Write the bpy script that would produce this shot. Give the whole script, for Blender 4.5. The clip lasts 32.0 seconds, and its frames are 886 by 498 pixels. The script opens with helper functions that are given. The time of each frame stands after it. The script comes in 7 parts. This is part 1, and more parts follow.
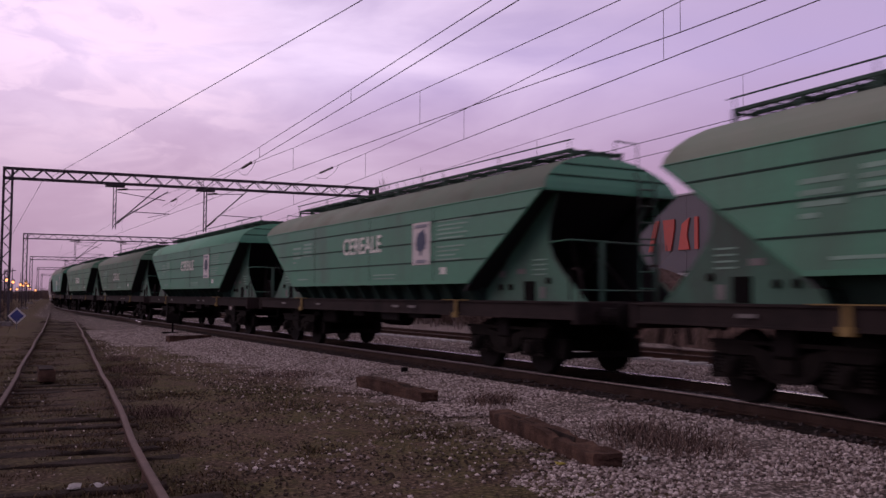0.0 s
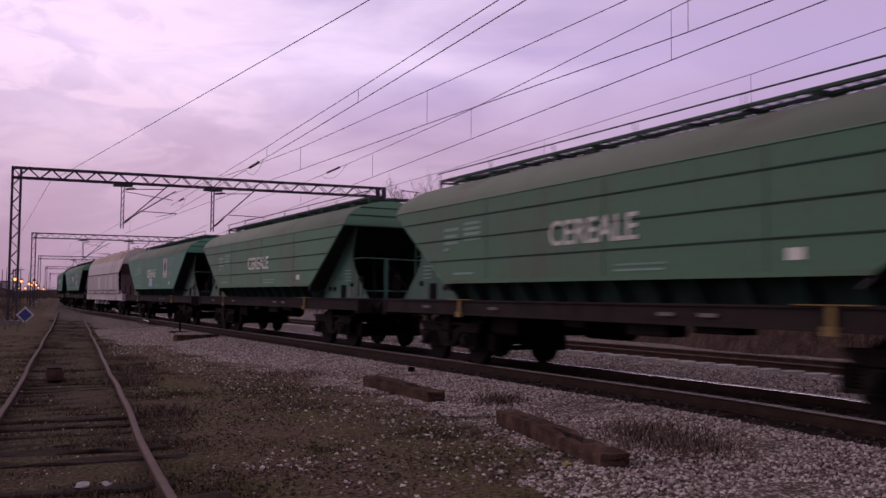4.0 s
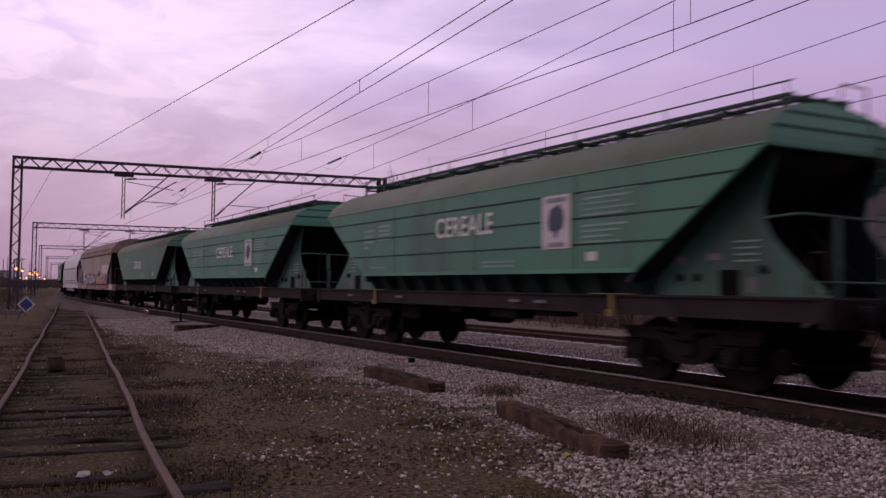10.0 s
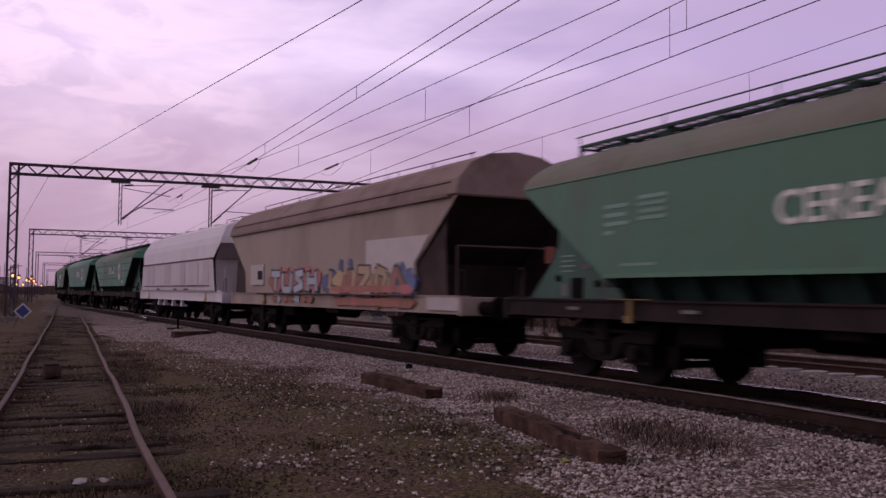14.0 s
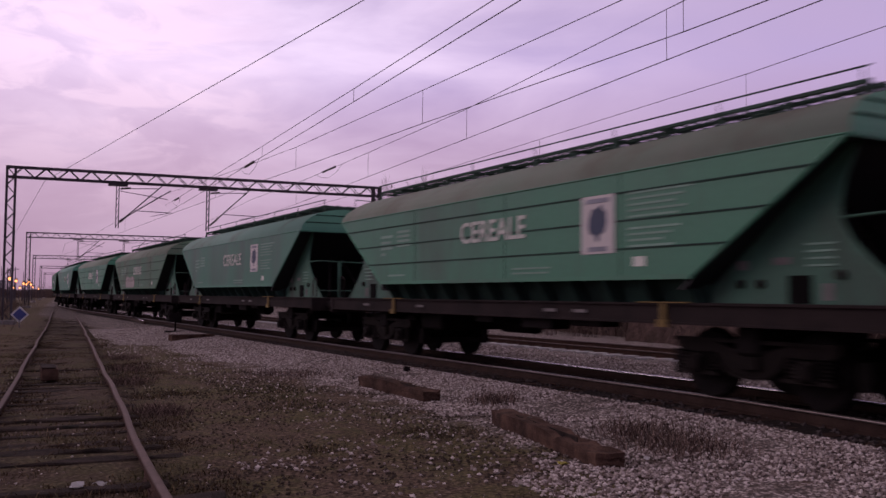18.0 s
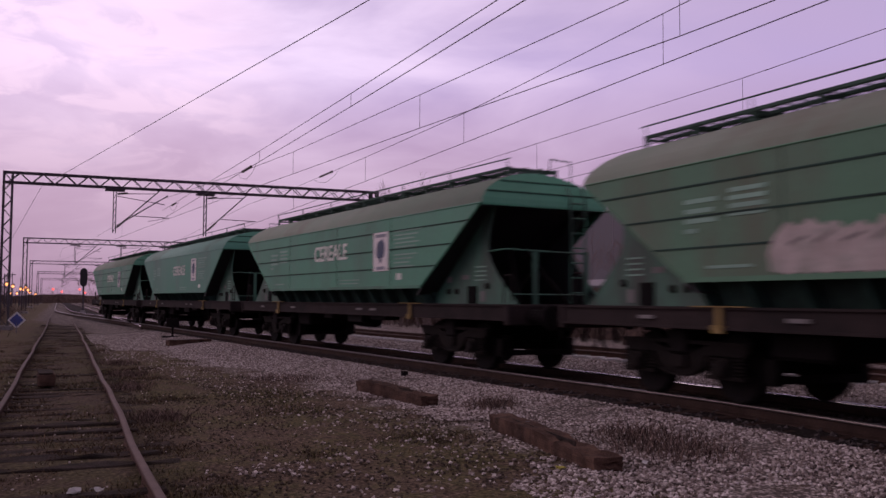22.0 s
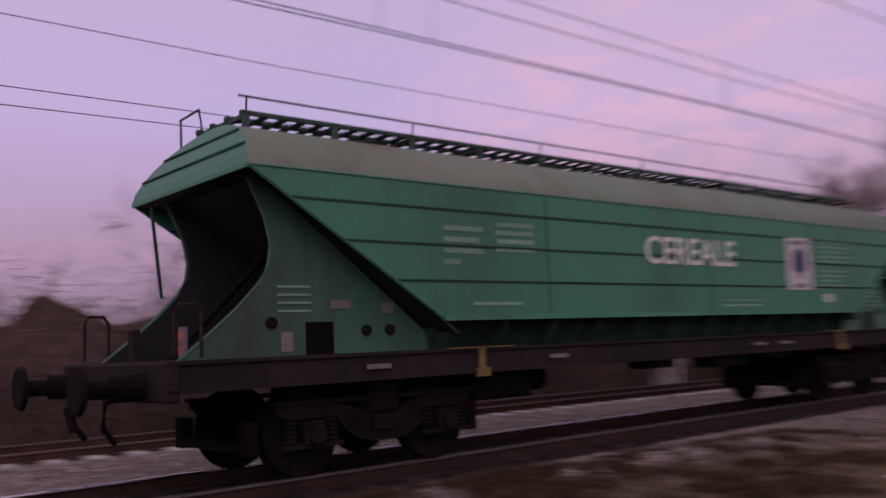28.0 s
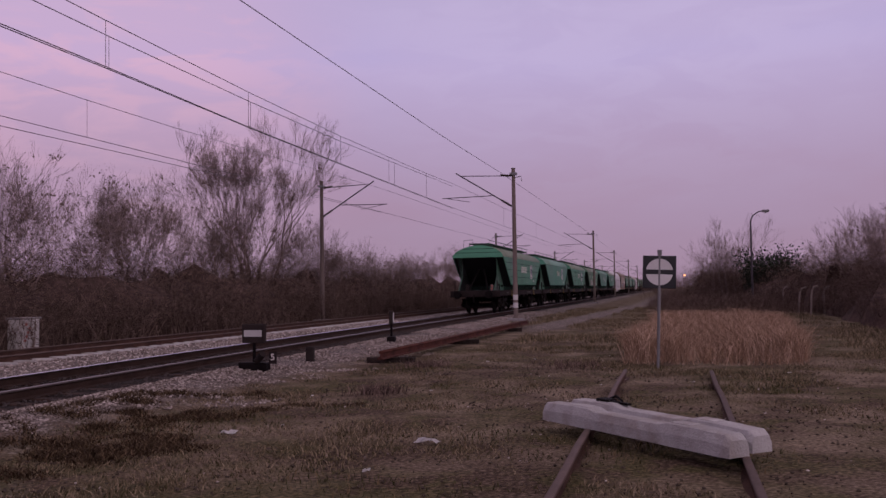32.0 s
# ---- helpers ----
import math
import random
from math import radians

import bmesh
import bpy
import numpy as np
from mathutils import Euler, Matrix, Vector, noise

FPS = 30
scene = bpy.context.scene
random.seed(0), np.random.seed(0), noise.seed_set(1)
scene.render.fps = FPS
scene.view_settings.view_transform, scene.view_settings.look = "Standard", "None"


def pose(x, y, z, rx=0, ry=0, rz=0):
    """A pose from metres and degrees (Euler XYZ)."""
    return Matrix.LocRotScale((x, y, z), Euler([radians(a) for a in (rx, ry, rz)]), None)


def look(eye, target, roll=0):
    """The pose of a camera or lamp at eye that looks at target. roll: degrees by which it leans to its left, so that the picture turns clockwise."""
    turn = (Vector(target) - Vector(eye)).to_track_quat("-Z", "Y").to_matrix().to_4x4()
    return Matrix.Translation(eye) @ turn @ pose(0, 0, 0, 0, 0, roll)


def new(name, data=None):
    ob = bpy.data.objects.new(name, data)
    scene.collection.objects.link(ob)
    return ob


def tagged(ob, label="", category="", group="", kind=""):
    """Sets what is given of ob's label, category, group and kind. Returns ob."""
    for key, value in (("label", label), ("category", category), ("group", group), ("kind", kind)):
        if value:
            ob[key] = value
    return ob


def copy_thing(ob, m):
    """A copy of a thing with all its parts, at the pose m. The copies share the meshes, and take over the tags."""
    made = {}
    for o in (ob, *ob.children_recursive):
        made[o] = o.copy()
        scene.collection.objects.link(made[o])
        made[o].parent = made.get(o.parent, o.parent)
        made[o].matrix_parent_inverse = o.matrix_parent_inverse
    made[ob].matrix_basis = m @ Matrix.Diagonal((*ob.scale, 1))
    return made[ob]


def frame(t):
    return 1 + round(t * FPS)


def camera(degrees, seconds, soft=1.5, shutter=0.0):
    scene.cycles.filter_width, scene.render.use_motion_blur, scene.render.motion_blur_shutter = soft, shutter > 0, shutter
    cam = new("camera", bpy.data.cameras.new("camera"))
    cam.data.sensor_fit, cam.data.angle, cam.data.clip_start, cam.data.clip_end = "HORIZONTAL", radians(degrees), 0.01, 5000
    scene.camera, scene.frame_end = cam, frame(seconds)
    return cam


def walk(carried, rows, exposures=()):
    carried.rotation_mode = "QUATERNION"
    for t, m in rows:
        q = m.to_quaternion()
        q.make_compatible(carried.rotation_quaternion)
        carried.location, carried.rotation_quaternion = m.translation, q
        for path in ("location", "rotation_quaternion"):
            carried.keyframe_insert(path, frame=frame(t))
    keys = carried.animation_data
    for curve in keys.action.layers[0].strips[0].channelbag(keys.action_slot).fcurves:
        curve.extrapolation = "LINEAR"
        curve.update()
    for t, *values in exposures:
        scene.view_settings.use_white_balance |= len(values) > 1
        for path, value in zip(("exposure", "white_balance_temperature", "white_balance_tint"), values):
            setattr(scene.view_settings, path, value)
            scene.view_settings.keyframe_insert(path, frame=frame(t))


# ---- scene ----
cam = camera(52.2, 32.0, soft=1.5, shutter=0.5)

# seconds, yaw, pitch, roll in degrees; the camera turns about a point 0.3 m behind it
EYE = 1.50
PAN = [
    (0, -23.04, 3.04, -0.41), (0.5, -22.97, 3.04, -0.29), (1, -22.89, 3.05, -0.19), (1.5, -22.81, 3.09, -0.32),
    (2, -22.75, 3.09, -0.30), (2.5, -22.72, 3.10, -0.35), (3, -22.68, 3.09, -0.41), (3.5, -22.64, 3.07, -0.47),
    (5.5, -22.55, 2.82, -0.61), (6, -22.52, 2.77, -0.64), (6.5, -22.49, 2.73, -0.60), (7, -22.48, 2.67, -0.63),
    (7.5, -22.48, 2.64, -0.65), (8, -22.49, 2.61, -0.67), (8.5, -22.54, 2.57, -0.75), (9, -22.57, 2.51, -0.77),
    (9.5, -22.58, 2.48, -0.76), (10, -22.57, 2.47, -0.74), (10.5, -22.60, 2.49, -0.63), (11, -22.61, 2.51, -0.64),
    (11.5, -22.66, 2.54, -0.63), (12, -22.66, 2.59, -0.54), (12.5, -22.68, 2.70, -0.48), (13, -22.71, 2.79, -0.47),
    (13.5, -22.73, 2.83, -0.42), (14, -22.74, 2.84, -0.62), (14.5, -22.77, 2.82, -0.53), (15, -22.79, 2.82, -0.44),
    (15.5, -22.83, 2.87, -0.46), (17.5, -22.88, 2.98, -0.49), (18, -22.89, 3.00, -0.51), (18.5, -22.88, 3.04, -0.49),
    (19, -22.90, 3.09, -0.40), (19.5, -22.90, 3.14, -0.33), (20, -22.89, 3.18, -0.39), (20.5, -22.90, 3.21, -0.41),
    (21, -22.93, 3.24, -0.44), (21.5, -23.00, 3.26, -0.35), (22, -23.04, 3.28, -0.36), (22.5, -23.07, 3.31, -0.38),
    (23, -23.15, 3.35, -0.46), (23.5, -23.22, 3.41, -0.41), (24, -23.35, 3.47, -0.49), (24.5, -23.48, 3.61, -0.36),
    (25, -23.77, 3.80, -0.44), (25.5, -25.10, 4.09, -0.88), (25.6, -26.60, 4.32, -0.99), (25.8, -29.80, 4.50, -0.94),
    (26, -33.69, 4.68, -1.53), (26.2, -38.73, 5.27, -1.46), (26.4, -45.00, 6.35, -0.80), (26.5, -47.82, 6.93, -0.53),
    (27, -68.50, 6.90, 0.00), (27.5, -98.00, 6.40, 1.20), (28, -127.50, 6.00, 2.40), (28.5, -148.79, 5.20, 2.63),
    (28.7, -152.70, 4.75, 3.28), (28.8, -154.87, 4.44, 2.93), (29, -157.44, 4.19, 2.43), (29.2, -159.27, 3.80, 1.51),
    (29.5, -160.99, 3.39, 0.93), (30, -163.73, 2.99, 1.56), (30.5, -165.06, 2.90, 1.77), (31, -165.49, 2.93, 1.29),
    (31.5, -165.63, 2.75, 1.01), (32, -165.71, 2.60, 0.87)]


def eye_pose(yaw, pitch, roll):
    a, b = radians(yaw), radians(-23.0)
    return pose(0.3 * (math.sin(b) - math.sin(a)), 0.3 * (math.cos(a) - math.cos(b)), EYE, 90 + pitch, roll, yaw)


walk(cam, [(t, eye_pose(a, p, r)) for t, a, p, r in PAN],
     exposures=[(0, 0.0), (25.7, 0.0), (26.4, 0.18), (27.0, 0.20), (28.5, 0.10), (29.5, 0.05), (32, 0.05)])

# ---- sky and light ----
world = bpy.data.worlds.new("dusk_sky")
scene.world = world
world.use_nodes = True
wn, wl = world.node_tree.nodes, world.node_tree.links
wn.clear()


def wnode(kind, **values):
    n = wn.new(kind)
    for k, v in values.items():
        n.inputs[k.replace("_", " ")].default_value = v
    return n


def ramp_of(nodes, links, fac, stops, ease=False):
    r = nodes.new("ShaderNodeValToRGB")
    r.color_ramp.interpolation = "EASE" if ease else "LINEAR"
    while len(r.color_ramp.elements) < len(stops):
        r.color_ramp.elements.new(0.5)
    for e, (p, c) in zip(r.color_ramp.elements, stops):
        e.position, e.color = p, (*c, 1) if len(c) == 3 else c
    links.new(fac, r.inputs[0])
    return r.outputs[0]


def mix_of(nodes, links, fac, a, b, blend="MIX"):
    m = nodes.new("ShaderNodeMix")
    m.data_type, m.blend_type = "RGBA", blend
    for sock, v in ((m.inputs[0], fac), (m.inputs[6], a), (m.inputs[7], b)):
        if isinstance(v, bpy.types.NodeSocket):
            links.new(v, sock)
        else:
            sock.default_value = v if isinstance(v, float) else (*v, 1)
    return m.outputs[2]


def math_of(nodes, links, op, a, b=0.0, clamp=False):
    m = nodes.new("ShaderNodeMath")
    m.operation, m.use_clamp = op, clamp
    for sock, v in ((m.inputs[0], a), (m.inputs[1], b)):
        if isinstance(v, bpy.types.NodeSocket):
            links.new(v, sock)
        else:
            sock.default_value = v
    return m.outputs[0]


co = wn.new("ShaderNodeTexCoord").outputs["Generated"]
sep = wn.new("ShaderNodeSeparateXYZ")
wl.new(co, sep.inputs[0])
dome = ramp_of(wn, wl, sep.outputs[2], [(0.0, (0.47, 0.29, 0.455)), (0.10, (0.53, 0.335, 0.535)), (0.25, (0.53, 0.41, 0.71)),
                                        (0.6, (0.56, 0.44, 0.52)), (1.0, (0.60, 0.48, 0.47))])
# long flat cloud banks: stretched noise
mp = wn.new("ShaderNodeMapping")
mp.inputs["Scale"].default_value = (2.2, 1.3, 6.5)
mp.inputs["Rotation"].default_value = (0.12, -0.10, 0.5)
wl.new(co, mp.inputs[0])
clouds = wnode("ShaderNodeTexNoise", Scale=1.6, Detail=6.0, Roughness=0.52, Distortion=0.4)
wl.new(mp.outputs[0], clouds.inputs["Vector"])
bank = ramp_of(wn, wl, clouds.outputs[0], [(0.31, (0, 0, 0)), (0.72, (1, 1, 1))], True)


def toward(v, wide, near):
    """One towards a direction of the sky, falling to nothing."""
    d = wn.new("ShaderNodeVectorMath")
    d.operation = "DOT_PRODUCT"
    d.inputs[1].default_value = Vector(v).normalized()
    wl.new(co, d.inputs[0])
    return ramp_of(wn, wl, d.outputs["Value"], [(wide, (0, 0, 0)), (near, (1, 1, 1))], True)


# the glow where the sun went down, low to the north, and thin bright cloud over it
near_glow = toward((-0.18, 1.0, 0.27), 0.60, 1.0)
lit = mix_of(wn, wl, near_glow, (0.565, 0.42, 0.69), (1.17, 0.94, 1.22))
sky = mix_of(wn, wl, math_of(wn, wl, "MULTIPLY", bank, 0.8), dome, lit)
veil = wnode("ShaderNodeTexNoise", Scale=5.0, Detail=5.0, Roughness=0.55, Distortion=0.6)
wl.new(mp.outputs[0], veil.inputs["Vector"])
wisps = ramp_of(wn, wl, veil.outputs[0], [(0.44, (0, 0, 0)), (0.62, (1, 1, 1))], True)
patch = math_of(wn, wl, "MULTIPLY", toward((0.0, 0.978, 0.205), 0.965, 0.999), math_of(wn, wl, "MULTIPLY_ADD", wisps, 0.55))
sky = mix_of(wn, wl, math_of(wn, wl, "MULTIPLY", patch, 0.8), sky, (1.12, 0.84, 1.08))
# opposite the sunset: a rosy belt low down and paler cloud higher up
belt = math_of(wn, wl, "MULTIPLY", toward((0.60, -0.78, 0.15), 0.94, 0.998), math_of(wn, wl, "MULTIPLY_ADD", wisps, 0.5))
sky = mix_of(wn, wl, belt, sky, (0.74, 0.45, 0.66))
pale = math_of(wn, wl, "MULTIPLY", toward((0.05, -0.955, 0.32), 0.93, 1.0), math_of(wn, wl, "MULTIPLY_ADD", wisps, 0.5))
sky = mix_of(wn, wl, math_of(wn, wl, "MULTIPLY", pale, 0.6), sky, (0.62, 0.48, 0.76))
# the murky layer along the horizon
murk = ramp_of(wn, wl, sep.outputs[2], [(0.02, (0.88, 0.88, 0.88)), (0.11, (0.6, 0.6, 0.6)), (0.24, (0, 0, 0))])
sky = mix_of(wn, wl, murk, sky, (0.40, 0.25, 0.36))
dim = ramp_of(wn, wl, sep.outputs[1], [(0.0, (0.85, 0.92, 0.89)), (0.55, (0.92, 0.92, 0.91)), (1.0, (1, 1, 1))])
halfy = wn.new("ShaderNodeMath")
halfy.operation = "MULTIPLY_ADD"
halfy.inputs[1].default_value, halfy.inputs[2].default_value = 0.5, 0.5
wl.new(sep.outputs[1], halfy.inputs[0])
wl.new(halfy.outputs[0], dim.node.inputs[0])
sky = mix_of(wn, wl, 1.0, sky, dim, "MULTIPLY")
bg = wnode("ShaderNodeBackground", Strength=1.0)
wl.new(sky, bg.inputs[0])
wo = wn.new("ShaderNodeOutputWorld")
wl.new(bg.outputs[0], wo.inputs[0])

sun_data = bpy.data.lights.new("afterglow", "SUN")
sun_data.energy, sun_data.angle, sun_data.color = 0.55, radians(40), (1.0, 0.82, 0.80)
sun = new("afterglow", sun_data)
sun.matrix_world = look((-50, 32, 24), (0, 0, 0))


# ---- materials ----
def material(name, a, b, scale=3.0, rough=0.7, metal=0.0, bump=0.15, fine=40.0, stain=None, amount=0.5, streak=1.0, coord="Object"):
    """Two tones on two scales, fine relief, and stains of a third colour."""
    m = bpy.data.materials.new(name)
    m.use_nodes = True
    n, l = m.node_tree.nodes, m.node_tree.links
    p = n["Principled BSDF"]
    tc = n.new("ShaderNodeTexCoord").outputs[coord]
    info = n.new("ShaderNodeObjectInfo")
    off = n.new("ShaderNodeVectorMath")
    off.operation = "MULTIPLY_ADD"
    comb = n.new("ShaderNodeCombineXYZ")
    for i in range(3):
        l.new(info.outputs["Random"], comb.inputs[i])
    off.inputs[1].default_value = (17.0, 31.0, 23.0)
    l.new(comb.outputs[0], off.inputs[0])
    l.new(tc, off.inputs[2])
    mapping = n.new("ShaderNodeMapping")
    mapping.inputs["Scale"].default_value = (1, 1, 1.0 / streak)
    l.new(off.outputs[0], mapping.inputs[0])
    n1 = n.new("ShaderNodeTexNoise")
    n1.inputs["Scale"].default_value, n1.inputs["Detail"].default_value = scale, 5
    n2 = n.new("ShaderNodeTexNoise")
    n2.inputs["Scale"].default_value, n2.inputs["Detail"].default_value = fine, 3
    l.new(mapping.outputs[0], n1.inputs["Vector"])
    l.new(off.outputs[0], n2.inputs["Vector"])
    f = math_of(n, l, "ADD", math_of(n, l, "MULTIPLY", n1.outputs[0], 0.65), math_of(n, l, "MULTIPLY", n2.outputs[0], 0.35))
    col = ramp_of(n, l, f, [(0.34, a), (0.66, b)])
    if stain:
        n3 = n.new("ShaderNodeTexNoise")
        n3.inputs["Scale"].default_value, n3.inputs["Detail"].default_value, n3.inputs["Roughness"].default_value = scale * 0.55, 7, 0.65
        l.new(mapping.outputs[0], n3.inputs["Vector"])
        k = ramp_of(n, l, n3.outputs[0], [(0.62 - 0.25 * amount, (0, 0, 0)), (0.80 - 0.15 * amount, (1, 1, 1))])
        col = mix_of(n, l, k, col, stain)
    tone = n.new("ShaderNodeHueSaturation")
    l.new(col, tone.inputs["Color"])
    l.new(math_of(n, l, "ADD", math_of(n, l, "MULTIPLY", info.outputs["Random"], 0.3), 0.85), tone.inputs["Value"])
    l.new(tone.outputs[0], p.inputs["Base Color"])
    l.new(math_of(n, l, "ADD", math_of(n, l, "MULTIPLY", n1.outputs[0], 0.25), rough - 0.12), p.inputs["Roughness"])
    p.inputs["Metallic"].default_value = metal
    p.inputs["Specular IOR Level"].default_value = 0.4 if rough < 0.7 else 0.08
    if bump:
        bn = n.new("ShaderNodeBump")
        bn.inputs["Strength"].default_value, bn.inputs["Distance"].default_value = bump, 0.02
        l.new(n2.outputs[0], bn.inputs["Height"])
        l.new(bn.outputs[0], p.inputs["Normal"])
    return m


def glowing(name, colour, strength):
    m = bpy.data.materials.new(name)
    m.use_nodes = True
    p = m.node_tree.nodes["Principled BSDF"]
    p.inputs["Base Color"].default_value = (*colour, 1)
    p.inputs["Emission Color"].default_value = (*colour, 1)
    p.inputs["Emission Strength"].default_value = strength
    return m


GREEN = material("green_wagon_paint", (0.041, 0.168, 0.097), (0.055, 0.216, 0.127), 0.9, 0.5, 0.0, 0.06, 14, (0.046, 0.100, 0.066), 0.45, 4.0)
GREEN_TEAL = material("bluish_green_wagon_paint", (0.038, 0.158, 0.099), (0.052, 0.196, 0.126), 0.9, 0.5, 0.0, 0.06, 14, (0.052, 0.105, 0.08), 0.48, 4.0)
GREEN_DIRTY = material("dirty_green_wagon_paint", (0.058, 0.140, 0.080), (0.074, 0.178, 0.102), 0.8, 0.6, 0.0, 0.08, 14, (0.085, 0.085, 0.055), 0.5, 2.5)
# Dark green for ribs and seams, and for the lower hopper's painted shade.
GREEN_DARK = material("dark_green_paint", (0.022, 0.042, 0.034), (0.03, 0.062, 0.048), 1.5, 0.7, 0, 0.1, 20, (0.014, 0.018, 0.016), 0.6)
# Real grime, plus some of the hood's shade put into the green.
ENDGREEN = material("grimy_shaded_green_end", (0.037, 0.104, 0.070), (0.053, 0.144, 0.094), 1.4, 0.65, 0.0, 0.1, 16, (0.034, 0.036, 0.030), 0.75, 2.5)
GREEN_FADED = material("faded_green_wagon_paint", (0.062, 0.162, 0.098), (0.082, 0.200, 0.124), 0.9, 0.6, 0.0, 0.06, 14, (0.085, 0.115, 0.080), 0.5, 2.0)
ROOFBROWN = material("brown_dusted_green_roof", (0.185, 0.175, 0.135), (0.165, 0.182, 0.137), 1.2, 0.75, 0, 0.1, 24, (0.13, 0.115, 0.09), 0.5, 2.0)
# A dirtier end green, likewise darkened for the shade under the hood.
ENDGRIME = material("dirty_shaded_green_end", (0.030, 0.068, 0.050), (0.045, 0.095, 0.068), 1.4, 0.65, 0.0, 0.1, 16, (0.030, 0.027, 0.024), 0.8, 2.5)
ROOFDUST = material("dusty_green_roof", (0.185, 0.205, 0.162), (0.158, 0.203, 0.153), 1.2, 0.75, 0, 0.1, 24, (0.14, 0.135, 0.105), 0.5, 2.0)
# A lighter tone of the green side paint, for roofs.
ROOFGREEN = material("lighter_green_roof", (0.115, 0.265, 0.18), (0.14, 0.29, 0.2), 1.2, 0.7, 0, 0.1, 24, (0.11, 0.135, 0.1), 0.4, 2.0)
ROOFTEAL = material("pale_bluish_green_roof", (0.14, 0.245, 0.195), (0.165, 0.265, 0.215), 1.2, 0.7, 0, 0.1, 24, (0.125, 0.14, 0.115), 0.45, 2.0)
WALKGREEN = material("weathered_green_walkway", (0.040, 0.070, 0.055), (0.055, 0.09, 0.07), 1.5, 0.7, 0, 0.1, 20, (0.03, 0.035, 0.03), 0.5)
# Shadow beneath the wagons is put into these three dark tones.
FRAME = material("brown_dusty_underframe", (0.019, 0.014, 0.0135), (0.034, 0.025, 0.024), 2, 0.8, 0, 0.15, 30, (0.014, 0.012, 0.012), 0.5)
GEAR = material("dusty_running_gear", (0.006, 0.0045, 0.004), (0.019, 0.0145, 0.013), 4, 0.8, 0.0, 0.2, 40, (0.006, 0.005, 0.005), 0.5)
BOGIE = material("shade_blackened_gear", (0.004, 0.003, 0.003), (0.012, 0.009, 0.009), 4, 0.75, 0.0, 0.2, 40)
GRAYPAINT = material("light_grey_wagon_paint", (0.40, 0.36, 0.35), (0.49, 0.445, 0.435), 0.7, 0.55, 0, 0.05, 14, (0.29, 0.235, 0.20), 0.4, 2.5)
PATCHGREY = material("fresher_grey_paint", (0.40, 0.37, 0.38), (0.47, 0.435, 0.44), 0.7, 0.55, 0, 0.04, 14, (0.36, 0.31, 0.29), 0.3, 2.5)
CLEANGRAY = material("clean_light_grey_paint", (0.50, 0.47, 0.48), (0.57, 0.54, 0.55), 0.7, 0.5, 0, 0.04, 14, (0.37, 0.33, 0.32), 0.3, 2.5)
GRIMEBROWN = material("grimy_brown_end_paint", (0.035, 0.026, 0.024), (0.065, 0.047, 0.042), 1.5, 0.75, 0, 0.12, 20, (0.022, 0.018, 0.017), 0.5)
GRAYROOF = material("grain_dusted_grey_roof", (0.42, 0.345, 0.29), (0.48, 0.42, 0.38), 1.2, 0.8, 0, 0.1, 20, (0.30, 0.205, 0.16), 0.7, 1.5)
RUSTGRAY = material("rusty_grey_end_wall", (0.10, 0.075, 0.075), (0.16, 0.11, 0.11), 2, 0.75, 0, 0.12, 24, (0.08, 0.045, 0.04), 0.5)
TAN = material("dusty_tan_wagon_paint", (0.325, 0.265, 0.213), (0.39, 0.32, 0.265), 0.7, 0.65, 0, 0.08, 16, (0.23, 0.17, 0.13), 0.5, 3.0)
TANROOF = material("brown_dusty_roof", (0.22, 0.165, 0.14), (0.28, 0.215, 0.185), 0.9, 0.75, 0, 0.08, 16, (0.13, 0.09, 0.075), 0.5)
WHITEMARK = material("faded_white_marking", (0.50, 0.52, 0.45), (0.60, 0.61, 0.54), 6, 0.6, 0, 0.0, 30)
GRAYMARK = material("worn_grey_marking", (0.13, 0.12, 0.115), (0.19, 0.175, 0.17), 6, 0.7, 0, 0.0, 30)
SPRAYPALE = material("pale_pink_spray", (0.27, 0.225, 0.205), (0.40, 0.34, 0.32), 3, 0.6, 0, 0.0, 25, (0.13, 0.17, 0.13), 0.35)
PALEMARK = material("worn_pale_marking", (0.135, 0.25, 0.185), (0.19, 0.31, 0.24), 6, 0.6, 0, 0.0, 30)
PANELWHITE = material("printed_white_panel", (0.50, 0.46, 0.44), (0.58, 0.54, 0.52), 3, 0.55, 0, 0.0, 20)
FADEDBLUE = material("faded_blue_print", (0.16, 0.17, 0.20), (0.24, 0.25, 0.28), 4, 0.6, 0, 0.0, 20)
BLUEMARK = material("dark_blue_print", (0.018, 0.030, 0.065), (0.03, 0.046, 0.09), 4, 0.55, 0, 0.0, 20)
REDMARK = material("red_print", (0.30, 0.09, 0.06), (0.36, 0.12, 0.08), 4, 0.6, 0, 0.0, 20)
PLACARD = material("pale_blue_placard", (0.42, 0.47, 0.56), (0.48, 0.53, 0.62), 4, 0.6, 0, 0.0, 20)
YELLOW = material("yellow_handle_paint", (0.40, 0.26, 0.05), (0.50, 0.34, 0.08), 5, 0.6, 0, 0.05, 30)
CREAM = material("yellowish_step_paint", (0.17, 0.115, 0.045), (0.23, 0.165, 0.07), 5, 0.75, 0, 0.05, 30)
RUSTRAIL = material("rusty_rail", (0.040, 0.021, 0.016), (0.085, 0.047, 0.037), 3, 0.8, 0.0, 0.25, 60, (0.026, 0.016, 0.014), 0.5)
REDRUST = material("red_rusted_steel", (0.060, 0.022, 0.017), (0.115, 0.046, 0.036), 3, 0.85, 0.0, 0.25, 60, (0.035, 0.018, 0.015), 0.5)
RAILTOP = material("polished_rail_head", (0.60, 0.57, 0.58), (0.70, 0.67, 0.68), 5, 0.10, 1.0, 0.0)
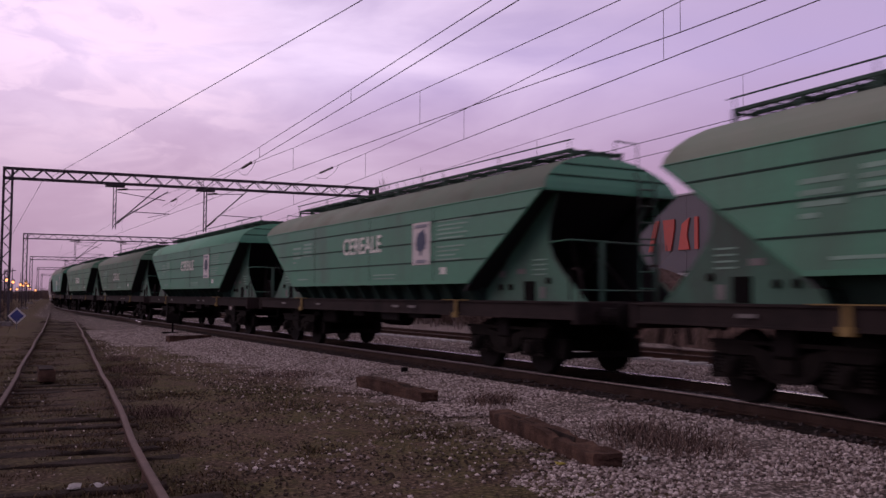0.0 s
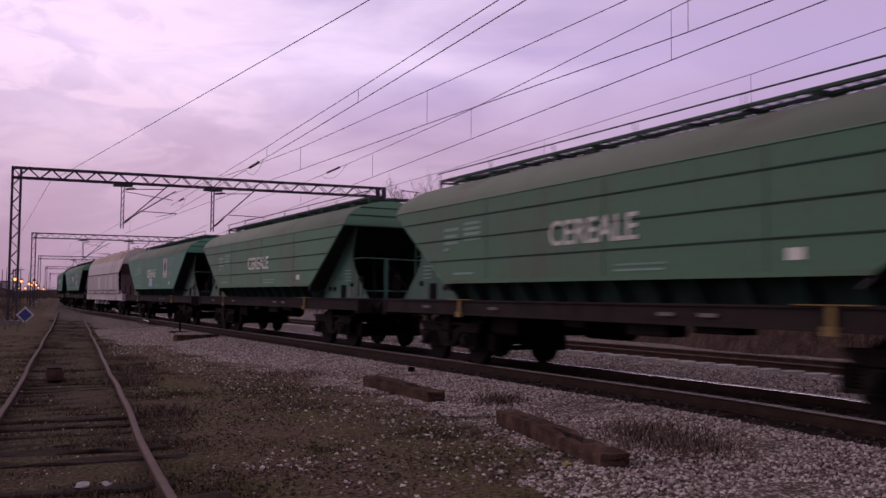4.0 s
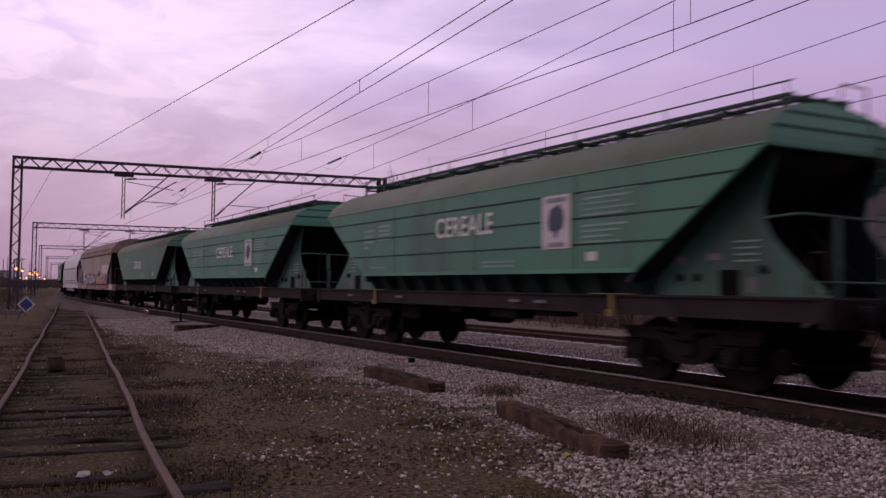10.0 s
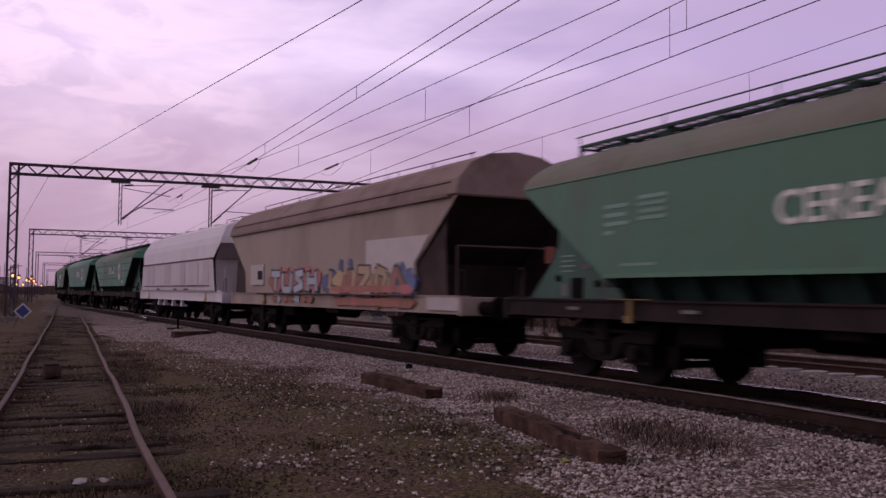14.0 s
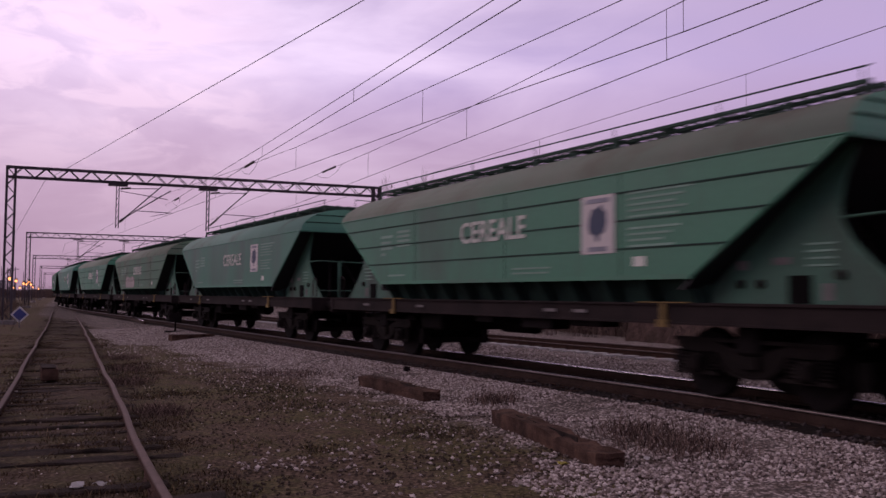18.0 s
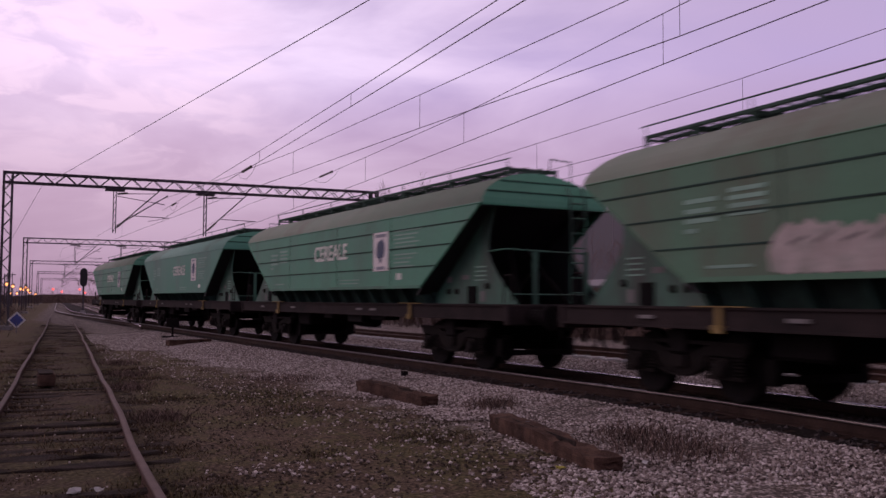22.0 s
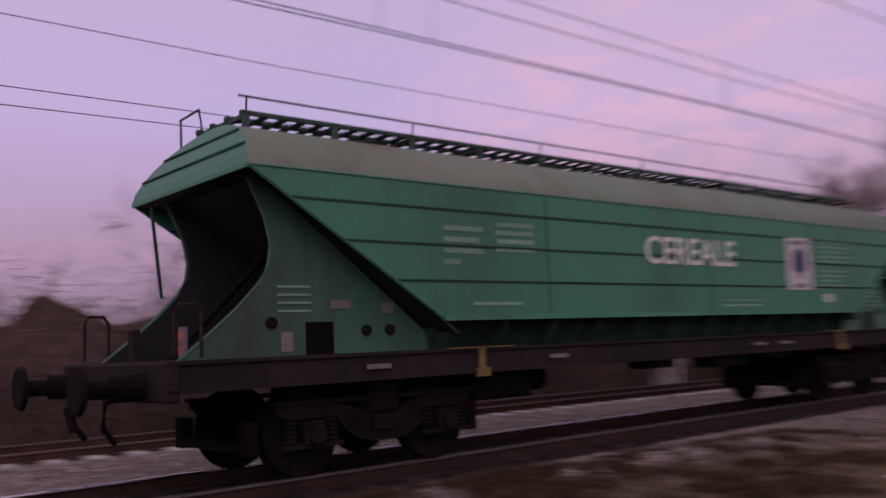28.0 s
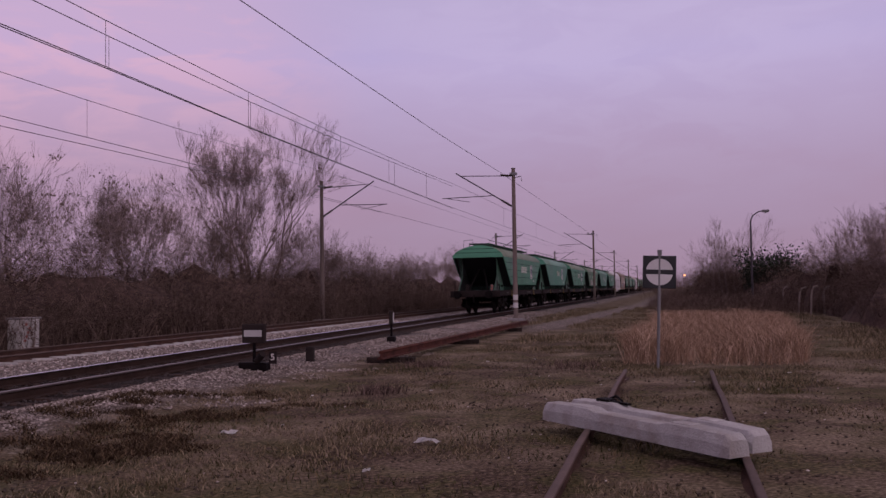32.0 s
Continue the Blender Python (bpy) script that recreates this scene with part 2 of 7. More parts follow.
# Near rail's head: darker and rougher than the far rail's.
DARKHEAD = material("dark_rail_head", (0.12, 0.095, 0.085), (0.20, 0.165, 0.155), 5, 0.32, 0.6, 0.0)
RAILWEB = material("oily_rail_web", (0.026, 0.015, 0.012), (0.055, 0.034, 0.027), 4, 0.8, 0, 0.2)
DULLHEAD = material("dull_worn_rail_head", (0.075, 0.052, 0.045), (0.125, 0.089, 0.080), 4, 0.7, 0.1, 0.1)
OLDWOOD = material("weathered_sleeper_wood", (0.014, 0.010, 0.009), (0.055, 0.040, 0.034), 5, 0.95, 0, 0.6, 60, (0.010, 0.009, 0.007), 0.5)
TIMBER = material("discarded_sleeper_wood", (0.026, 0.014, 0.011), (0.12, 0.072, 0.054), 4, 0.95, 0, 0.7, 60, (0.018, 0.012, 0.010), 0.45)
CONCRETE = material("pale_concrete", (0.33, 0.315, 0.31), (0.46, 0.44, 0.435), 3.5, 0.9, 0, 0.6, 45, (0.25, 0.21, 0.185), 0.6)
OLDCONCRETE = material("grey_sleeper_concrete", (0.16, 0.145, 0.145), (0.24, 0.22, 0.22), 3, 0.9, 0, 0.25, 50)
GALV = material("dull_galvanised_steel", (0.14, 0.135, 0.14), (0.20, 0.195, 0.20), 4, 0.55, 0.5, 0.06)
MASTPAINT = material("weathered_mast", (0.195, 0.155, 0.138), (0.26, 0.21, 0.19), 1.5, 0.8, 0, 0.12, 40, (0.13, 0.10, 0.09), 0.4, 3.0)
MASTBROWN = material("weathered_brown_mast", (0.115, 0.09, 0.08), (0.165, 0.13, 0.118), 1.5, 0.8, 0, 0.12, 40, (0.08, 0.06, 0.054), 0.4, 3.0)
MASTDARK = material("dark_lattice_steel", (0.045, 0.038, 0.045), (0.075, 0.065, 0.075), 2, 0.7, 0.2, 0.1)
WIRE = material("dull_copper_wire", (0.06, 0.048, 0.056), (0.085, 0.07, 0.08), 3, 0.6, 0.4, 0.0)
CERAMIC = material("brown_insulator", (0.03, 0.018, 0.016), (0.05, 0.03, 0.028), 5, 0.3, 0, 0.0)
RUSTWEIGHT = material("rusty_counterweight", (0.035, 0.018, 0.014), (0.075, 0.042, 0.034), 5, 0.85, 0, 0.3, 50, (0.025, 0.015, 0.013), 0.5)
# Black that stands for the shade inside the hand holes.
HOLEDARK = material("hole_black", (0.0035, 0.003, 0.003), (0.007, 0.006, 0.006), 4, 0.9, 0, 0.1)
# Sign paint, also put on the wagons' recesses as their black shade.
SIGNSHADE = material("black_sign_and_shade", (0.010, 0.010, 0.012), (0.016, 0.016, 0.018), 4, 0.55, 0, 0.0)
WHITESIGN = material("dulled_white_sign", (0.42, 0.40, 0.40), (0.50, 0.48, 0.48), 4, 0.6, 0, 0.0, 30)
BLUESIGN = material("blue_sign_face", (0.03, 0.04, 0.16), (0.045, 0.055, 0.20), 4, 0.5, 0, 0.0)
ORANGE = material("faded_orange_cabinet", (0.30, 0.085, 0.04), (0.36, 0.11, 0.055), 3, 0.7, 0, 0.05)
BOXWHITE = material("off_white_cabinet_paint", (0.42, 0.40, 0.385), (0.50, 0.475, 0.46), 2, 0.6, 0, 0.05, 20, (0.34, 0.30, 0.27), 0.35)
SPRAYRED = material("red_spray_paint", (0.22, 0.05, 0.04), (0.28, 0.07, 0.055), 4, 0.6, 0, 0.0)
HALL = material("dark_grey_cladding", (0.095, 0.085, 0.10), (0.115, 0.104, 0.122), 0.4, 0.6, 0.1, 0.04, 12)
HALLRED = material("red_cladding", (0.34, 0.045, 0.035), (0.40, 0.06, 0.045), 0.5, 0.55, 0, 0.02, 12)
PALEWALL = material("pale_plinth", (0.36, 0.34, 0.36), (0.44, 0.42, 0.44), 1, 0.8, 0, 0.05)
# Plaster lightened: the distance haze is put into the wall colour.
FARWALL = material("haze_pale_plaster", (0.36, 0.33, 0.34), (0.44, 0.40, 0.42), 0.1, 0.9, 0, 0.0, 1)
FARDARK = material("distant_dark_glass", (0.10, 0.09, 0.10), (0.14, 0.12, 0.14), 0.3, 0.4, 0, 0.0)
# Bark paled so that the trees' haze sits in their colour.
BARK = material("haze_paled_bark", (0.12, 0.09, 0.084), (0.22, 0.165, 0.155), 6, 0.9, 0, 0.3, 60)
SCRUB = material("brown_winter_scrub", (0.022, 0.014, 0.013), (0.052, 0.034, 0.030), 1.5, 0.95, 0, 0.2, 30)
DEADLEAF = material("withered_leaf", (0.10, 0.072, 0.062), (0.19, 0.135, 0.115), 4, 0.9, 0, 0.1)
EVERGREEN = material("dull_evergreen_leaf", (0.020, 0.026, 0.018), (0.04, 0.046, 0.032), 3, 0.8, 0, 0.1)
REED = material("dry_straw", (0.19, 0.12, 0.065), (0.34, 0.23, 0.135), 3, 0.85, 0, 0.0, 20)
GRASS = material("faded_winter_grass", (0.05, 0.052, 0.026), (0.105, 0.09, 0.052), 1.2, 0.9, 0, 0.0, 20, (0.13, 0.085, 0.055), 0.5)
CLOD = material("crumbled_soil", (0.045, 0.034, 0.027), (0.085, 0.066, 0.052), 2.0, 0.95, 0, 0.1, 60)
HERB = material("dark_withered_weed", (0.03, 0.026, 0.014), (0.07, 0.055, 0.03), 1.2, 0.9, 0, 0.0, 20)
DRYGRASS = material("bleached_winter_grass", (0.09, 0.065, 0.035), (0.16, 0.115, 0.07), 1.2, 0.9, 0, 0.0, 20)
STONE = material("ballast_stone", (0.15, 0.125, 0.11), (0.33, 0.285, 0.26), 3.0, 0.9, 0, 0.2, 30, (0.09, 0.07, 0.06), 0.4)
DUSTSTONE = material("soil_dusted_stone", (0.14, 0.112, 0.097), (0.29, 0.245, 0.22), 3.0, 0.9, 0, 0.2, 30, (0.09, 0.068, 0.056), 0.4)
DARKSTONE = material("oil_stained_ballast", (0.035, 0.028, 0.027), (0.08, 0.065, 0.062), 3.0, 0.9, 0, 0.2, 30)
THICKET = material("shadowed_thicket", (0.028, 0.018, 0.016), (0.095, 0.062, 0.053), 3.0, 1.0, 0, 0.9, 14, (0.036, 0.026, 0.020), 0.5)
LITTER = material("torn_white_litter", (0.5, 0.48, 0.48), (0.62, 0.60, 0.60), 8, 0.7, 0, 0.1)
YLITTER = material("yellow_wrapper", (0.42, 0.36, 0.05), (0.5, 0.44, 0.09), 8, 0.5, 0, 0.1)
LAMPWHITE = glowing("white_floodlight", (1.0, 0.97, 0.92), 40.0)
LAMPORANGE = glowing("sodium_lamp", (1.0, 0.36, 0.12), 2.6)
LAMPDIM = glowing("weak_white_lamp", (1.0, 0.85, 0.75), 1.5)
LAMPRED = glowing("red_signal_light", (1.0, 0.10, 0.08), 1.8)
for m_, tones in ((STONE, ((0.05, (0.115, 0.085, 0.076)), (0.5, (0.26, 0.213, 0.193)), (0.95, (0.52, 0.455, 0.425)))),
                  (DUSTSTONE, ((0.05, (0.085, 0.064, 0.056)), (0.5, (0.19, 0.153, 0.137)), (0.95, (0.40, 0.345, 0.315)))),
                  (REED, ((0.1, (0.145, 0.088, 0.058)), (0.6, (0.31, 0.198, 0.134)), (0.95, (0.52, 0.375, 0.28)))),
                  (HERB, ((0.1, (0.028, 0.016, 0.010)), (0.6, (0.064, 0.044, 0.027)), (0.93, (0.135, 0.092, 0.056)))),
                  (DRYGRASS, ((0.1, (0.052, 0.044, 0.022)), (0.5, (0.125, 0.097, 0.060)), (0.92, (0.28, 0.215, 0.145)))),
                  (SCRUB, ((0.1, (0.040, 0.026, 0.023)), (0.6, (0.115, 0.078, 0.066)), (0.95, (0.25, 0.18, 0.15)))),
                  (GRASS, ((0.1, (0.034, 0.033, 0.015)), (0.6, (0.075, 0.068, 0.032)), (0.93, (0.17, 0.12, 0.07))))):
    n_, l_ = m_.node_tree.nodes, m_.node_tree.links
    geo = n_.new("ShaderNodeNewGeometry")
    l_.new(ramp_of(n_, l_, geo.outputs["Random Per Island"], tones), n_["Principled BSDF"].inputs["Base Color"])


# ---- mesh helpers ----
def mesh_ob(name, bm, mat, parent=None, smooth=False):
    me = bpy.data.meshes.new(name)
    bm.normal_update()
    bm.to_mesh(me)
    bm.free()
    for m in mat if isinstance(mat, (list, tuple)) else [mat]:
        me.materials.append(m)
    if smooth:
        me.shade_smooth()
    ob = new(name, me)
    ob.parent = parent
    return ob


def part(name, bm, mat, parent, label="", smooth=False):
    ob = mesh_ob(name, bm, mat, parent, smooth)
    if label:
        ob["label"] = label
    return ob


def thing(name, label, category, group="", kind="", at=None):
    ob = new(name)
    ob.empty_display_size = 0.2
    if at is not None:
        ob.matrix_world = at
    return tagged(ob, label, category, group, kind)


def box(bm, a, b, bevel=0.0):
    """A box between two corners, with bevelled edges."""
    lo = [min(p, q) for p, q in zip(a, b)]
    hi = [max(p, q) for p, q in zip(a, b)]
    vs = [bm.verts.new((x, y, z)) for z in (lo[2], hi[2]) for y in (lo[1], hi[1]) for x in (lo[0], hi[0])]
    fs = [bm.faces.new([vs[i] for i in f]) for f in ((0, 2, 3, 1), (4, 5, 7, 6), (0, 1, 5, 4), (2, 6, 7, 3), (0, 4, 6, 2), (1, 3, 7, 5))]
    if bevel:
        es = list({e for f in fs for e in f.edges})
        bmesh.ops.bevel(bm, geom=es, offset=bevel, segments=1, profile=0.5, affect="EDGES")
    return bm


def boxed(a, b, bevel=0.0):
    return box(bmesh.new(), a, b, bevel)


def ring(bm, centre, axis, side, r, n):
    axis = Vector(axis).normalized()
    u = axis.cross(side).normalized()
    v = axis.cross(u)
    return [bm.verts.new(Vector(centre) + u * (r * math.cos(2 * math.pi * i / n)) + v * (r * math.sin(2 * math.pi * i / n))) for i in range(n)]


def tube(bm, pts, radii, n=6, caps=True):
    """A round bar through points; radii one number or one a point."""
    pts = [Vector(p) for p in pts]
    if not isinstance(radii, (list, tuple)):
        radii = [radii] * len(pts)
    last = None
    for i, (p, r) in enumerate(zip(pts, radii)):
        d = pts[min(i + 1, len(pts) - 1)] - pts[max(i - 1, 0)]
        side = Vector((0, 0, 1)) if abs(d.normalized().z) < 0.9 else Vector((1, 0, 0))
        cur = ring(bm, p, d, side, r, n)
        if last:
            for k in range(n):
                bm.faces.new((last[k], last[(k + 1) % n], cur[(k + 1) % n], cur[k]))
        elif caps:
            bm.faces.new(cur[::-1])
        last = cur
    if caps:
        bm.faces.new(last)
    return bm


def bar(pts, r, n=6):
    return tube(bmesh.new(), pts, r, n)


def prism(bm, outline, axis, a, b):
    """An outline of 2D points swept along an axis (0 x, 1 y, 2 z) from a to b."""
    def place(p, v):
        return {0: (v, p[0], p[1]), 1: (p[0], v, p[1]), 2: (p[0], p[1], v)}[axis]
    lo = [bm.verts.new(place(p, a)) for p in outline]
    hi = [bm.verts.new(place(p, b)) for p in outline]
    n = len(outline)
    bm.faces.new(lo)
    bm.faces.new(hi[::-1])
    for i in range(n):
        bm.faces.new((lo[i], hi[i], hi[(i + 1) % n], lo[(i + 1) % n]))
    bmesh.ops.recalc_face_normals(bm, faces=bm.faces)
    return bm


def lettering(text, height, length):
    """Flat raised letters of a given height and length, in the x z plane, facing -y."""
    cu = bpy.data.curves.new("lettering", "FONT")
    cu.body, cu.extrude, cu.offset = text, 0.004, 0.012
    tmp = bpy.data.objects.new("lettering", cu)
    me = bpy.data.meshes.new_from_object(tmp)
    bpy.data.objects.remove(tmp)
    bpy.data.curves.remove(cu)
    bm = bmesh.new()
    bm.from_mesh(me)
    bpy.data.meshes.remove(me)
    xs, ys = [v.co.x for v in bm.verts], [v.co.y for v in bm.verts]
    for v in bm.verts:
        v.co = ((v.co.x - min(xs)) / (max(xs) - min(xs)) * length, -v.co.z, (v.co.y - min(ys)) / (max(ys) - min(ys)) * height)
    return bm


def move(bm, v):
    bmesh.ops.translate(bm, verts=bm.verts, vec=v)
    return bm


# ---- plan: the tracks ----
RAIL = 0.17          # head of the main track's rails
GAUGE = 0.7525       # half, to the middle of the rail head


def main_x(y):
    """Middle of the main track: a slow bend past the camera, then a turnout's bend to the north until it meets the siding."""
    if y <= -43.5:
        return 10.54 + 0.003 * (-43.5 - y)
    if y <= -15:
        u = -15 - y
        return 10.054 + 0.034 * u - 0.000596 * u * u
    if y <= 6:
        k = (6 - y) / 21
        return 9.107 * (1 + 2 * k) * (1 - k) ** 2 + 0.25 * k * (1 - k) ** 2 + 10.054 * k * k * (3 - 2 * k) - 0.714 * k * k * (1 - k)
    if y <= 9:
        return 9.107
    if y <= 11:
        return 9.107 - 0.1 * (y - 9) ** 2 / 4
    if y <= 75:
        return 9.007 - 0.1 * (y - 11)
    if y <= 118:
        u = y - 75
        return 2.607 - 0.1 * (u - u * u / 86)
    return 0.457


def second_x(y):
    return 15.4 if y <= 9 else max(6.293 + main_x(y), 7.4)


def side_x(y):
    """Middle of the old siding, with its kinks."""
    north = min(0.21, 0.02 + 0.005 * max(0.0, y - 8.0)) + 0.012 * math.sin(y * 0.5)
    south = 0.15 + 0.05 * math.sin(y * 0.11 + 0.4)
    k = max(0.0, min(1.0, (y + 5.0) / 9.0))
    return south + (north - south) * k


def branch_x(y):
    return 4.60 - 0.002 * (y - 44)


def ground_z(x, y):
    """The ground's height: low by the siding, shoulders up to the ballast of both running tracks."""
    z = -0.14
    for cx in (main_x(y), second_x(y)):
        d = abs(x - cx)
        z = max(z, -0.14 + 0.13 * max(0.0, min(1.0, (3.3 - d) / 1.6)))
    if main_x(y) < x < second_x(y):
        z = max(z, -0.02)
    return z


# ---- ground ----
def axis_steps(spans):
    out = []
    for a, b, s in spans:
        out += list(np.arange(a, b, s))
    return out + [spans[-1][1]]


def ground_material():
    m = bpy.data.materials.new("trackside_ground")
    m.use_nodes = True
    n, l = m.node_tree.nodes, m.node_tree.links
    p = n["Principled BSDF"]
    pos = n.new("ShaderNodeNewGeometry").outputs["Position"]
    sp = n.new("ShaderNodeSeparateXYZ")
    l.new(pos, sp.inputs[0])

    def noise_at(scale, detail=5, rough=0.55):
        t = n.new("ShaderNodeTexNoise")
        t.inputs["Scale"].default_value, t.inputs["Detail"].default_value, t.inputs["Roughness"].default_value = scale, detail, rough
        l.new(pos, t.inputs["Vector"])
        return t.outputs[0]
    fine, mid, wide = noise_at(22.0, 4), noise_at(2.2, 6, 0.62), noise_at(0.35, 4)
    dirt = ramp_of(n, l, fine, [(0.3, (0.020, 0.0125, 0.008)), (0.52, (0.072, 0.049, 0.034)), (0.70, (0.18, 0.132, 0.098))])
    grass = ramp_of(n, l, fine, [(0.3, (0.020, 0.018, 0.008)), (0.52, (0.072, 0.061, 0.029)), (0.72, (0.16, 0.122, 0.066))])
    straw = ramp_of(n, l, fine, [(0.3, (0.066, 0.047, 0.031)), (0.68, (0.26, 0.20, 0.145))])
    vor = n.new("ShaderNodeTexVoronoi")
    vor.inputs["Scale"].default_value = 24.0
    l.new(pos, vor.inputs["Vector"])
    grey = n.new("ShaderNodeSeparateColor")
    l.new(vor.outputs["Color"], grey.inputs[0])
    gravel = ramp_of(n, l, grey.outputs[0], [(0.0, (0.09, 0.07, 0.061)), (0.5, (0.28, 0.227, 0.203)), (1.0, (0.52, 0.45, 0.415))])
    gravel = mix_of(n, l, ramp_of(n, l, vor.outputs["Distance"], [(0.25, (1, 1, 1)), (0.6, (0.15, 0.15, 0.15))]), (0.045, 0.035, 0.033), gravel)
    g = ramp_of(n, l, math_of(n, l, "ADD", mid, math_of(n, l, "MULTIPLY", math_of(n, l, "SUBTRACT", wide, 0.5), 0.7)), [(0.44, (0, 0, 0)), (0.58, (1, 1, 1))])
    soil = mix_of(n, l, g, dirt, grass)
    s = ramp_of(n, l, noise_at(0.8, 5), [(0.44, (0, 0, 0)), (0.64, (1, 1, 1))])
    south = n.new("ShaderNodeMapRange")
    south.inputs[1].default_value, south.inputs[2].default_value, south.inputs[3].default_value, south.inputs[4].default_value = -4, -12, 0.12, 1.0
    l.new(sp.outputs[1], south.inputs[0])
    soil = mix_of(n, l, math_of(n, l, "MULTIPLY", s, south.outputs[0]), soil, straw)
    # gravel spreads from the running track over the verge
    away = n.new("ShaderNodeMapRange")
    away.inputs[1].default_value, away.inputs[2].default_value = 3.0, 6.4
    bend = n.new("ShaderNodeMapRange")
    bend.inputs[1].default_value, bend.inputs[2].default_value, bend.inputs[3].default_value, bend.inputs[4].default_value = 10, 75, 0, 6.4
    l.new(sp.outputs[1], bend.inputs[0])
    l.new(math_of(n, l, "ADD", sp.outputs[0], bend.outputs[0]), away.inputs[0])
    k = math_of(n, l, "ADD", away.outputs[0], math_of(n, l, "MULTIPLY", math_of(n, l, "SUBTRACT", mid, 0.5), 1.6))
    k = ramp_of(n, l, k, [(0.50, (0, 0, 0)), (0.72, (1, 1, 1))])
    # in the south the verge is grassy up to the track's shoulder
    verge = n.new("ShaderNodeMapRange")
    verge.inputs[1].default_value, verge.inputs[2].default_value, verge.inputs[3].default_value, verge.inputs[4].default_value = -3, -8, 1.0, 0.0
    l.new(sp.outputs[1], verge.inputs[0])
    shoulder = n.new("ShaderNodeMapRange")
    shoulder.inputs[1].default_value, shoulder.inputs[2].default_value = 6.7, 7.8
    l.new(math_of(n, l, "ADD", sp.outputs[0], math_of(n, l, "MULTIPLY", math_of(n, l, "SUBTRACT", mid, 0.5), 3.0)), shoulder.inputs[0])
    k = math_of(n, l, "MULTIPLY", k, math_of(n, l, "MAXIMUM", verge.outputs[0], shoulder.outputs[0]))
    # a pale trodden lane leads off southwards
    lane = n.new("ShaderNodeMapRange")
    lane.inputs[1].default_value, lane.inputs[2].default_value, lane.inputs[3].default_value, lane.inputs[4].default_value = 1.3, 0.6, 0.0, 0.9
    mid_line = n.new("ShaderNodeMapRange")
    mid_line.inputs[1].default_value, mid_line.inputs[2].default_value, mid_line.inputs[3].default_value, mid_line.inputs[4].default_value = -36, -90, 5.4, 2.6
    l.new(sp.outputs[1], mid_line.inputs[0])
    side = math_of(n, l, "ABSOLUTE", math_of(n, l, "ADD", math_of(n, l, "SUBTRACT", sp.outputs[0], mid_line.outputs[0]), math_of(n, l, "MULTIPLY", math_of(n, l, "SUBTRACT", mid, 0.5), 1.6)))
    l.new(side, lane.inputs[0])
    begin = n.new("ShaderNodeMapRange")
    begin.inputs[1].default_value, begin.inputs[2].default_value = -33, -39
    l.new(sp.outputs[1], begin.inputs[0])
    k = math_of(n, l, "MAXIMUM", k, math_of(n, l, "MULTIPLY", lane.outputs[0], begin.outputs[0]))
    col = mix_of(n, l, k, soil, gravel)
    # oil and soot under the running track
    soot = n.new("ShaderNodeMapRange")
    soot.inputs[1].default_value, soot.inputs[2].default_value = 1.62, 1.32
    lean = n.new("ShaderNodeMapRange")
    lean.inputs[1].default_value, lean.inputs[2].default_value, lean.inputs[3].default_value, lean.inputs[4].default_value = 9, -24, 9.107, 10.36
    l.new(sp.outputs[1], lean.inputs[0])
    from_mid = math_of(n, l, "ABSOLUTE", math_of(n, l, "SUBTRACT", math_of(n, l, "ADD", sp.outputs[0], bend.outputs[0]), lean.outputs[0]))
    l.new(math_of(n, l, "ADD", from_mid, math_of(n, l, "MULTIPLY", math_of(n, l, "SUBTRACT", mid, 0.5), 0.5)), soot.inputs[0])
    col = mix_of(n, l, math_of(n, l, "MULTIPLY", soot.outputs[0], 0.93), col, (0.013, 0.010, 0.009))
    rot = n.new("ShaderNodeMapRange")
    rot.inputs[1].default_value, rot.inputs[2].default_value = 1.75, 0.9
    l.new(math_of(n, l, "ADD", math_of(n, l, "ABSOLUTE", math_of(n, l, "SUBTRACT", sp.outputs[0], 0.12)), math_of(n, l, "MULTIPLY", math_of(n, l, "SUBTRACT", mid, 0.5), 1.4)), rot.inputs[0])
    north = n.new("ShaderNodeMapRange")
    north.inputs[1].default_value, north.inputs[2].default_value = 2.0, 5.0
    l.new(sp.outputs[1], north.inputs[0])
    col = mix_of(n, l, math_of(n, l, "MULTIPLY", math_of(n, l, "MULTIPLY", rot.outputs[0], north.outputs[0]), 0.38), col, (0.028, 0.02, 0.015))
    l.new(col, p.inputs["Base Color"])
    p.inputs["Roughness"].default_value = 0.95
    p.inputs["Specular IOR Level"].default_value = 0.06
    bn = n.new("ShaderNodeBump")
    bn.inputs["Strength"].default_value, bn.inputs["Distance"].default_value = 0.6, 0.05
    h = math_of(n, l, "ADD", math_of(n, l, "MULTIPLY", fine, 0.5), math_of(n, l, "MULTIPLY", mid, 1.0))
    l.new(h, bn.inputs["Height"])
    l.new(bn.outputs[0], p.inputs["Normal"])
    return m


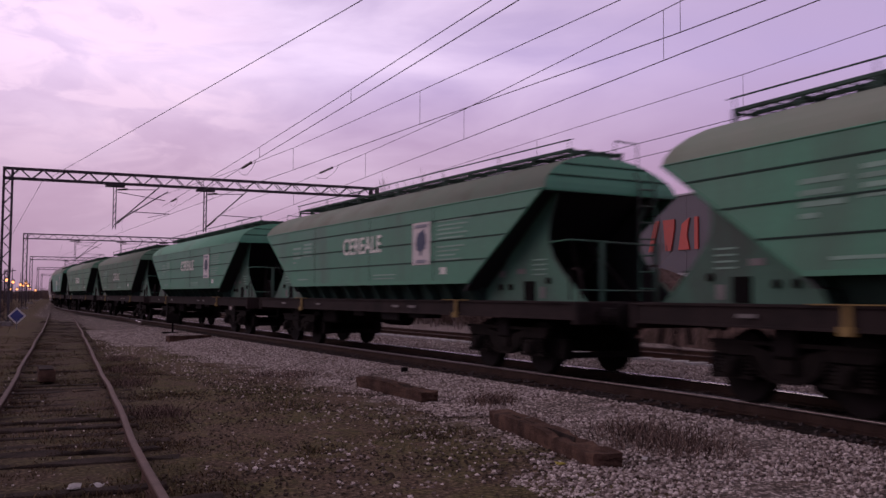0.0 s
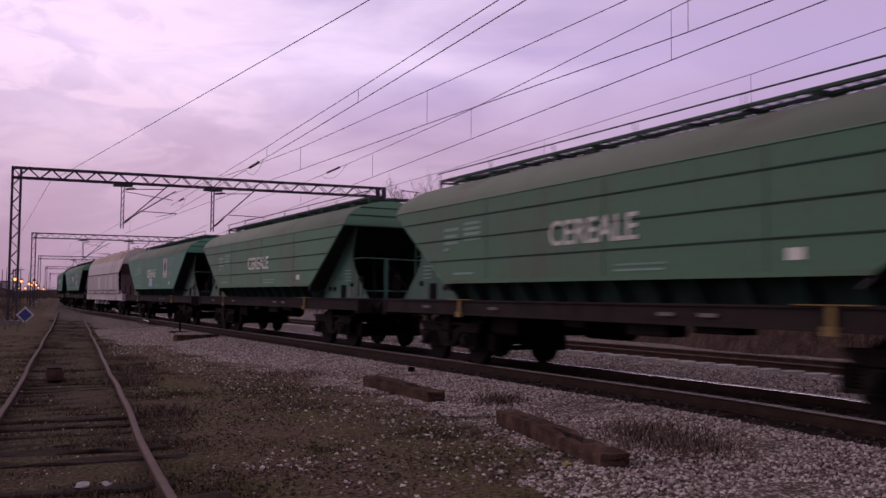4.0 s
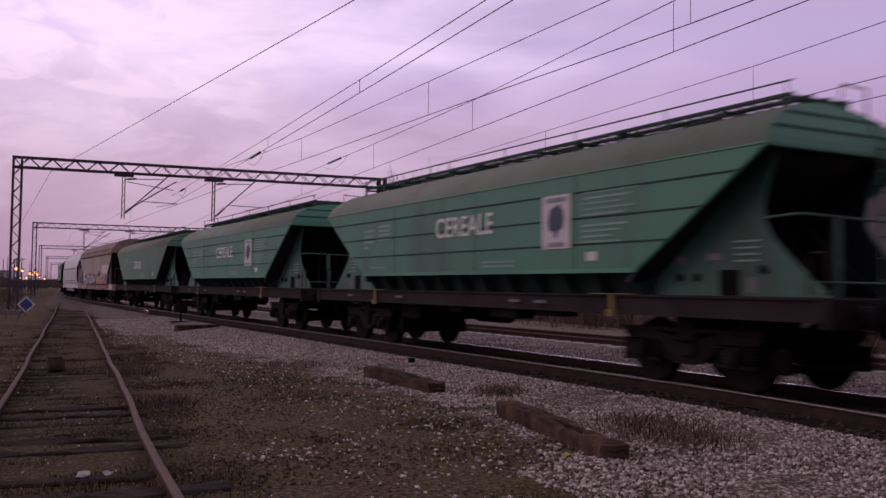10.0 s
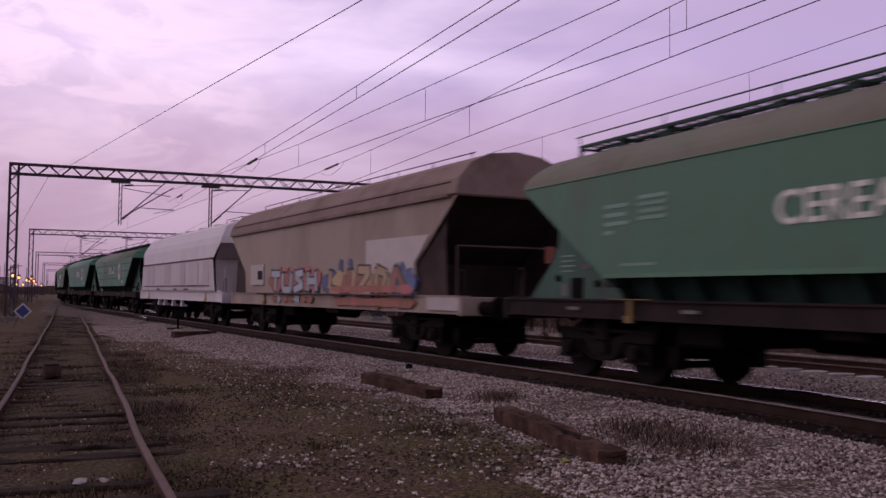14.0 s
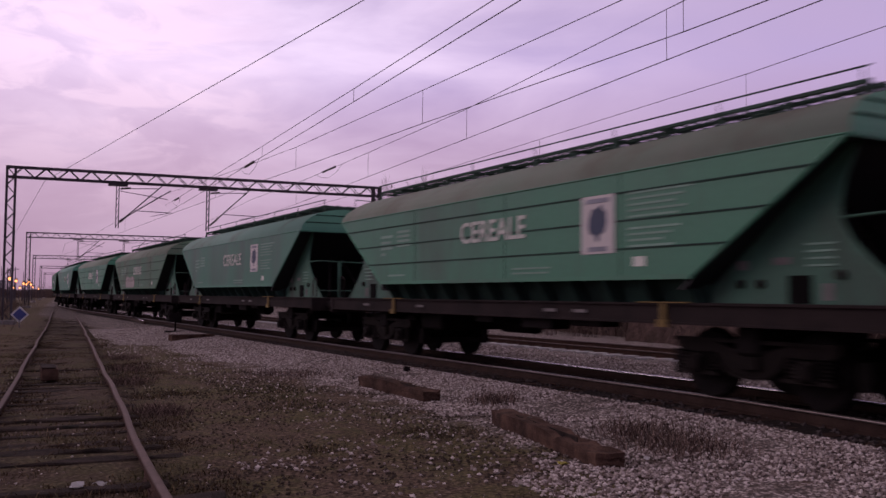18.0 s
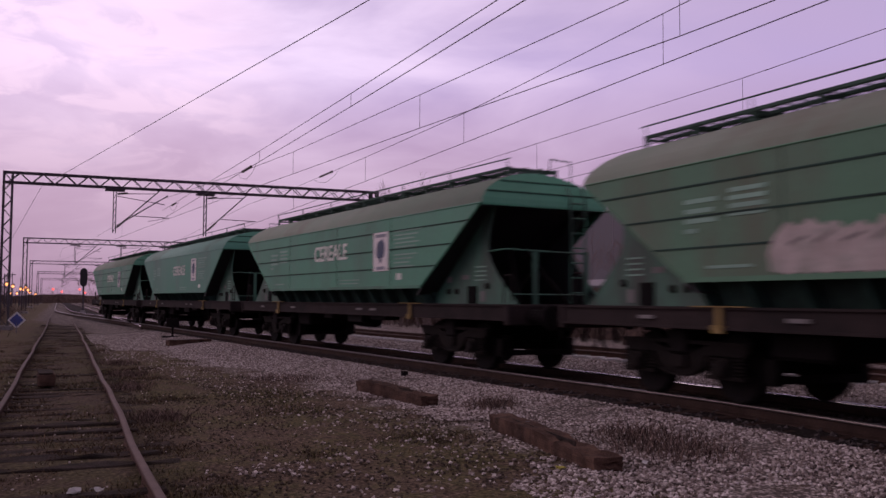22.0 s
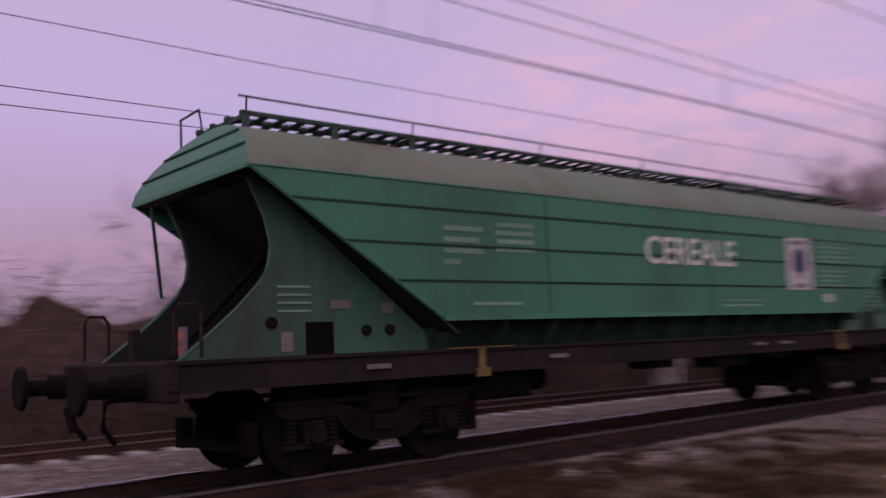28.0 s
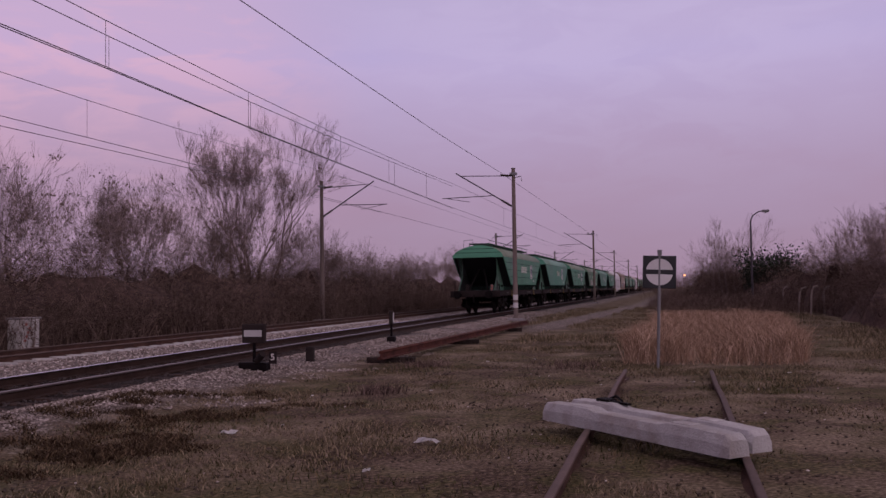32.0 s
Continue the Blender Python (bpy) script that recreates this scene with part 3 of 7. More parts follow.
def build_ground():
    xs = axis_steps([(-1500, -300, 300), (-300, -60, 40), (-60, -12, 4), (-12, 22, 0.3), (22, 60, 3), (60, 300, 40), (300, 1500, 300)])
    ys = axis_steps([(-2000, -300, 300), (-300, -80, 20), (-80, -30, 2), (-30, 30, 0.3), (30, 100, 1.5), (100, 300, 20), (300, 2000, 300)])
    verts, faces = [], []
    for y in ys:
        for x in xs:
            near = abs(x) < 40 and abs(y) < 120
            z = ground_z(x, y)
            if near:
                z += 0.035 * noise.noise((x * 0.8, y * 0.8, 0.0)) + 0.015 * noise.noise((x * 3.1, y * 3.1, 5.0))
            verts.append((x, y, z))
    w = len(xs)
    for j in range(len(ys) - 1):
        for i in range(w - 1):
            a = j * w + i
            faces.append((a, a + 1, a + w + 1, a + w))
    me = bpy.data.meshes.new("ground")
    me.from_pydata(verts, [], faces)
    me.shade_smooth()
    me.materials.append(ground_material())
    return tagged(new("ground", me), "trampled dirt with winter grass and spread gravel", "ground", kind="structure")


build_ground()

# ---- rails ----
RAIL_SHAPE = [(-0.075, -0.172), (0.075, -0.172), (0.075, -0.155), (0.012, -0.135), (0.012, -0.045), (0.034, -0.036), (0.0365, -0.014),
              (0.032, -0.005), (0.020, -0.0016), (0.0, 0.0), (-0.020, -0.0016), (-0.032, -0.005), (-0.0365, -0.014), (-0.034, -0.036), (-0.012, -0.045), (-0.012, -0.135), (-0.075, -0.155)]


def rail(path, head, web, parent, wobble=0.0):
    """A rail along points at the height of its head."""
    bm = bmesh.new()
    last = None
    for i, p in enumerate(path):
        d = Vector(path[min(i + 1, len(path) - 1)]) - Vector(path[max(i - 1, 0)])
        side = Vector((d.y, -d.x, 0)).normalized()
        w = wobble * noise.noise((p[1] * 0.35, p[0], 3.0))
        cur = [bm.verts.new(Vector(p) + side * (a + w) + Vector((0, 0, b + 0.3 * w))) for a, b in RAIL_SHAPE]
        if last:
            n = len(cur)
            for k in range(n):
                f = bm.faces.new((last[k], cur[k], cur[(k + 1) % n], last[(k + 1) % n]))
                f.material_index = 1 if 5 <= k <= 12 else 0
                f.smooth = 5 <= k <= 12
        else:
            bm.faces.new(cur)
        last = cur
    bm.faces.new(last[::-1])
    bmesh.ops.recalc_face_normals(bm, faces=bm.faces)
    return part("rail", bm, [web, head], parent)


def along(fx, a, b, step, off, z):
    return [(fx(y) + off, y, z) for y in axis_steps([(a, b, step)])]


def sleeper_mesh(name, w, l, h, mat, rough):
    bm = boxed((-l / 2, -w / 2, -h), (l / 2, w / 2, 0), 0.018)
    bmesh.ops.subdivide_edges(bm, edges=[e for e in bm.edges if e.calc_length() > l * 0.6], cuts=5)
    for v in bm.verts:
        v.co += Vector((0.02, 0.012, 0.010)) * rough * noise.noise(v.co * 4.0 + Vector((w * 50, h * 70, 0)))
    me = bpy.data.meshes.new(name)
    bm.to_mesh(me)
    bm.free()
    me.materials.append(mat)
    return me


def sleepers(meshes, fx, a, b, step, z, parent, jitter):
    y, i = a, 0
    while y < b:
        ob = new("sleeper", meshes[i % len(meshes)])
        ob.parent = parent
        ob.matrix_basis = pose(fx(y) + jitter * random.uniform(-1, 1), y, z + 0.15 * jitter * random.uniform(-1, 1), 0, 0,
                               math.degrees(-math.atan((fx(y + 1) - fx(y - 1)) / 2)) * -1 + jitter * random.uniform(-12, 12))
        y += step + jitter * random.uniform(-0.4, 0.4)
        i += 1


siding = thing("siding_track", "rusty disused siding with rotten wooden sleepers in grass", "railway track", kind="structure")
for off in (-GAUGE, GAUGE):
    rail(along(side_x, -17.5, 84, 0.8, off, 0.0), DULLHEAD, RUSTRAIL, siding, 0.03)
main_track = thing("main_track", "oily running track with polished rails on ballast", "railway track", kind="structure")
for off, head in ((-GAUGE, DARKHEAD), (GAUGE, RAILTOP)):
    rail(along(main_x, -520, 640, 2.0, off, RAIL), head, RAILWEB, main_track)
second_track = thing("second_track", "running track with rusty red rails on pale ballast", "railway track", kind="structure")
for off in (-GAUGE, GAUGE):
    rail(along(second_x, -320, 420, 2.0, off, RAIL), DULLHEAD, RUSTRAIL, second_track)
branch_track = thing("branch_track", "straight running track leading off from the turnout", "railway track", kind="structure")
for off in (-GAUGE, GAUGE):
    rail(along(branch_x, 47, 420, 4.0, off, RAIL), RAILTOP, RAILWEB, branch_track)
yard_track = thing("yard_track", "distant straight yard track beside the platform edge", "railway track", kind="structure")
for off in (-GAUGE, GAUGE):
    rail(along(lambda y: 12.5, 70, 420, 10.0, off, RAIL), RAILTOP, RAILWEB, yard_track)

# ---- wagons ----
WAGON = 17.63        # over the buffers
SPEED = 11.435        # at the 29th second
GAIN = 0.017         # a little faster all the time


def wheelset(wagon, x):
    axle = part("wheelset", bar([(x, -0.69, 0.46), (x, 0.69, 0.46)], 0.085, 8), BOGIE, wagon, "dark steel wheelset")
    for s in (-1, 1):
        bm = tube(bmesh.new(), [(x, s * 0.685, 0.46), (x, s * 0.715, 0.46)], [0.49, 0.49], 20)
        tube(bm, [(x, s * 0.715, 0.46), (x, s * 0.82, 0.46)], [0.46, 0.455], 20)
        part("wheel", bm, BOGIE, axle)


def coil(bm, x, y, z0, z1, r):
    """A coil spring, as a stack of rings."""
    n = 11
    tube(bm, [(x, y, z0 + (z1 - z0) * i / n) for i in range(n + 1)], [r if i % 2 else r * 0.72 for i in range(n + 1)], 8)


def bogie(wagon, x):
    """Two wheelsets in welded side frames that sag between the axle boxes, with coil springs."""
    for k in (-0.9, 0.9):
        wheelset(wagon, x + k)
    for s in (-1, 1):
        bm = bmesh.new()
        low = [(-1.32, 0.70), (-1.22, 0.62), (-0.60, 0.62), (-0.52, 0.50), (-0.36, 0.40), (-0.15, 0.345), (0.15, 0.345), (0.36, 0.40), (0.52, 0.50), (0.60, 0.62), (1.22, 0.62), (1.32, 0.70)]
        up = [(1.32, 0.80), (0.70, 0.80), (0.45, 0.72), (0.2, 0.66), (-0.2, 0.66), (-0.45, 0.72), (-0.70, 0.80), (-1.32, 0.80)]
        prism(bm, [(x + a, b) for a, b in low + up], 1, s * 0.95, s * 1.03)
        prism(bm, [(x + a, b - 0.03) for a, b in low[2:10]] + [(x + a, b) for a, b in low[9:1:-1]], 1, s * 0.89, s * 1.09)
        box(bm, (x - 0.16, s * 1.03, 0.44), (x + 0.16, s * 1.10, 0.60))
        box(bm, (x - 1.36, s * 0.93, 0.76), (x + 1.36, s * 1.06, 0.81))
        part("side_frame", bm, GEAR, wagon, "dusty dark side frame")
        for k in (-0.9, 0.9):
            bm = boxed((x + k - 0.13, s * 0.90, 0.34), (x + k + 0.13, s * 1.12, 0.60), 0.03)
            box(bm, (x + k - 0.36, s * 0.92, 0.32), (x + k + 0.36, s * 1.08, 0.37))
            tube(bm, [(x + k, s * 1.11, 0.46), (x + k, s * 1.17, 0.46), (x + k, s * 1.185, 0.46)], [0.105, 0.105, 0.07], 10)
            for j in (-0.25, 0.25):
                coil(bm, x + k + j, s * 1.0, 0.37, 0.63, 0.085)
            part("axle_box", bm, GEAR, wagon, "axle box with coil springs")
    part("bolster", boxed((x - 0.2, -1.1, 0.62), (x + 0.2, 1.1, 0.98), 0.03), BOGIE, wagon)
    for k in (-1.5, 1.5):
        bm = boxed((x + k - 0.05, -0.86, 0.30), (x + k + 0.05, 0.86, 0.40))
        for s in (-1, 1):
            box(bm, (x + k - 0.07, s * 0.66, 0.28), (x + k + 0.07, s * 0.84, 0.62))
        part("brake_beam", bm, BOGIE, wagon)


def underframe(wagon, body=FRAME, low=0.98, high=1.27, half=8.17):
    for s in (-1, 1):
        bm = prism(bmesh.new(), [(s * a, z) for a, z in ((1.28, low + 0.03), (1.16, low + 0.03), (1.16, low), (1.40, low), (1.40, low + 0.03), (1.36, low + 0.03), (1.36, high - 0.03), (1.40, high - 0.03), (1.40, high), (1.16, high), (1.16, high - 0.03), (1.28, high - 0.03))], 0, -half, half)
        part("sole_bar", bm, body, wagon, "brown dusty steel sole bar")
    for s in (-1, 1):
        part("headstock", boxed((s * (half - 0.12), -1.4, 0.90), (s * (half + 0.02), 1.4, 1.27), 0.02), body, wagon)
        for b in (-0.875, 0.875):
            bm = tube(bmesh.new(), [(s * half, b, 1.05), (s * (half + 0.33), b, 1.05), (s * (half + 0.34), b, 1.05), (s * (half + 0.57), b, 1.05)], [0.14, 0.13, 0.09, 0.09], 12)
            tube(bm, [(s * (half + 0.57), b, 1.05), (s * (half + 0.60), b, 1.05), (s * (half + 0.645), b, 1.05)], [0.16, 0.235, 0.215], 16)
            part("buffer", bm, BOGIE, wagon, "black round buffer")
        bm = bar([(s * half, 0, 1.02), (s * (half + 0.3), 0, 1.02), (s * (half + 0.42), 0, 0.85), (s * (half + 0.36), 0, 0.62)], 0.045)
        part("coupling", bm, BOGIE, wagon)
        for b in (-0.4, 0.45):
            part("brake_hose", bar([(s * half, b, 0.95), (s * (half + 0.2), b, 0.9), (s * (half + 0.22), b, 0.66), (s * (half + 0.1), b, 0.5)], 0.03), BOGIE, wagon)
    for x in (-5.55, 5.55):
        bogie(wagon, x)
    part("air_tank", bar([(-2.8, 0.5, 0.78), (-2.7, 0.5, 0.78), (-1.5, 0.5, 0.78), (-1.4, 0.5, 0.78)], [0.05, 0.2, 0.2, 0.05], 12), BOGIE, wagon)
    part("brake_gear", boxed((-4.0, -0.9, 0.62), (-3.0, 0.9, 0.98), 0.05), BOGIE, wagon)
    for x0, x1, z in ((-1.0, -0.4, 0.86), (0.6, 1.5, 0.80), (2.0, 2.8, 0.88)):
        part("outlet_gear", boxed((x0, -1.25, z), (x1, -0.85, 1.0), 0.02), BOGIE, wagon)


def steps_and_handles(wagon, tone, half=8.17, at=4.35, tread=0.52):
    for sx in (-1, 1):
        for sy in (-1, 1):
            bm = boxed((sx * at - 0.045, sy * 1.385, 1.03), (sx * at + 0.045, sy * 1.41, 1.27))
            box(bm, (sx * at - 0.09, sy * 1.38, 0.94), (sx * at + 0.09, sy * 1.44, 1.04))
            if tread:
                box(bm, (sx * at - tread, sy * 1.39, 1.270), (sx * at + tread, sy * 1.425, 1.284))
            part("bracket", bm, tone, wagon, "yellowish shunter's step bracket")
            bm = bar([(sx * (half - 0.15), sy * 1.2, 1.3), (sx * (half - 0.15), sy * 1.2, 1.72), (sx * (half - 0.20), sy * 1.2, 1.8), (sx * (half - 0.36), sy * 1.2, 1.8), (sx * (half - 0.42), sy * 1.2, 1.72), (sx * (half - 0.42), sy * 1.2, 1.3)], 0.018)
            part("handrail", bm, FRAME, wagon)


def roof_walk(wagon, half, z, tone):
    """An open grating on stands along the ridge, with a thin handrail at its side and hoops at the ends."""
    for y in (-0.54, -0.18, 0.18, 0.54):
        part("walk_plank", boxed((-half, y - 0.035, z - 0.02), (half, y + 0.035, z + 0.025)), tone, wagon)
    bm = bmesh.new()
    n = int(half * 2 / 0.24)
    for i in range(n):
        x = -half + (i + 0.5) * 2 * half / n
        box(bm, (x - 0.045, -0.50, z + 0.003), (x + 0.045, 0.50, z + 0.02))
    part("grating", bm, tone, wagon, "open grating of narrow treads")
    for i in range(13):
        x = -half + 0.05 + i * (2 * half - 0.1) / 12
        bm = bmesh.new()
        for s in (-1, 1):
            box(bm, (x - 0.04, s * 0.575, z - 0.24), (x + 0.04, s * 0.54, z + 0.02))
        box(bm, (x - 0.03, -0.56, z - 0.06), (x + 0.03, 0.56, z - 0.02))
        part("walk_stand", bm, tone, wagon)
    bm = bmesh.new()
    for i in range(7):
        x = -half + 0.05 + i * (2 * half - 0.1) / 6
        tube(bm, [(x, -0.57, z - 0.02), (x, -0.59, z + 0.17)], 0.012, 4)
    tube(bm, [(-half - 0.05, -0.59, z + 0.17), (0, -0.59, z + 0.17), (half + 0.05, -0.59, z + 0.17)], 0.014, 5)
    part("walk_rail", bm, tone, wagon)
    for s in (-1, 1):
        part("end_hoop", bar([(s * (half + 0.02), 0.35, z - 0.05), (s * (half + 0.06), 0.35, z + 0.22), (s * (half + 0.06), 0.85, z + 0.20), (s * (half + 0.04), 0.88, z - 0.30)], 0.017, 5), tone, wagon)
    for i in range(4):
        x = -half * 0.72 + i * half * 0.48
        part("hatch", bar([(x, 0, z - 0.20), (x, 0, z - 0.06), (x, 0, z - 0.03)], [0.34, 0.34, 0.26], 14), tone, wagon)


def stretch(wagon, kx, kz, z0=1.3):
    """Lengthens the body parts made so far and settles their height."""
    for ob in wagon.children:
        for v in ob.data.vertices:
            v.co.x *= kx
            v.co.z = z0 + (v.co.z - z0) * (kz if v.co.z > z0 else 1.0)


ROOF = [(1.45, 3.15), (1.41, 3.27), (1.31, 3.40), (1.12, 3.54), (0.86, 3.67), (0.56, 3.76), (0.28, 3.81), (0.0, 3.83)]
HOP, TIP, ZLOW, ZEAVE = 4.95, 7.38, 1.62, 3.15


def hood_x(z):
    """How far the hood reaches at a height: an upright arch that draws in a little towards its crown."""
    return TIP - 0.34 * max(0.0, (z - ZEAVE) / 0.68) ** 1.4


def hopper_skin(bm):
    """Side walls as trapeziums, wider at the top, under a rounded roof closed by arched ends; open below."""
    prof = [(1.45, ZLOW)] + ROOF
    prof = prof + [(-a, b) for a, b in prof[-2::-1]]
    n, m = len(prof), len(ROOF)
    ends = [[bm.verts.new((s * (HOP if z == ZLOW else hood_x(z)), y, z)) for y, z in prof] for s in (-1, 1)]
    for i in range(n - 1):
        f = bm.faces.new((ends[0][i], ends[1][i], ends[1][i + 1], ends[0][i + 1]))
        f.material_index = 0 if i in (0, n - 2) else 1
        f.smooth = 0 < i < n - 2
    for e in ends:
        for i in range(1, m):
            f = bm.faces.new((e[i], e[i + 1], e[n - 2 - i], e[n - 1 - i]) if i < m - 1 else (e[i], e[i + 1], e[n - 1 - i]))
            f.material_index = 0


def green_wagon(name, label, paint, ribs, logo, placard, roof, patch=False):
    wg = thing(name, label, "hopper wagon", "wagons of the grain train")
    end_paint = ENDGRIME if placard else ENDGREEN
    bm = bmesh.new()
    hopper_skin(bm)
    bmesh.ops.recalc_face_normals(bm, faces=bm.faces)
    part("body", bm, [paint, roof], wg, "sloping green hopper body with a dusty roof")
    for s in (-1, 1):
        # slanted end wall, deep under the hood, its shade put in as black
        bm = bmesh.new()
        q = [(s * 7.04, -1.38, 3.14), (s * 7.04, 1.38, 3.14), (s * 4.76, 1.43, 1.45), (s * 4.76, -1.43, 1.45)]
        a = [bm.verts.new(p) for p in q]
        b = [bm.verts.new((x - s * 0.06, y, z)) for x, y, z in q]
        bm.faces.new(a), bm.faces.new(b[::-1])
        for i in range(4):
            bm.faces.new((a[i], b[i], b[(i + 1) % 4], a[(i + 1) % 4]))
        bmesh.ops.recalc_face_normals(bm, faces=bm.faces)
        part("end_wall", bm, SIGNSHADE, wg, "slanted end wall coloured black for its shade")
        for sy in (-1, 1):
            arc = [(7.92, 1.25), (7.62, 1.48), (7.28, 1.76), (7.02, 2.02), (6.90, 2.22), (6.87, 2.42), (6.93, 2.70), (7.10, 3.06), (7.14, 3.14)]
            out = [(s * x, z) for x, z in [(4.80, 1.27), *arc, (6.98, 3.14), (4.90, 1.50)]]
            bm = prism(bmesh.new(), out, 1, sy * 0.98, sy * 1.01)
            # inner faces are black: the recess's shade put into the colour
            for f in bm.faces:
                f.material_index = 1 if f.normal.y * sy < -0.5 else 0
            plate = part("end_plate", bm, [end_paint, SIGNSHADE], wg, "grimy green curved end plate, inner face black for shade")
            part("rim", bar([(s * x, sy * 0.995, z) for x, z in arc], 0.024, 5), end_paint, plate)
            part("opening", boxed((s * 6.32 - 0.17, sy * 1.012, 1.28), (s * 6.32 + 0.17, sy * 1.025, 1.62)), HOLEDARK, plate, "black plate standing for a hand hole's dark inside")
            if sy < 0:
                for k, z, w, h in ((6.72, 1.42, 0.07, 0.10), (5.42, 1.76, 0.08, 0.06), (6.05, 1.80, 0.13, 0.045)):
                    part("data_plate", boxed((s * k - w, -1.022, z - h), (s * k + w, -1.012, z + h)), GRAYMARK, plate, "small worn data plate")
                for k, z in ((5.40, 1.52), (5.72, 1.52), (6.9, 1.62)):
                    part("valve", bar([(s * k, -1.01, z), (s * k, -1.05, z), (s * k, -1.06, z)], [0.06, 0.06, 0.035], 10), GEAR, plate, "round dark valve")
        # black sheet added under the hood to stand for its shade
        part("hood_lining", prism(bmesh.new(), [(s * 7.34, -1.38), (s * 7.34, 1.38), (s * 6.6, 1.40), (s * 6.6, -1.40)], 2, 3.125, 3.14), SIGNSHADE, wg, "black sheet standing for shade under the hood")
        part("hood_lip", boxed((s * 7.365 - 0.014, -1.44, 3.12), (s * 7.365 + 0.014, 1.44, 3.165)), paint, wg)
        bm = bmesh.new()
        for z, w in ((3.40, 1.28), (3.62, 0.93)):
            box(bm, (s * hood_x(z) - 0.018, -w, z - 0.012), (s * hood_x(z) + 0.018, w, z + 0.012))
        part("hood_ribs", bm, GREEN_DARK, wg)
        bm = bmesh.new()
        tube(bm, [(s * 7.3, 0.55, 1.28), (s * 6.3, 0.15, 2.45)], 0.05, 5)
        tube(bm, [(s * 7.3, -0.55, 1.28), (s * 6.3, -0.15, 2.45)], 0.05, 5)
        part("brace", bm, BOGIE, wg)
        if s > 0 and (ribs or logo):
            bm = bmesh.new()
            tube(bm, [(6.9, -1.0, 2.28), (7.40, -0.98, 2.30), (7.45, -0.9, 2.30), (7.45, 0.9, 2.26)], 0.018, 5)
            tube(bm, [(7.45, -0.9, 1.46), (7.45, 0.9, 1.46)], 0.016, 5)
            for y in (-0.30, 0.9):
                box(bm, (7.42, y - 0.05, 1.27), (7.46, y + 0.05, 2.30))
            part("platform_railing", bm, end_paint, wg, "green railing of the brakeman's platform")
            bm = bmesh.new()
            for y in (0.55, 0.90):
                tube(bm, [(7.42, y, 1.28), (7.42, y, 3.35), (7.30, y, 3.55)], 0.02, 5)
            for i in range(7):
                tube(bm, [(7.42, 0.55, 1.5 + 0.29 * i), (7.42, 0.90, 1.5 + 0.29 * i)], 0.014, 4)
            part("end_ladder", bm, end_paint, wg)
        elif s < 0:
            part("prop", bar([(s * 7.2, 1.0, 2.0), (s * 7.3, 1.05, 3.12)], 0.022, 5), GREEN_DARK, wg)
            part("end_step", boxed((-7.75, 0.45, 1.28), (-7.68, 0.62, 1.62)), FRAME, wg)
    part("end_platform", boxed((-8.1, -1.3, 1.24), (-4.6, 1.3, 1.275)), FRAME, wg)
    part("end_platform", boxed((4.6, -1.3, 1.24), (8.1, 1.3, 1.275)), FRAME, wg)
    # lower hopper with its gussets, their shade put into a darker green
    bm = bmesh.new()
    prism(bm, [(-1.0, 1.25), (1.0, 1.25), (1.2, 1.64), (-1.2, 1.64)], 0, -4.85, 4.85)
    part("lower_hopper", bm, GREEN_DARK, wg, "lower hopper, its shadow put in as dark green")
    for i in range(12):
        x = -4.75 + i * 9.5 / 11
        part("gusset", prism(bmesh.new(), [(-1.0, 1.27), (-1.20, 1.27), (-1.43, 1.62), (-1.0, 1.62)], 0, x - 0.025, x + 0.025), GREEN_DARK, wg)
    if ribs:
        for z in (2.04, 2.45, 2.86):
            r = HOP + (TIP - HOP) * (z - ZLOW) / (ZEAVE - ZLOW) - 0.02
            for s in (-1, 1):
                part("side_rib", boxed((-r, s * 1.44, z - 0.012), (r, s * 1.464, z + 0.012)), GREEN_DARK, wg)
        for x in (-3.2, 0.35, 3.5):
            part("weld_seam", boxed((x - 0.007, -1.455, 1.66), (x + 0.007, -1.448, 3.13)), GREEN_DARK, wg)
    part("side_lip", boxed((-4.95, -1.475, 1.59), (4.95, -1.42, 1.655)), paint, wg)
    part("side_lip", boxed((-4.95, 1.42, 1.59), (4.95, 1.475, 1.655)), paint, wg)
    for s in (-1, 1):
        part("eave", bar([(-7.36, s * 1.452, 3.15), (7.36, s * 1.452, 3.15)], 0.014, 5), paint, wg)
        # folded edge along each slant
        part("slant_edge", bar([(s * HOP, -1.452, 1.62), (s * 7.36, -1.452, 3.15)], 0.020, 4), paint, wg)
    underframe(wg)
    steps_and_handles(wg, CREAM)
    roof_walk(wg, 6.95, 3.92, WALKGREEN)
    # markings on the side that faces the siding
    face = -1.453
    tx = -1.45 if placard or not (ribs or logo) else (-0.7 if not ribs else -1.21 if logo else -1.08)
    low, dx, up = (0.20, 0.14, 0.10) if placard or not (logo or patch) else (0.03, 0.13, -0.02 if ribs else 0.06)
    part("lettering", move(lettering("CEREALE", 0.40, 2.23), (tx, face - 0.011, 2.36 - low)), WHITEMARK, wg, "white stencilled word CEREALE")
    if logo:
        panel = part("logo_panel", boxed((2.47 + dx, face - 0.012, 2.01 + up), (3.25 + dx, face, 2.89 + up)), PANELWHITE, wg, "white panel with a blue leaf shape")
        leaf = [(0.02, -0.27), (0.05, -0.17), (0.17, -0.12), (0.22, 0.02), (0.20, 0.17), (0.12, 0.23), (0.10, 0.29), (0.0, 0.24), (-0.12, 0.22), (-0.20, 0.10), (-0.22, -0.04), (-0.17, -0.15), (-0.07, -0.16), (-0.02, -0.27)]
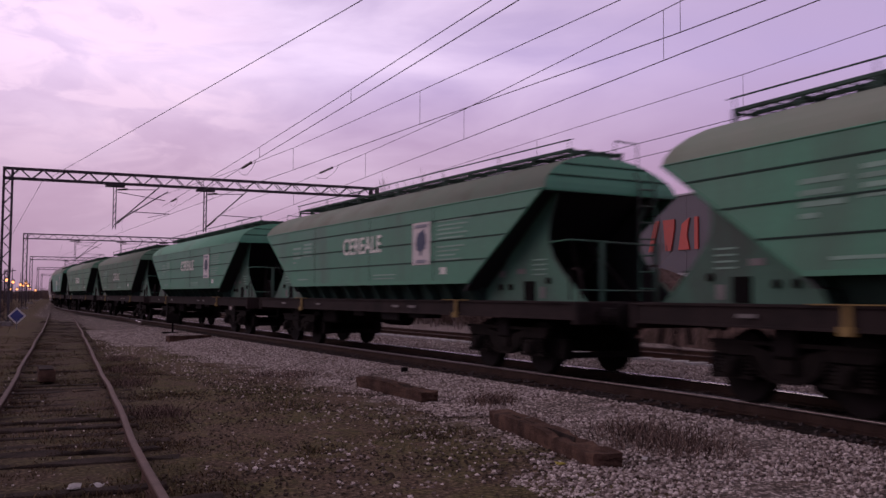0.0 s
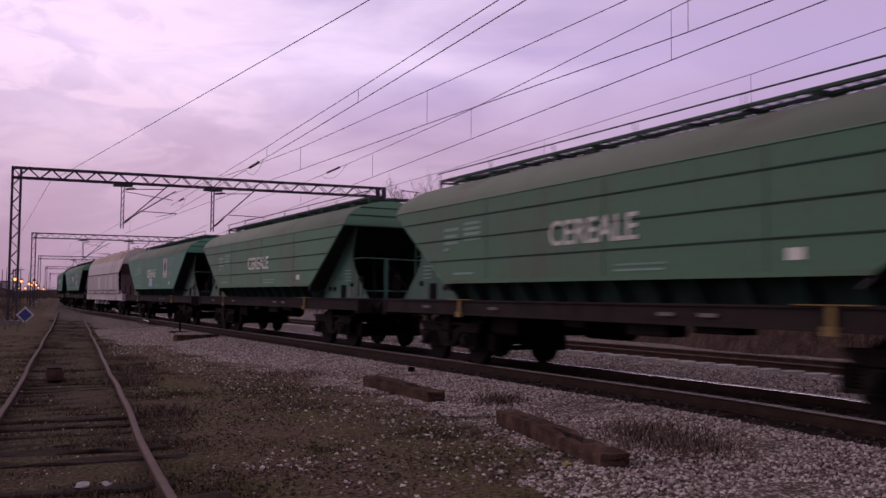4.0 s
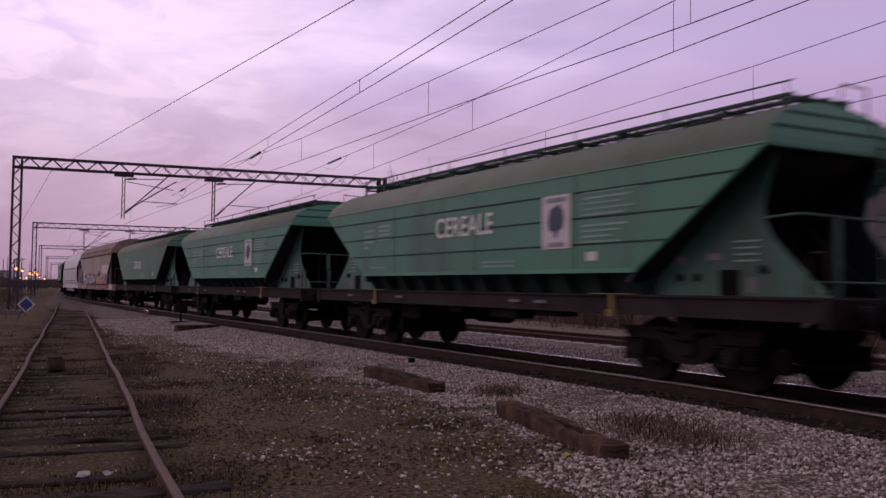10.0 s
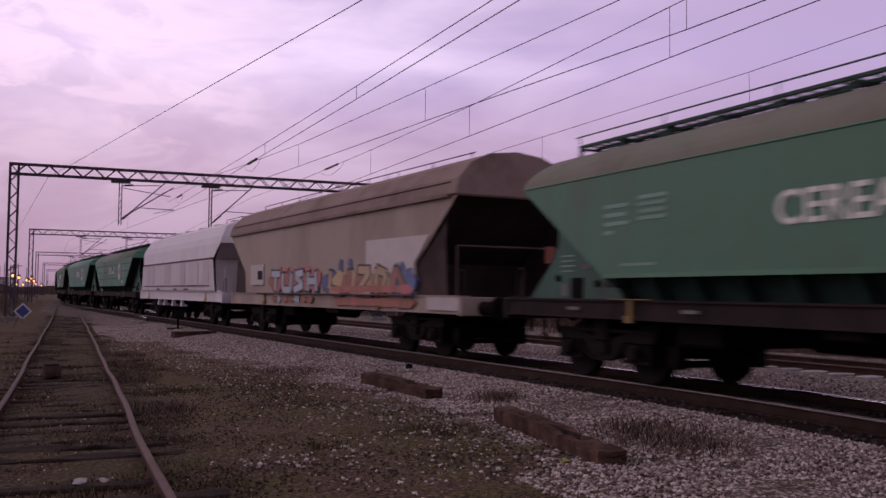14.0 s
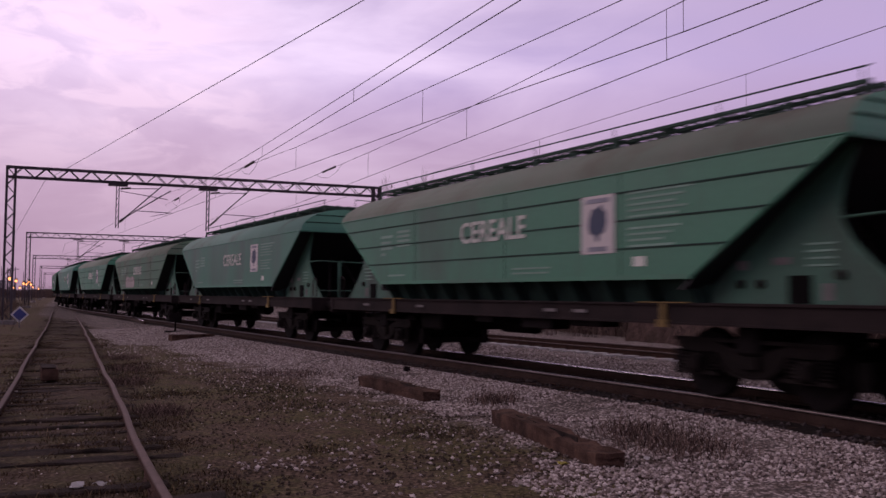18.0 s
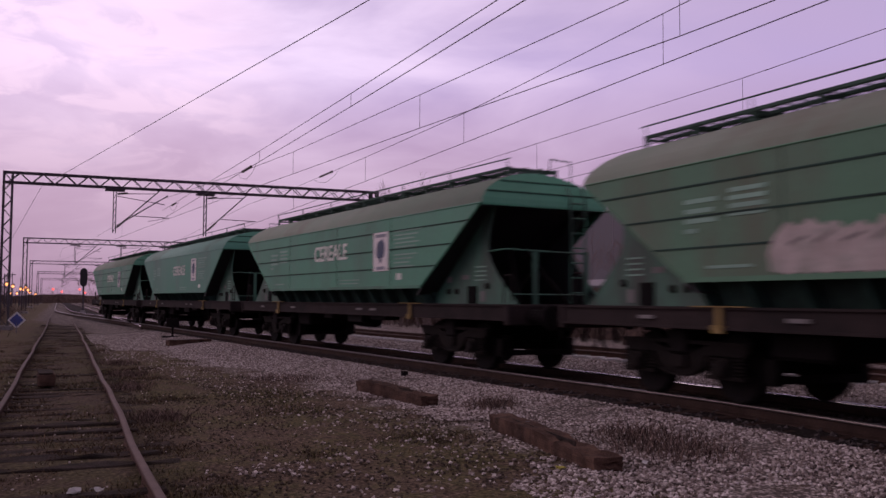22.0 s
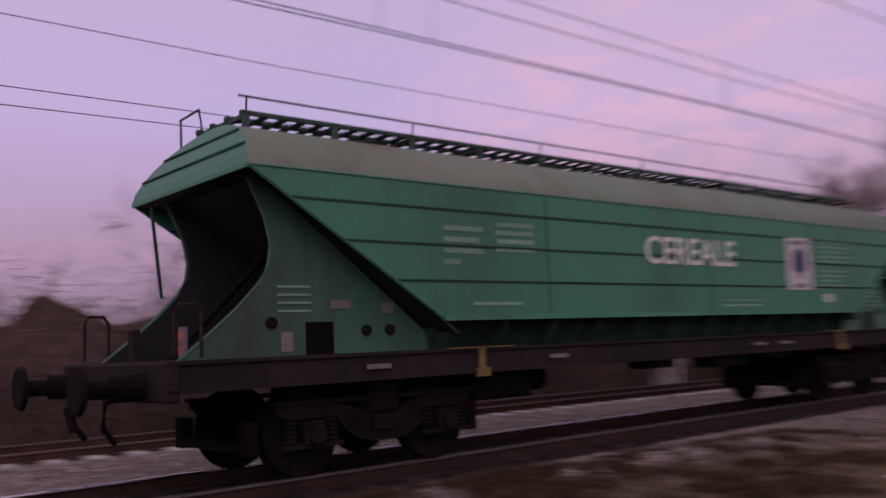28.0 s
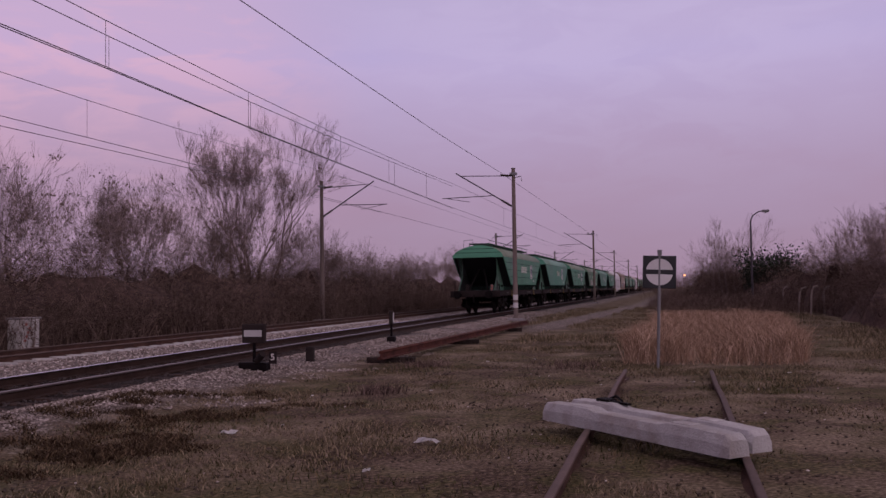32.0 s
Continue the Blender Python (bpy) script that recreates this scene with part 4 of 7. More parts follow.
        part("leaf", prism(bmesh.new(), [(2.86 + dx + a, 2.46 + up + b) for a, b in leaf], 1, face - 0.02, face - 0.011), BLUEMARK, panel, "blue leaf shape")
        for z, w in ((2.81, 0.27), (2.08, 0.22)):
            part("print_bar", boxed((2.86 + dx - w, face - 0.02, z + up - 0.035), (2.86 + dx + w, face - 0.011, z + up + 0.035)), FADEDBLUE, panel)
        for i in range(10):
            if i != 5:
                part("print_bar", boxed((3.55 + dx, face - 0.006, 2.84 + up - i * 0.085), (5.0 - 0.13 * (i % 3) - 0.04 * i, face, 2.872 + up - i * 0.085)), PALEMARK, wg)
    for i in range(4):
        part("print_bar", boxed((-4.92, face - 0.006, 2.62 - i * 0.13), (-4.30 - 0.07 * (i % 2) - (0.3 if i == 3 else 0.0), face, 2.68 - i * 0.13)), PALEMARK, wg)
    for i in range(4):
        part("print_bar", boxed((-4.1 + 0.03 * (i % 2), face - 0.006, 2.40 + i * 0.10), (-3.45, face, 2.455 + i * 0.10)), PALEMARK, wg)
    part("print_bar", boxed((-4.5, face - 0.006, 1.76), (-3.7, face, 1.80)), PALEMARK, wg)
    part("print_bar", boxed((0.6, face - 0.006, 1.72), (1.7, face, 1.75)), PALEMARK, wg)
    part("print_bar", boxed((0.6, face - 0.006, 1.80), (1.75, face, 1.83)), PALEMARK, wg)
    part("print_bar", boxed((3.80, face - 0.006, 1.78), (4.05, face, 1.92)), WHITEMARK, wg)
    for s in (-1, 1):
        for i in range(4):
            part("print_bar", boxed((s * 6.62 - 0.2, -1.022, 1.98 - i * 0.085), (s * 6.62 + 0.2, -1.011, 2.005 - i * 0.085)), PALEMARK, wg)
    if placard:
        part("placard", boxed((-0.87, face - 0.014, 1.72), (-0.05, face, 2.12)), PLACARD, wg, "pale blue placard")
    for x in (-6.0, -3.2, 1.5, 2.3):
        part("print_bar", boxed((x, -1.41, 1.10), (x + 0.32, -1.402, 1.15)), GRAYMARK, wg)
    if patch:
        rim = [(-3.38, 1.70), (-3.42, 1.92), (-3.30, 2.12)] + [(-3.2 + 0.1 * i, 2.20 + 0.05 * math.sin(i * 1.9) + 0.04 * math.sin(i * 0.45)) for i in range(24)] + [(-0.82, 2.05), (-0.78, 1.85), (-0.9, 1.68)]
        foot = [(-1.0 - 0.1 * i, 1.665 + 0.02 * math.sin(i * 2.3)) for i in range(23)]
        spray = part("spray_patch", prism(bmesh.new(), rim + foot, 1, face - 0.014, face + 0.002), SPRAYPALE, wg, "pale pink sprayed band")
        for i in range(6):
            x = -3.1 + 0.38 * i
            bm = prism(bmesh.new(), [(x, 1.98), (x + 0.26, 2.06 + 0.04 * (i % 2)), (x + 0.28, 2.10 + 0.04 * (i % 2)), (x, 2.02)], 1, face - 0.018, face - 0.010)
            part("spray_stroke", bm, GRAYMARK, spray)
    return wg


def grey_wagon(name, label, paint, roof, dark=RUSTGRAY):
    """A faceted covered hopper: upper side leaning in, lower side upright, recessed ends with a ladder."""
    wg = thing(name, label, "hopper wagon", "wagons of the grain train")
    bm = bmesh.new()
    prof = [(1.38, 1.30), (1.46, 1.36), (1.47, 2.55), (1.45, 2.60), (1.35, 3.15), (1.26, 3.42), (1.00, 3.84), (0.45, 4.06), (0, 4.10)]
    prof = prof + [(-a, b) for a, b in prof[-2::-1]]
    ends = []

    def reach(z):
        if z < 2.6:
            return 6.95 - 0.33 * (z - 1.3) / 1.3
        return 6.62 + 0.55 * (z - 2.6) / 0.55 if z <= 3.15 else 7.17 - 0.52 * ((z - 3.15) / 0.95) ** 1.3
    for s in (-1, 1):
        ends.append([bm.verts.new((s * reach(z), y, z)) for y, z in prof])
    n = len(prof)
    for i in range(n - 1):
        f = bm.faces.new((ends[0][i], ends[1][i], ends[1][i + 1], ends[0][i + 1]))
        f.material_index = 1 if 4 < i < n - 6 else 0
    for e in ends:
        for i in range(4, 8):
            bm.faces.new((e[i], e[i + 1], e[n - 2 - i], e[n - 1 - i]) if i < 7 else (e[i], e[i + 1], e[n - 1 - i]))
    bmesh.ops.recalc_face_normals(bm, faces=bm.faces)
    part("body", bm, [paint, roof], wg, "faceted light grey hopper body")
    for s in (-1, 1):
        part("ridge_strip", boxed((-6.58, s * 1.455, 2.56), (6.58, s * 1.495, 2.62)), RUSTGRAY, wg)
        part("side_rail", boxed((-6.1, s * 1.462, 1.53), (6.1, s * 1.50, 1.57)), RUSTGRAY, wg)
    for s in (-1, 1):
        bm = bmesh.new()
        rows = [[bm.verts.new((s * x, y, z)) for y in (-1.31, 1.31)] for x, z in ((7.10, 3.14), (6.50, 2.58), (6.42, 2.55), (6.62, 1.28))]
        for u, v in zip(rows, rows[1:]):
            bm.faces.new((u[0], u[1], v[1], v[0]))
        part("end_wall", bm, dark, wg, "recessed folded end wall")
        part("hood_lining", boxed((s * 7.12 - 0.012, -1.33, 3.13), (s * 7.12 + 0.012, 1.33, 3.17)), paint, wg)
        bm = bmesh.new()
        for y in (0.25, 0.65):
            tube(bm, [(s * 7.15, y, 1.27), (s * 7.15, y, 3.65)], 0.025, 5)
        for i in range(8):
            tube(bm, [(s * 7.15, 0.25, 1.45 + i * 0.3), (s * 7.15, 0.65, 1.45 + i * 0.3)], 0.018, 4)
        part("ladder", bm, dark, wg)
        part("end_platform", boxed((s * 5.4, -1.35, 1.22), (s * 7.5, 1.35, 1.28)), FRAME, wg)
        part("hood_step", boxed((s * 6.95, 0.0, 3.50), (s * 7.25, 0.55, 3.53)), FRAME, wg)
        for sy in (-1, 1):
            out = [(s * x, z) for x, z in [(6.4, 1.27), (7.45, 1.27), (7.45, 1.36), (7.05, 1.40), (6.9, 1.55), (6.4, 1.55)]]
            part("end_plate", prism(bmesh.new(), out, 1, sy * 1.34, sy * 1.37), paint, wg)
            part("end_railing", bar([(s * 7.35, sy * 1.2, 1.28), (s * 7.35, sy * 1.2, 2.2), (s * 7.35, sy * 0.98, 2.28), (s * 7.35, sy * 0.62, 2.28), (s * 7.35, sy * 0.5, 2.18), (s * 7.35, sy * 0.5, 1.28)], 0.018, 5), dark, wg)
    part("walk_rail", bar([(-5.6, -0.35, 4.05), (-5.5, -0.35, 4.22), (-4.6, -0.35, 4.22), (-4.5, -0.35, 4.05)], 0.012, 5), FRAME, wg)
    part("walk_rail", bar([(4.4, -0.35, 4.05), (4.5, -0.35, 4.22), (6.6, -0.35, 4.22), (6.7, -0.35, 4.05)], 0.012, 5), FRAME, wg)
    for i in range(5):
        part("hatch", bar([(-5.0 + 2.5 * i, 0, 4.09), (-5.0 + 2.5 * i, 0, 4.17), (-5.0 + 2.5 * i, 0, 4.20)], [0.36, 0.36, 0.28], 14), roof, wg)
    for x, w in ((-5.6, 0.9), (-4.3, 0.5), (-1.6, 1.2), (1.5, 0.8), (3.0, 1.5), (5.2, 0.9)):
        part("repaint_patch", boxed((x, -1.478, 1.62), (x + w, -1.47, 2.50)), PATCHGREY, wg, "fresher paint patch")
    for x in (-3.2, 0.2, 2.2):
        part("print_bar", boxed((x, -1.478, 1.37), (x + 0.7, -1.47, 1.44)), RUSTGRAY, wg)
    for x in (-3.4, -2.2, -0.5, 1.2):
        bm = boxed((x, -1.36, 0.74), (x + 0.16, -1.2, 0.96), 0.02)
        box(bm, (x - 0.05, -1.38, 0.66), (x + 0.21, -1.1, 0.76), 0.02)
        part("outlet", bm, paint, wg)
    stretch(wg, 1.067, 1.0)
    underframe(wg, paint, 0.94, 1.32)
    steps_and_handles(wg, YELLOW, 8.17, 5.75, 0.0)
    return wg


def tan_wagon():
    wg = thing("grain_wagon", "dusty tan hopper wagon with colourful graffiti and a rounded brown roof", "hopper wagon", "wagons of the grain train")
    top = [(1.47, 3.26), (1.52, 3.30), (1.42, 3.62), (1.10, 3.96), (0.6, 4.17), (0.0, 4.24)]
    bm = bmesh.new()
    prof = [(1.42, 1.30), (1.44, 1.98)] + top
    prof = prof + [(-a, b) for a, b in prof[-2::-1]]

    def reach(z):
        return 5.95 + 1.70 * max(0, min(1, (z - 1.98) / 1.30)) - 0.16 * max(0, z - 3.3)
    ends = [[bm.verts.new((s * reach(z), y, z)) for y, z in prof] for s in (-1, 1)]
    n = len(prof)
    for i in range(n - 1):
        f = bm.faces.new((ends[0][i], ends[1][i], ends[1][i + 1], ends[0][i + 1]))
        f.material_index = 0 if i in (0, 1, n - 3, n - 2) else 1
    for e, s in zip(ends, (-1, 1)):
        f = bm.faces.new(e[2:-2] if s > 0 else e[-3:1:-1])
        f.material_index = 1
    bmesh.ops.recalc_face_normals(bm, faces=bm.faces)
    part("body", bm, [TAN, TANROOF], wg, "tan hopper body")
    for s in (-1, 1):
        part("eave", boxed((-7.42, s * 1.47, 3.24), (7.42, s * 1.56, 3.31)), TANROOF, wg)
        part("roof_seam", bar([(-7.3, s * 1.455, 3.55), (7.3, s * 1.455, 3.55)], 0.012, 4), GRIMEBROWN, wg)
        bm = bmesh.new()
        v = [bm.verts.new(p) for p in ((s * 7.4, -1.35, 3.26), (s * 7.4, 1.35, 3.26), (s * 5.75, 1.41, 1.98), (s * 5.75, -1.41, 1.98), (s * 5.6, 1.41, 1.28), (s * 5.6, -1.41, 1.28))]
        bm.faces.new((v[0], v[1], v[2], v[3])), bm.faces.new((v[3], v[2], v[4], v[5]))
        part("end_wall", bm, GRIMEBROWN, wg, "dark rusty slanted end wall")
        for sy in (-1, 1):
            out = [(s * x, z) for x, z in [(5.85, 1.30), (7.15, 1.30), (7.10, 1.75), (7.06, 2.3), (7.08, 2.9), (7.15, 3.24), (6.9, 3.24), (5.85, 2.05)]]
            part("end_plate", prism(bmesh.new(), out, 1, sy * 1.36, sy * 1.39), GRIMEBROWN, wg, "grimy dark brown end plate")
        part("end_platform", boxed((s * 4.8, -1.3, 1.22), (s * 7.5, 1.3, 1.28)), FRAME, wg)
        part("end_railing", bar([(s * 7.2, -1.2, 1.28), (s * 7.2, -1.2, 2.3), (s * 7.2, 1.2, 2.3), (s * 7.2, 1.2, 1.28)], 0.022, 5), RUSTGRAY, wg)
        part("warning_plate", boxed((s * 7.22, 0.9, 2.0), (s * 7.24, 1.15, 2.35)), REDMARK, wg)
    bm = bar([(-6.6, -0.62, 4.27), (0, -0.62, 4.29), (6.9, -0.62, 4.27)], 0.014, 5)
    for i in range(9):
        tube(bm, [(-6.5 + 1.66 * i, -0.60, 4.15), (-6.5 + 1.66 * i, -0.62, 4.28)], 0.012, 4)
    part("roof_rail", bm, RUSTGRAY, wg)
    # graffiti: rounded letter shapes in flat coats of spray
    tones = [material("spray_" + k, a, b, 3, 0.6, 0, 0.0, 15) for k, a, b in (
        ("blue", (0.055, 0.075, 0.17), (0.11, 0.14, 0.25)), ("rust", (0.26, 0.11, 0.07), (0.33, 0.15, 0.10)), ("ochre", (0.33, 0.24, 0.13), (0.40, 0.30, 0.17)),
        ("teal", (0.27, 0.32, 0.35), (0.36, 0.40, 0.42)), ("red", (0.33, 0.10, 0.10), (0.40, 0.14, 0.13)), ("dark", (0.03, 0.03, 0.05), (0.06, 0.05, 0.07)), ("pale", (0.40, 0.36, 0.34), (0.48, 0.44, 0.42)))]
    rng = random.Random(5)

    def blob(x, z, w, h, mat, d, pts=9):
        o = [(x + w * math.cos(a) * rng.uniform(0.5, 1.3), z + h * math.sin(a) * rng.uniform(0.55, 1.25)) for a in [k * 2 * math.pi / pts for k in range(pts)]]
        part("graffiti_shape", prism(bmesh.new(), o, 1, -1.475 - d, -1.40), mat, wg)
    part("repaint_patch", prism(bmesh.new(), [(3.5, 1.35), (5.86, 1.35), (5.90, 1.98), (6.55, 2.55), (3.5, 2.57)], 1, -1.474, -1.43), tones[6], wg, "pale overpainted patch")
    part("repaint_patch", boxed((-5.3, -1.474, 1.55), (-4.0, -1.41, 2.2)), tones[6], wg, "pale overpainted patch")

    def letter(x, w, h, strokes, mat, edge, d):
        """Block strokes of spray with a darker outline, on a unit square."""
        for grow_, m, e in ((0.06, edge, d), (0.0, mat, d + 0.004)):
            for x0, z0, x1, z1 in strokes:
                a, b = Vector((x + x0 * w, 1.38 + z0 * h)), Vector((x + x1 * w, 1.38 + z1 * h))
                t_ = (b - a).normalized()
                n_ = Vector((-t_.y, t_.x)) * (0.085 + grow_ * 0.8)
                t_ = t_ * grow_
                part("graffiti_shape", prism(bmesh.new(), [tuple(a - n_ - t_), tuple(b - n_ * 1.15 + t_), tuple(b + n_ * 0.9 + t_), tuple(a + n_ * 1.1 - t_)], 1, -1.475 - e, -1.42), m, wg)
                e += 0.0003
    for k in range(9):
        blob(-3.1 + 0.44 * k, 1.64, 0.36, 0.30, tones[4 if k % 3 else 1], 0.0005 + 0.0002 * k)
    for k in range(10):
        blob(1.45 + 0.46 * k, 1.60, 0.40, 0.30, tones[0 if k in (0, 8, 9) else 2 if k % 2 else 1], 0.0005 + 0.0002 * k)
    for x, z in ((0.95, 1.62), (1.15, 1.5), (2.0, 1.95), (2.6, 2.0), (5.35, 1.85), (5.7, 1.75), (5.75, 1.55)):
        blob(x, z, 0.16, 0.24, tones[0], 0.0004)
    for k in range(7):
        blob(-3.0 + 0.55 * k, 1.92 + 0.04 * (k % 3), 0.20, 0.10, tones[4], 0.0003 + 0.0001 * k)
    styles = (((0, 1, 1, 1), (0.5, 0, 0.5, 1)), ((0, 1, 0.05, 0.1), (0.05, 0.05, 0.9, 0.05), (0.9, 0, 1, 1)), ((0.9, 1, 0.1, 0.9), (0.1, 0.8, 0.9, 0.35), (0.9, 0.3, 0, 0.02)), ((0.1, 0, 0.1, 1), (0.1, 0.5, 0.9, 0.55), (0.95, 0, 0.85, 1)))
    for k, st in enumerate(styles):
        letter(-3.2 + 0.98 * k, 0.74, 0.5, st, tones[3], tones[5], 0.004)
    styles = (((0.1, 1, 0, 0.1), (0, 0.05, 0.9, 0)), ((0.5, 0, 0.5, 1),), ((0, 1, 0.95, 1), (0.9, 0.9, 0.1, 0.1), (0, 0, 1, 0)), ((0.1, 0, 0.2, 1), (0.2, 1, 0.9, 0.8), (0.6, 0, 0.9, 0.8)), ((0, 0, 0.3, 1), (0.3, 1, 1, 0)))
    for k, st in enumerate(styles):
        letter(1.35 + 0.88 * k, 0.68, 0.5, st, tones[2 if k in (0, 2, 3) else 1], tones[5], 0.004)
    for k in range(16):
        blob(1.7 + 0.26 * k, 1.42, 0.26, 0.10, tones[4 if k % 3 == 0 else 1], 0.0095 + 0.0003 * k)
    for k in range(16):
        x = 1.75 + 0.255 * k
        o = [(x + 0.24 * math.cos(a) * rng.uniform(0.7, 1.2), 1.12 + 0.13 * math.sin(a) * rng.uniform(0.7, 1.1)) for a in [q_ * math.pi / 4 for q_ in range(8)]]
        part("graffiti_shape", prism(bmesh.new(), o, 1, -1.416 - 0.0003 * k, -1.39), tones[4 if k % 4 == 0 else 1], wg)
    for k in range(7):
        x = -3.2 + 0.5 * k
        o = [(x + 0.27 * math.cos(a) * rng.uniform(0.6, 1.2), 1.13 + 0.11 * math.sin(a) * rng.uniform(0.7, 1.1)) for a in [q_ * math.pi / 4 for q_ in range(8)]]
        part("graffiti_shape", prism(bmesh.new(), o, 1, -1.416 - 0.0003 * k, -1.39), tones[3 if k % 3 == 1 else 1], wg)
    part("repaint_patch", boxed((6.35, -1.412, 1.0), (7.6, -1.395, 1.26)), tones[6], wg, "pale sprayed patch on the sole bar")
    part("grab_bar", bar([(-4.5, -1.53, 1.29), (5.75, -1.53, 1.29)], 0.02, 5), RUSTGRAY, wg)
    part("notice_plate", boxed((-4.55, -1.482, 1.72), (-4.1, -1.41, 2.0)), FRAME, wg)
    stretch(wg, 1.067, 1.0)
    underframe(wg, TAN, 0.93, 1.30)
    steps_and_handles(wg, CREAM)
    return wg


ribbed = green_wagon("grain_wagon", "green grain hopper wagon with ribbed sides and a logo panel", GREEN, True, True, False, ROOFDUST)
smooth = green_wagon("grain_wagon", "bluish green grain hopper wagon with smooth sides and a logo panel", GREEN_TEAL, False, True, False, ROOFTEAL)
faded = green_wagon("grain_wagon", "faded smooth green grain hopper wagon without a logo", GREEN_FADED, False, False, False, ROOFBROWN)
dirty = green_wagon("grain_wagon", "dirty green grain hopper wagon with ribbed sides and no logo", GREEN_DIRTY, True, False, False, ROOFDUST)
carded = green_wagon("grain_wagon", "smooth green grain hopper wagon with a pale blue placard", GREEN, False, True, True, ROOFDUST)
fresh = green_wagon("grain_wagon", "bright green grain hopper wagon with ribbed sides and roof", GREEN, True, True, False, ROOFGREEN)
sprayed = green_wagon("grain_wagon", "dirty green grain hopper wagon with pale sprayed graffiti", GREEN_DIRTY, True, False, False, ROOFDUST, True)
dusty_grey = grey_wagon("grain_wagon", "light grey hopper wagon with a grain-dusted brown roof", GRAYPAINT, GRAYROOF)
clean_grey = grey_wagon("grain_wagon", "clean light grey covered hopper wagon", CLEANGRAY, CLEANGRAY, GRAYPAINT)
tan = tan_wagon()
HOLD = Matrix.Identity(4)
# from the tail forwards
ORDER = [ribbed, smooth, "r", sprayed, "s", "r", clean_grey, tan, faded, "r", "r", dusty_grey, carded, dirty, "d", fresh, "r", "r", "s", "r", "d", "s", "r", "s", "d", "r"]
SPARE = {"r": ribbed, "s": smooth, "d": dirty}
TRAIN = [copy_thing(SPARE[w], HOLD) if isinstance(w, str) else w for w in ORDER]
tail_plate = part("tail_plate", boxed((-7.80, -0.94, 1.27), (-7.77, -0.80, 1.60)), GRAYMARK, ribbed, "red and white tail plate")
part("tail_mark", boxed((-7.81, -0.925, 1.32), (-7.798, -0.815, 1.41)), REDMARK, tail_plate)
part("tail_mark", boxed((-7.81, -0.925, 1.47), (-7.798, -0.815, 1.56)), REDMARK, tail_plate)


# ---- overhead line ----
def lattice_gantry(y, left, right, height, drops):
    g = thing("gantry", "dark steel lattice portal carrying the overhead line", "gantry", "portals over the yard")
    for x in (left, right):
        for dx in (-0.2, 0.2):
            for dy in (-0.2, 0.2):
                part("mast_leg", boxed((x + dx - 0.05, y + dy - 0.05, -0.2), (x + dx + 0.05, y + dy + 0.05, height)), MASTDARK, g)
        bm = bmesh.new()
        n = int(height / 0.45)
        for i in range(n):
            z0, z1 = i * height / n, (i + 1) * height / n
            s = 1 if i % 2 else -1
            for dy in (-0.2, 0.2):
                tube(bm, [(x - 0.2 * s, y + dy, z0), (x + 0.2 * s, y + dy, z1)], 0.018, 4)
            for dx in (-0.2, 0.2):
                tube(bm, [(x + dx, y - 0.2 * s, z0), (x + dx, y + 0.2 * s, z1)], 0.018, 4)
        part("mast_bracing", bm, MASTDARK, g)
        part("footing", boxed((x - 0.45, y - 0.45, -0.3), (x + 0.45, y + 0.45, 0.08), 0.03), OLDCONCRETE, g)
    for dz in (0.0, -0.52):
        for dy in (-0.22, 0.22):
            part("chord", boxed((left - 0.25, y + dy - 0.045, height + dz - 0.05), (right + 0.25, y + dy + 0.045, height + dz + 0.05)), MASTDARK, g)
    bm = bmesh.new()
    n = int((right - left) / 0.55)
    for i in range(n):
        x0, x1 = left + (right - left) * i / n, left + (right - left) * (i + 1) / n
        a, b = (height, height - 0.52) if i % 2 else (height - 0.52, height)
        for dy in (-0.22, 0.22):
            tube(bm, [(x0, y + dy, a), (x1, y + dy, b)], 0.022, 4)
        if i % 4 == 0:
            tube(bm, [(x0, y - 0.22, height), (x1, y + 0.22, height)], 0.018, 4)
    part("truss_bracing", bm, MASTDARK, g)
    for x in drops:
        bm = boxed((x - 0.09, y - 0.09, height - 3.0), (x - 0.05, y + 0.09, height - 0.55))
        box(bm, (x + 0.05, y - 0.09, height - 3.0), (x + 0.09, y + 0.09, height - 0.55))
        for i in range(7):
            z = height - 2.95 + i * 0.36
            tube(bm, [(x - 0.07, y, z), (x + 0.07, y, z + 0.3)], 0.015, 4)
        box(bm, (x - 0.5, y - 0.3, height - 0.70), (x + 0.5, y + 0.3, height - 0.62))
        part("drop_mast", bm, MASTDARK, g)
        cantilever(g, x + 0.1, y, height - 2.7, height - 0.75, 2.2, 1)
        if x < 3:
            part("bracket_tube", bar([(x + 0.12, y - 0.25, height - 2.62), (x + 2.75, y - 0.25, height - 0.85)], 0.03, 6), MASTDARK, g)
            part("top_stay", bar([(x + 0.12, y - 0.2, height - 1.0), (x + 2.6, y - 0.2, height - 1.35)], 0.02, 5), MASTDARK, g)
    return g


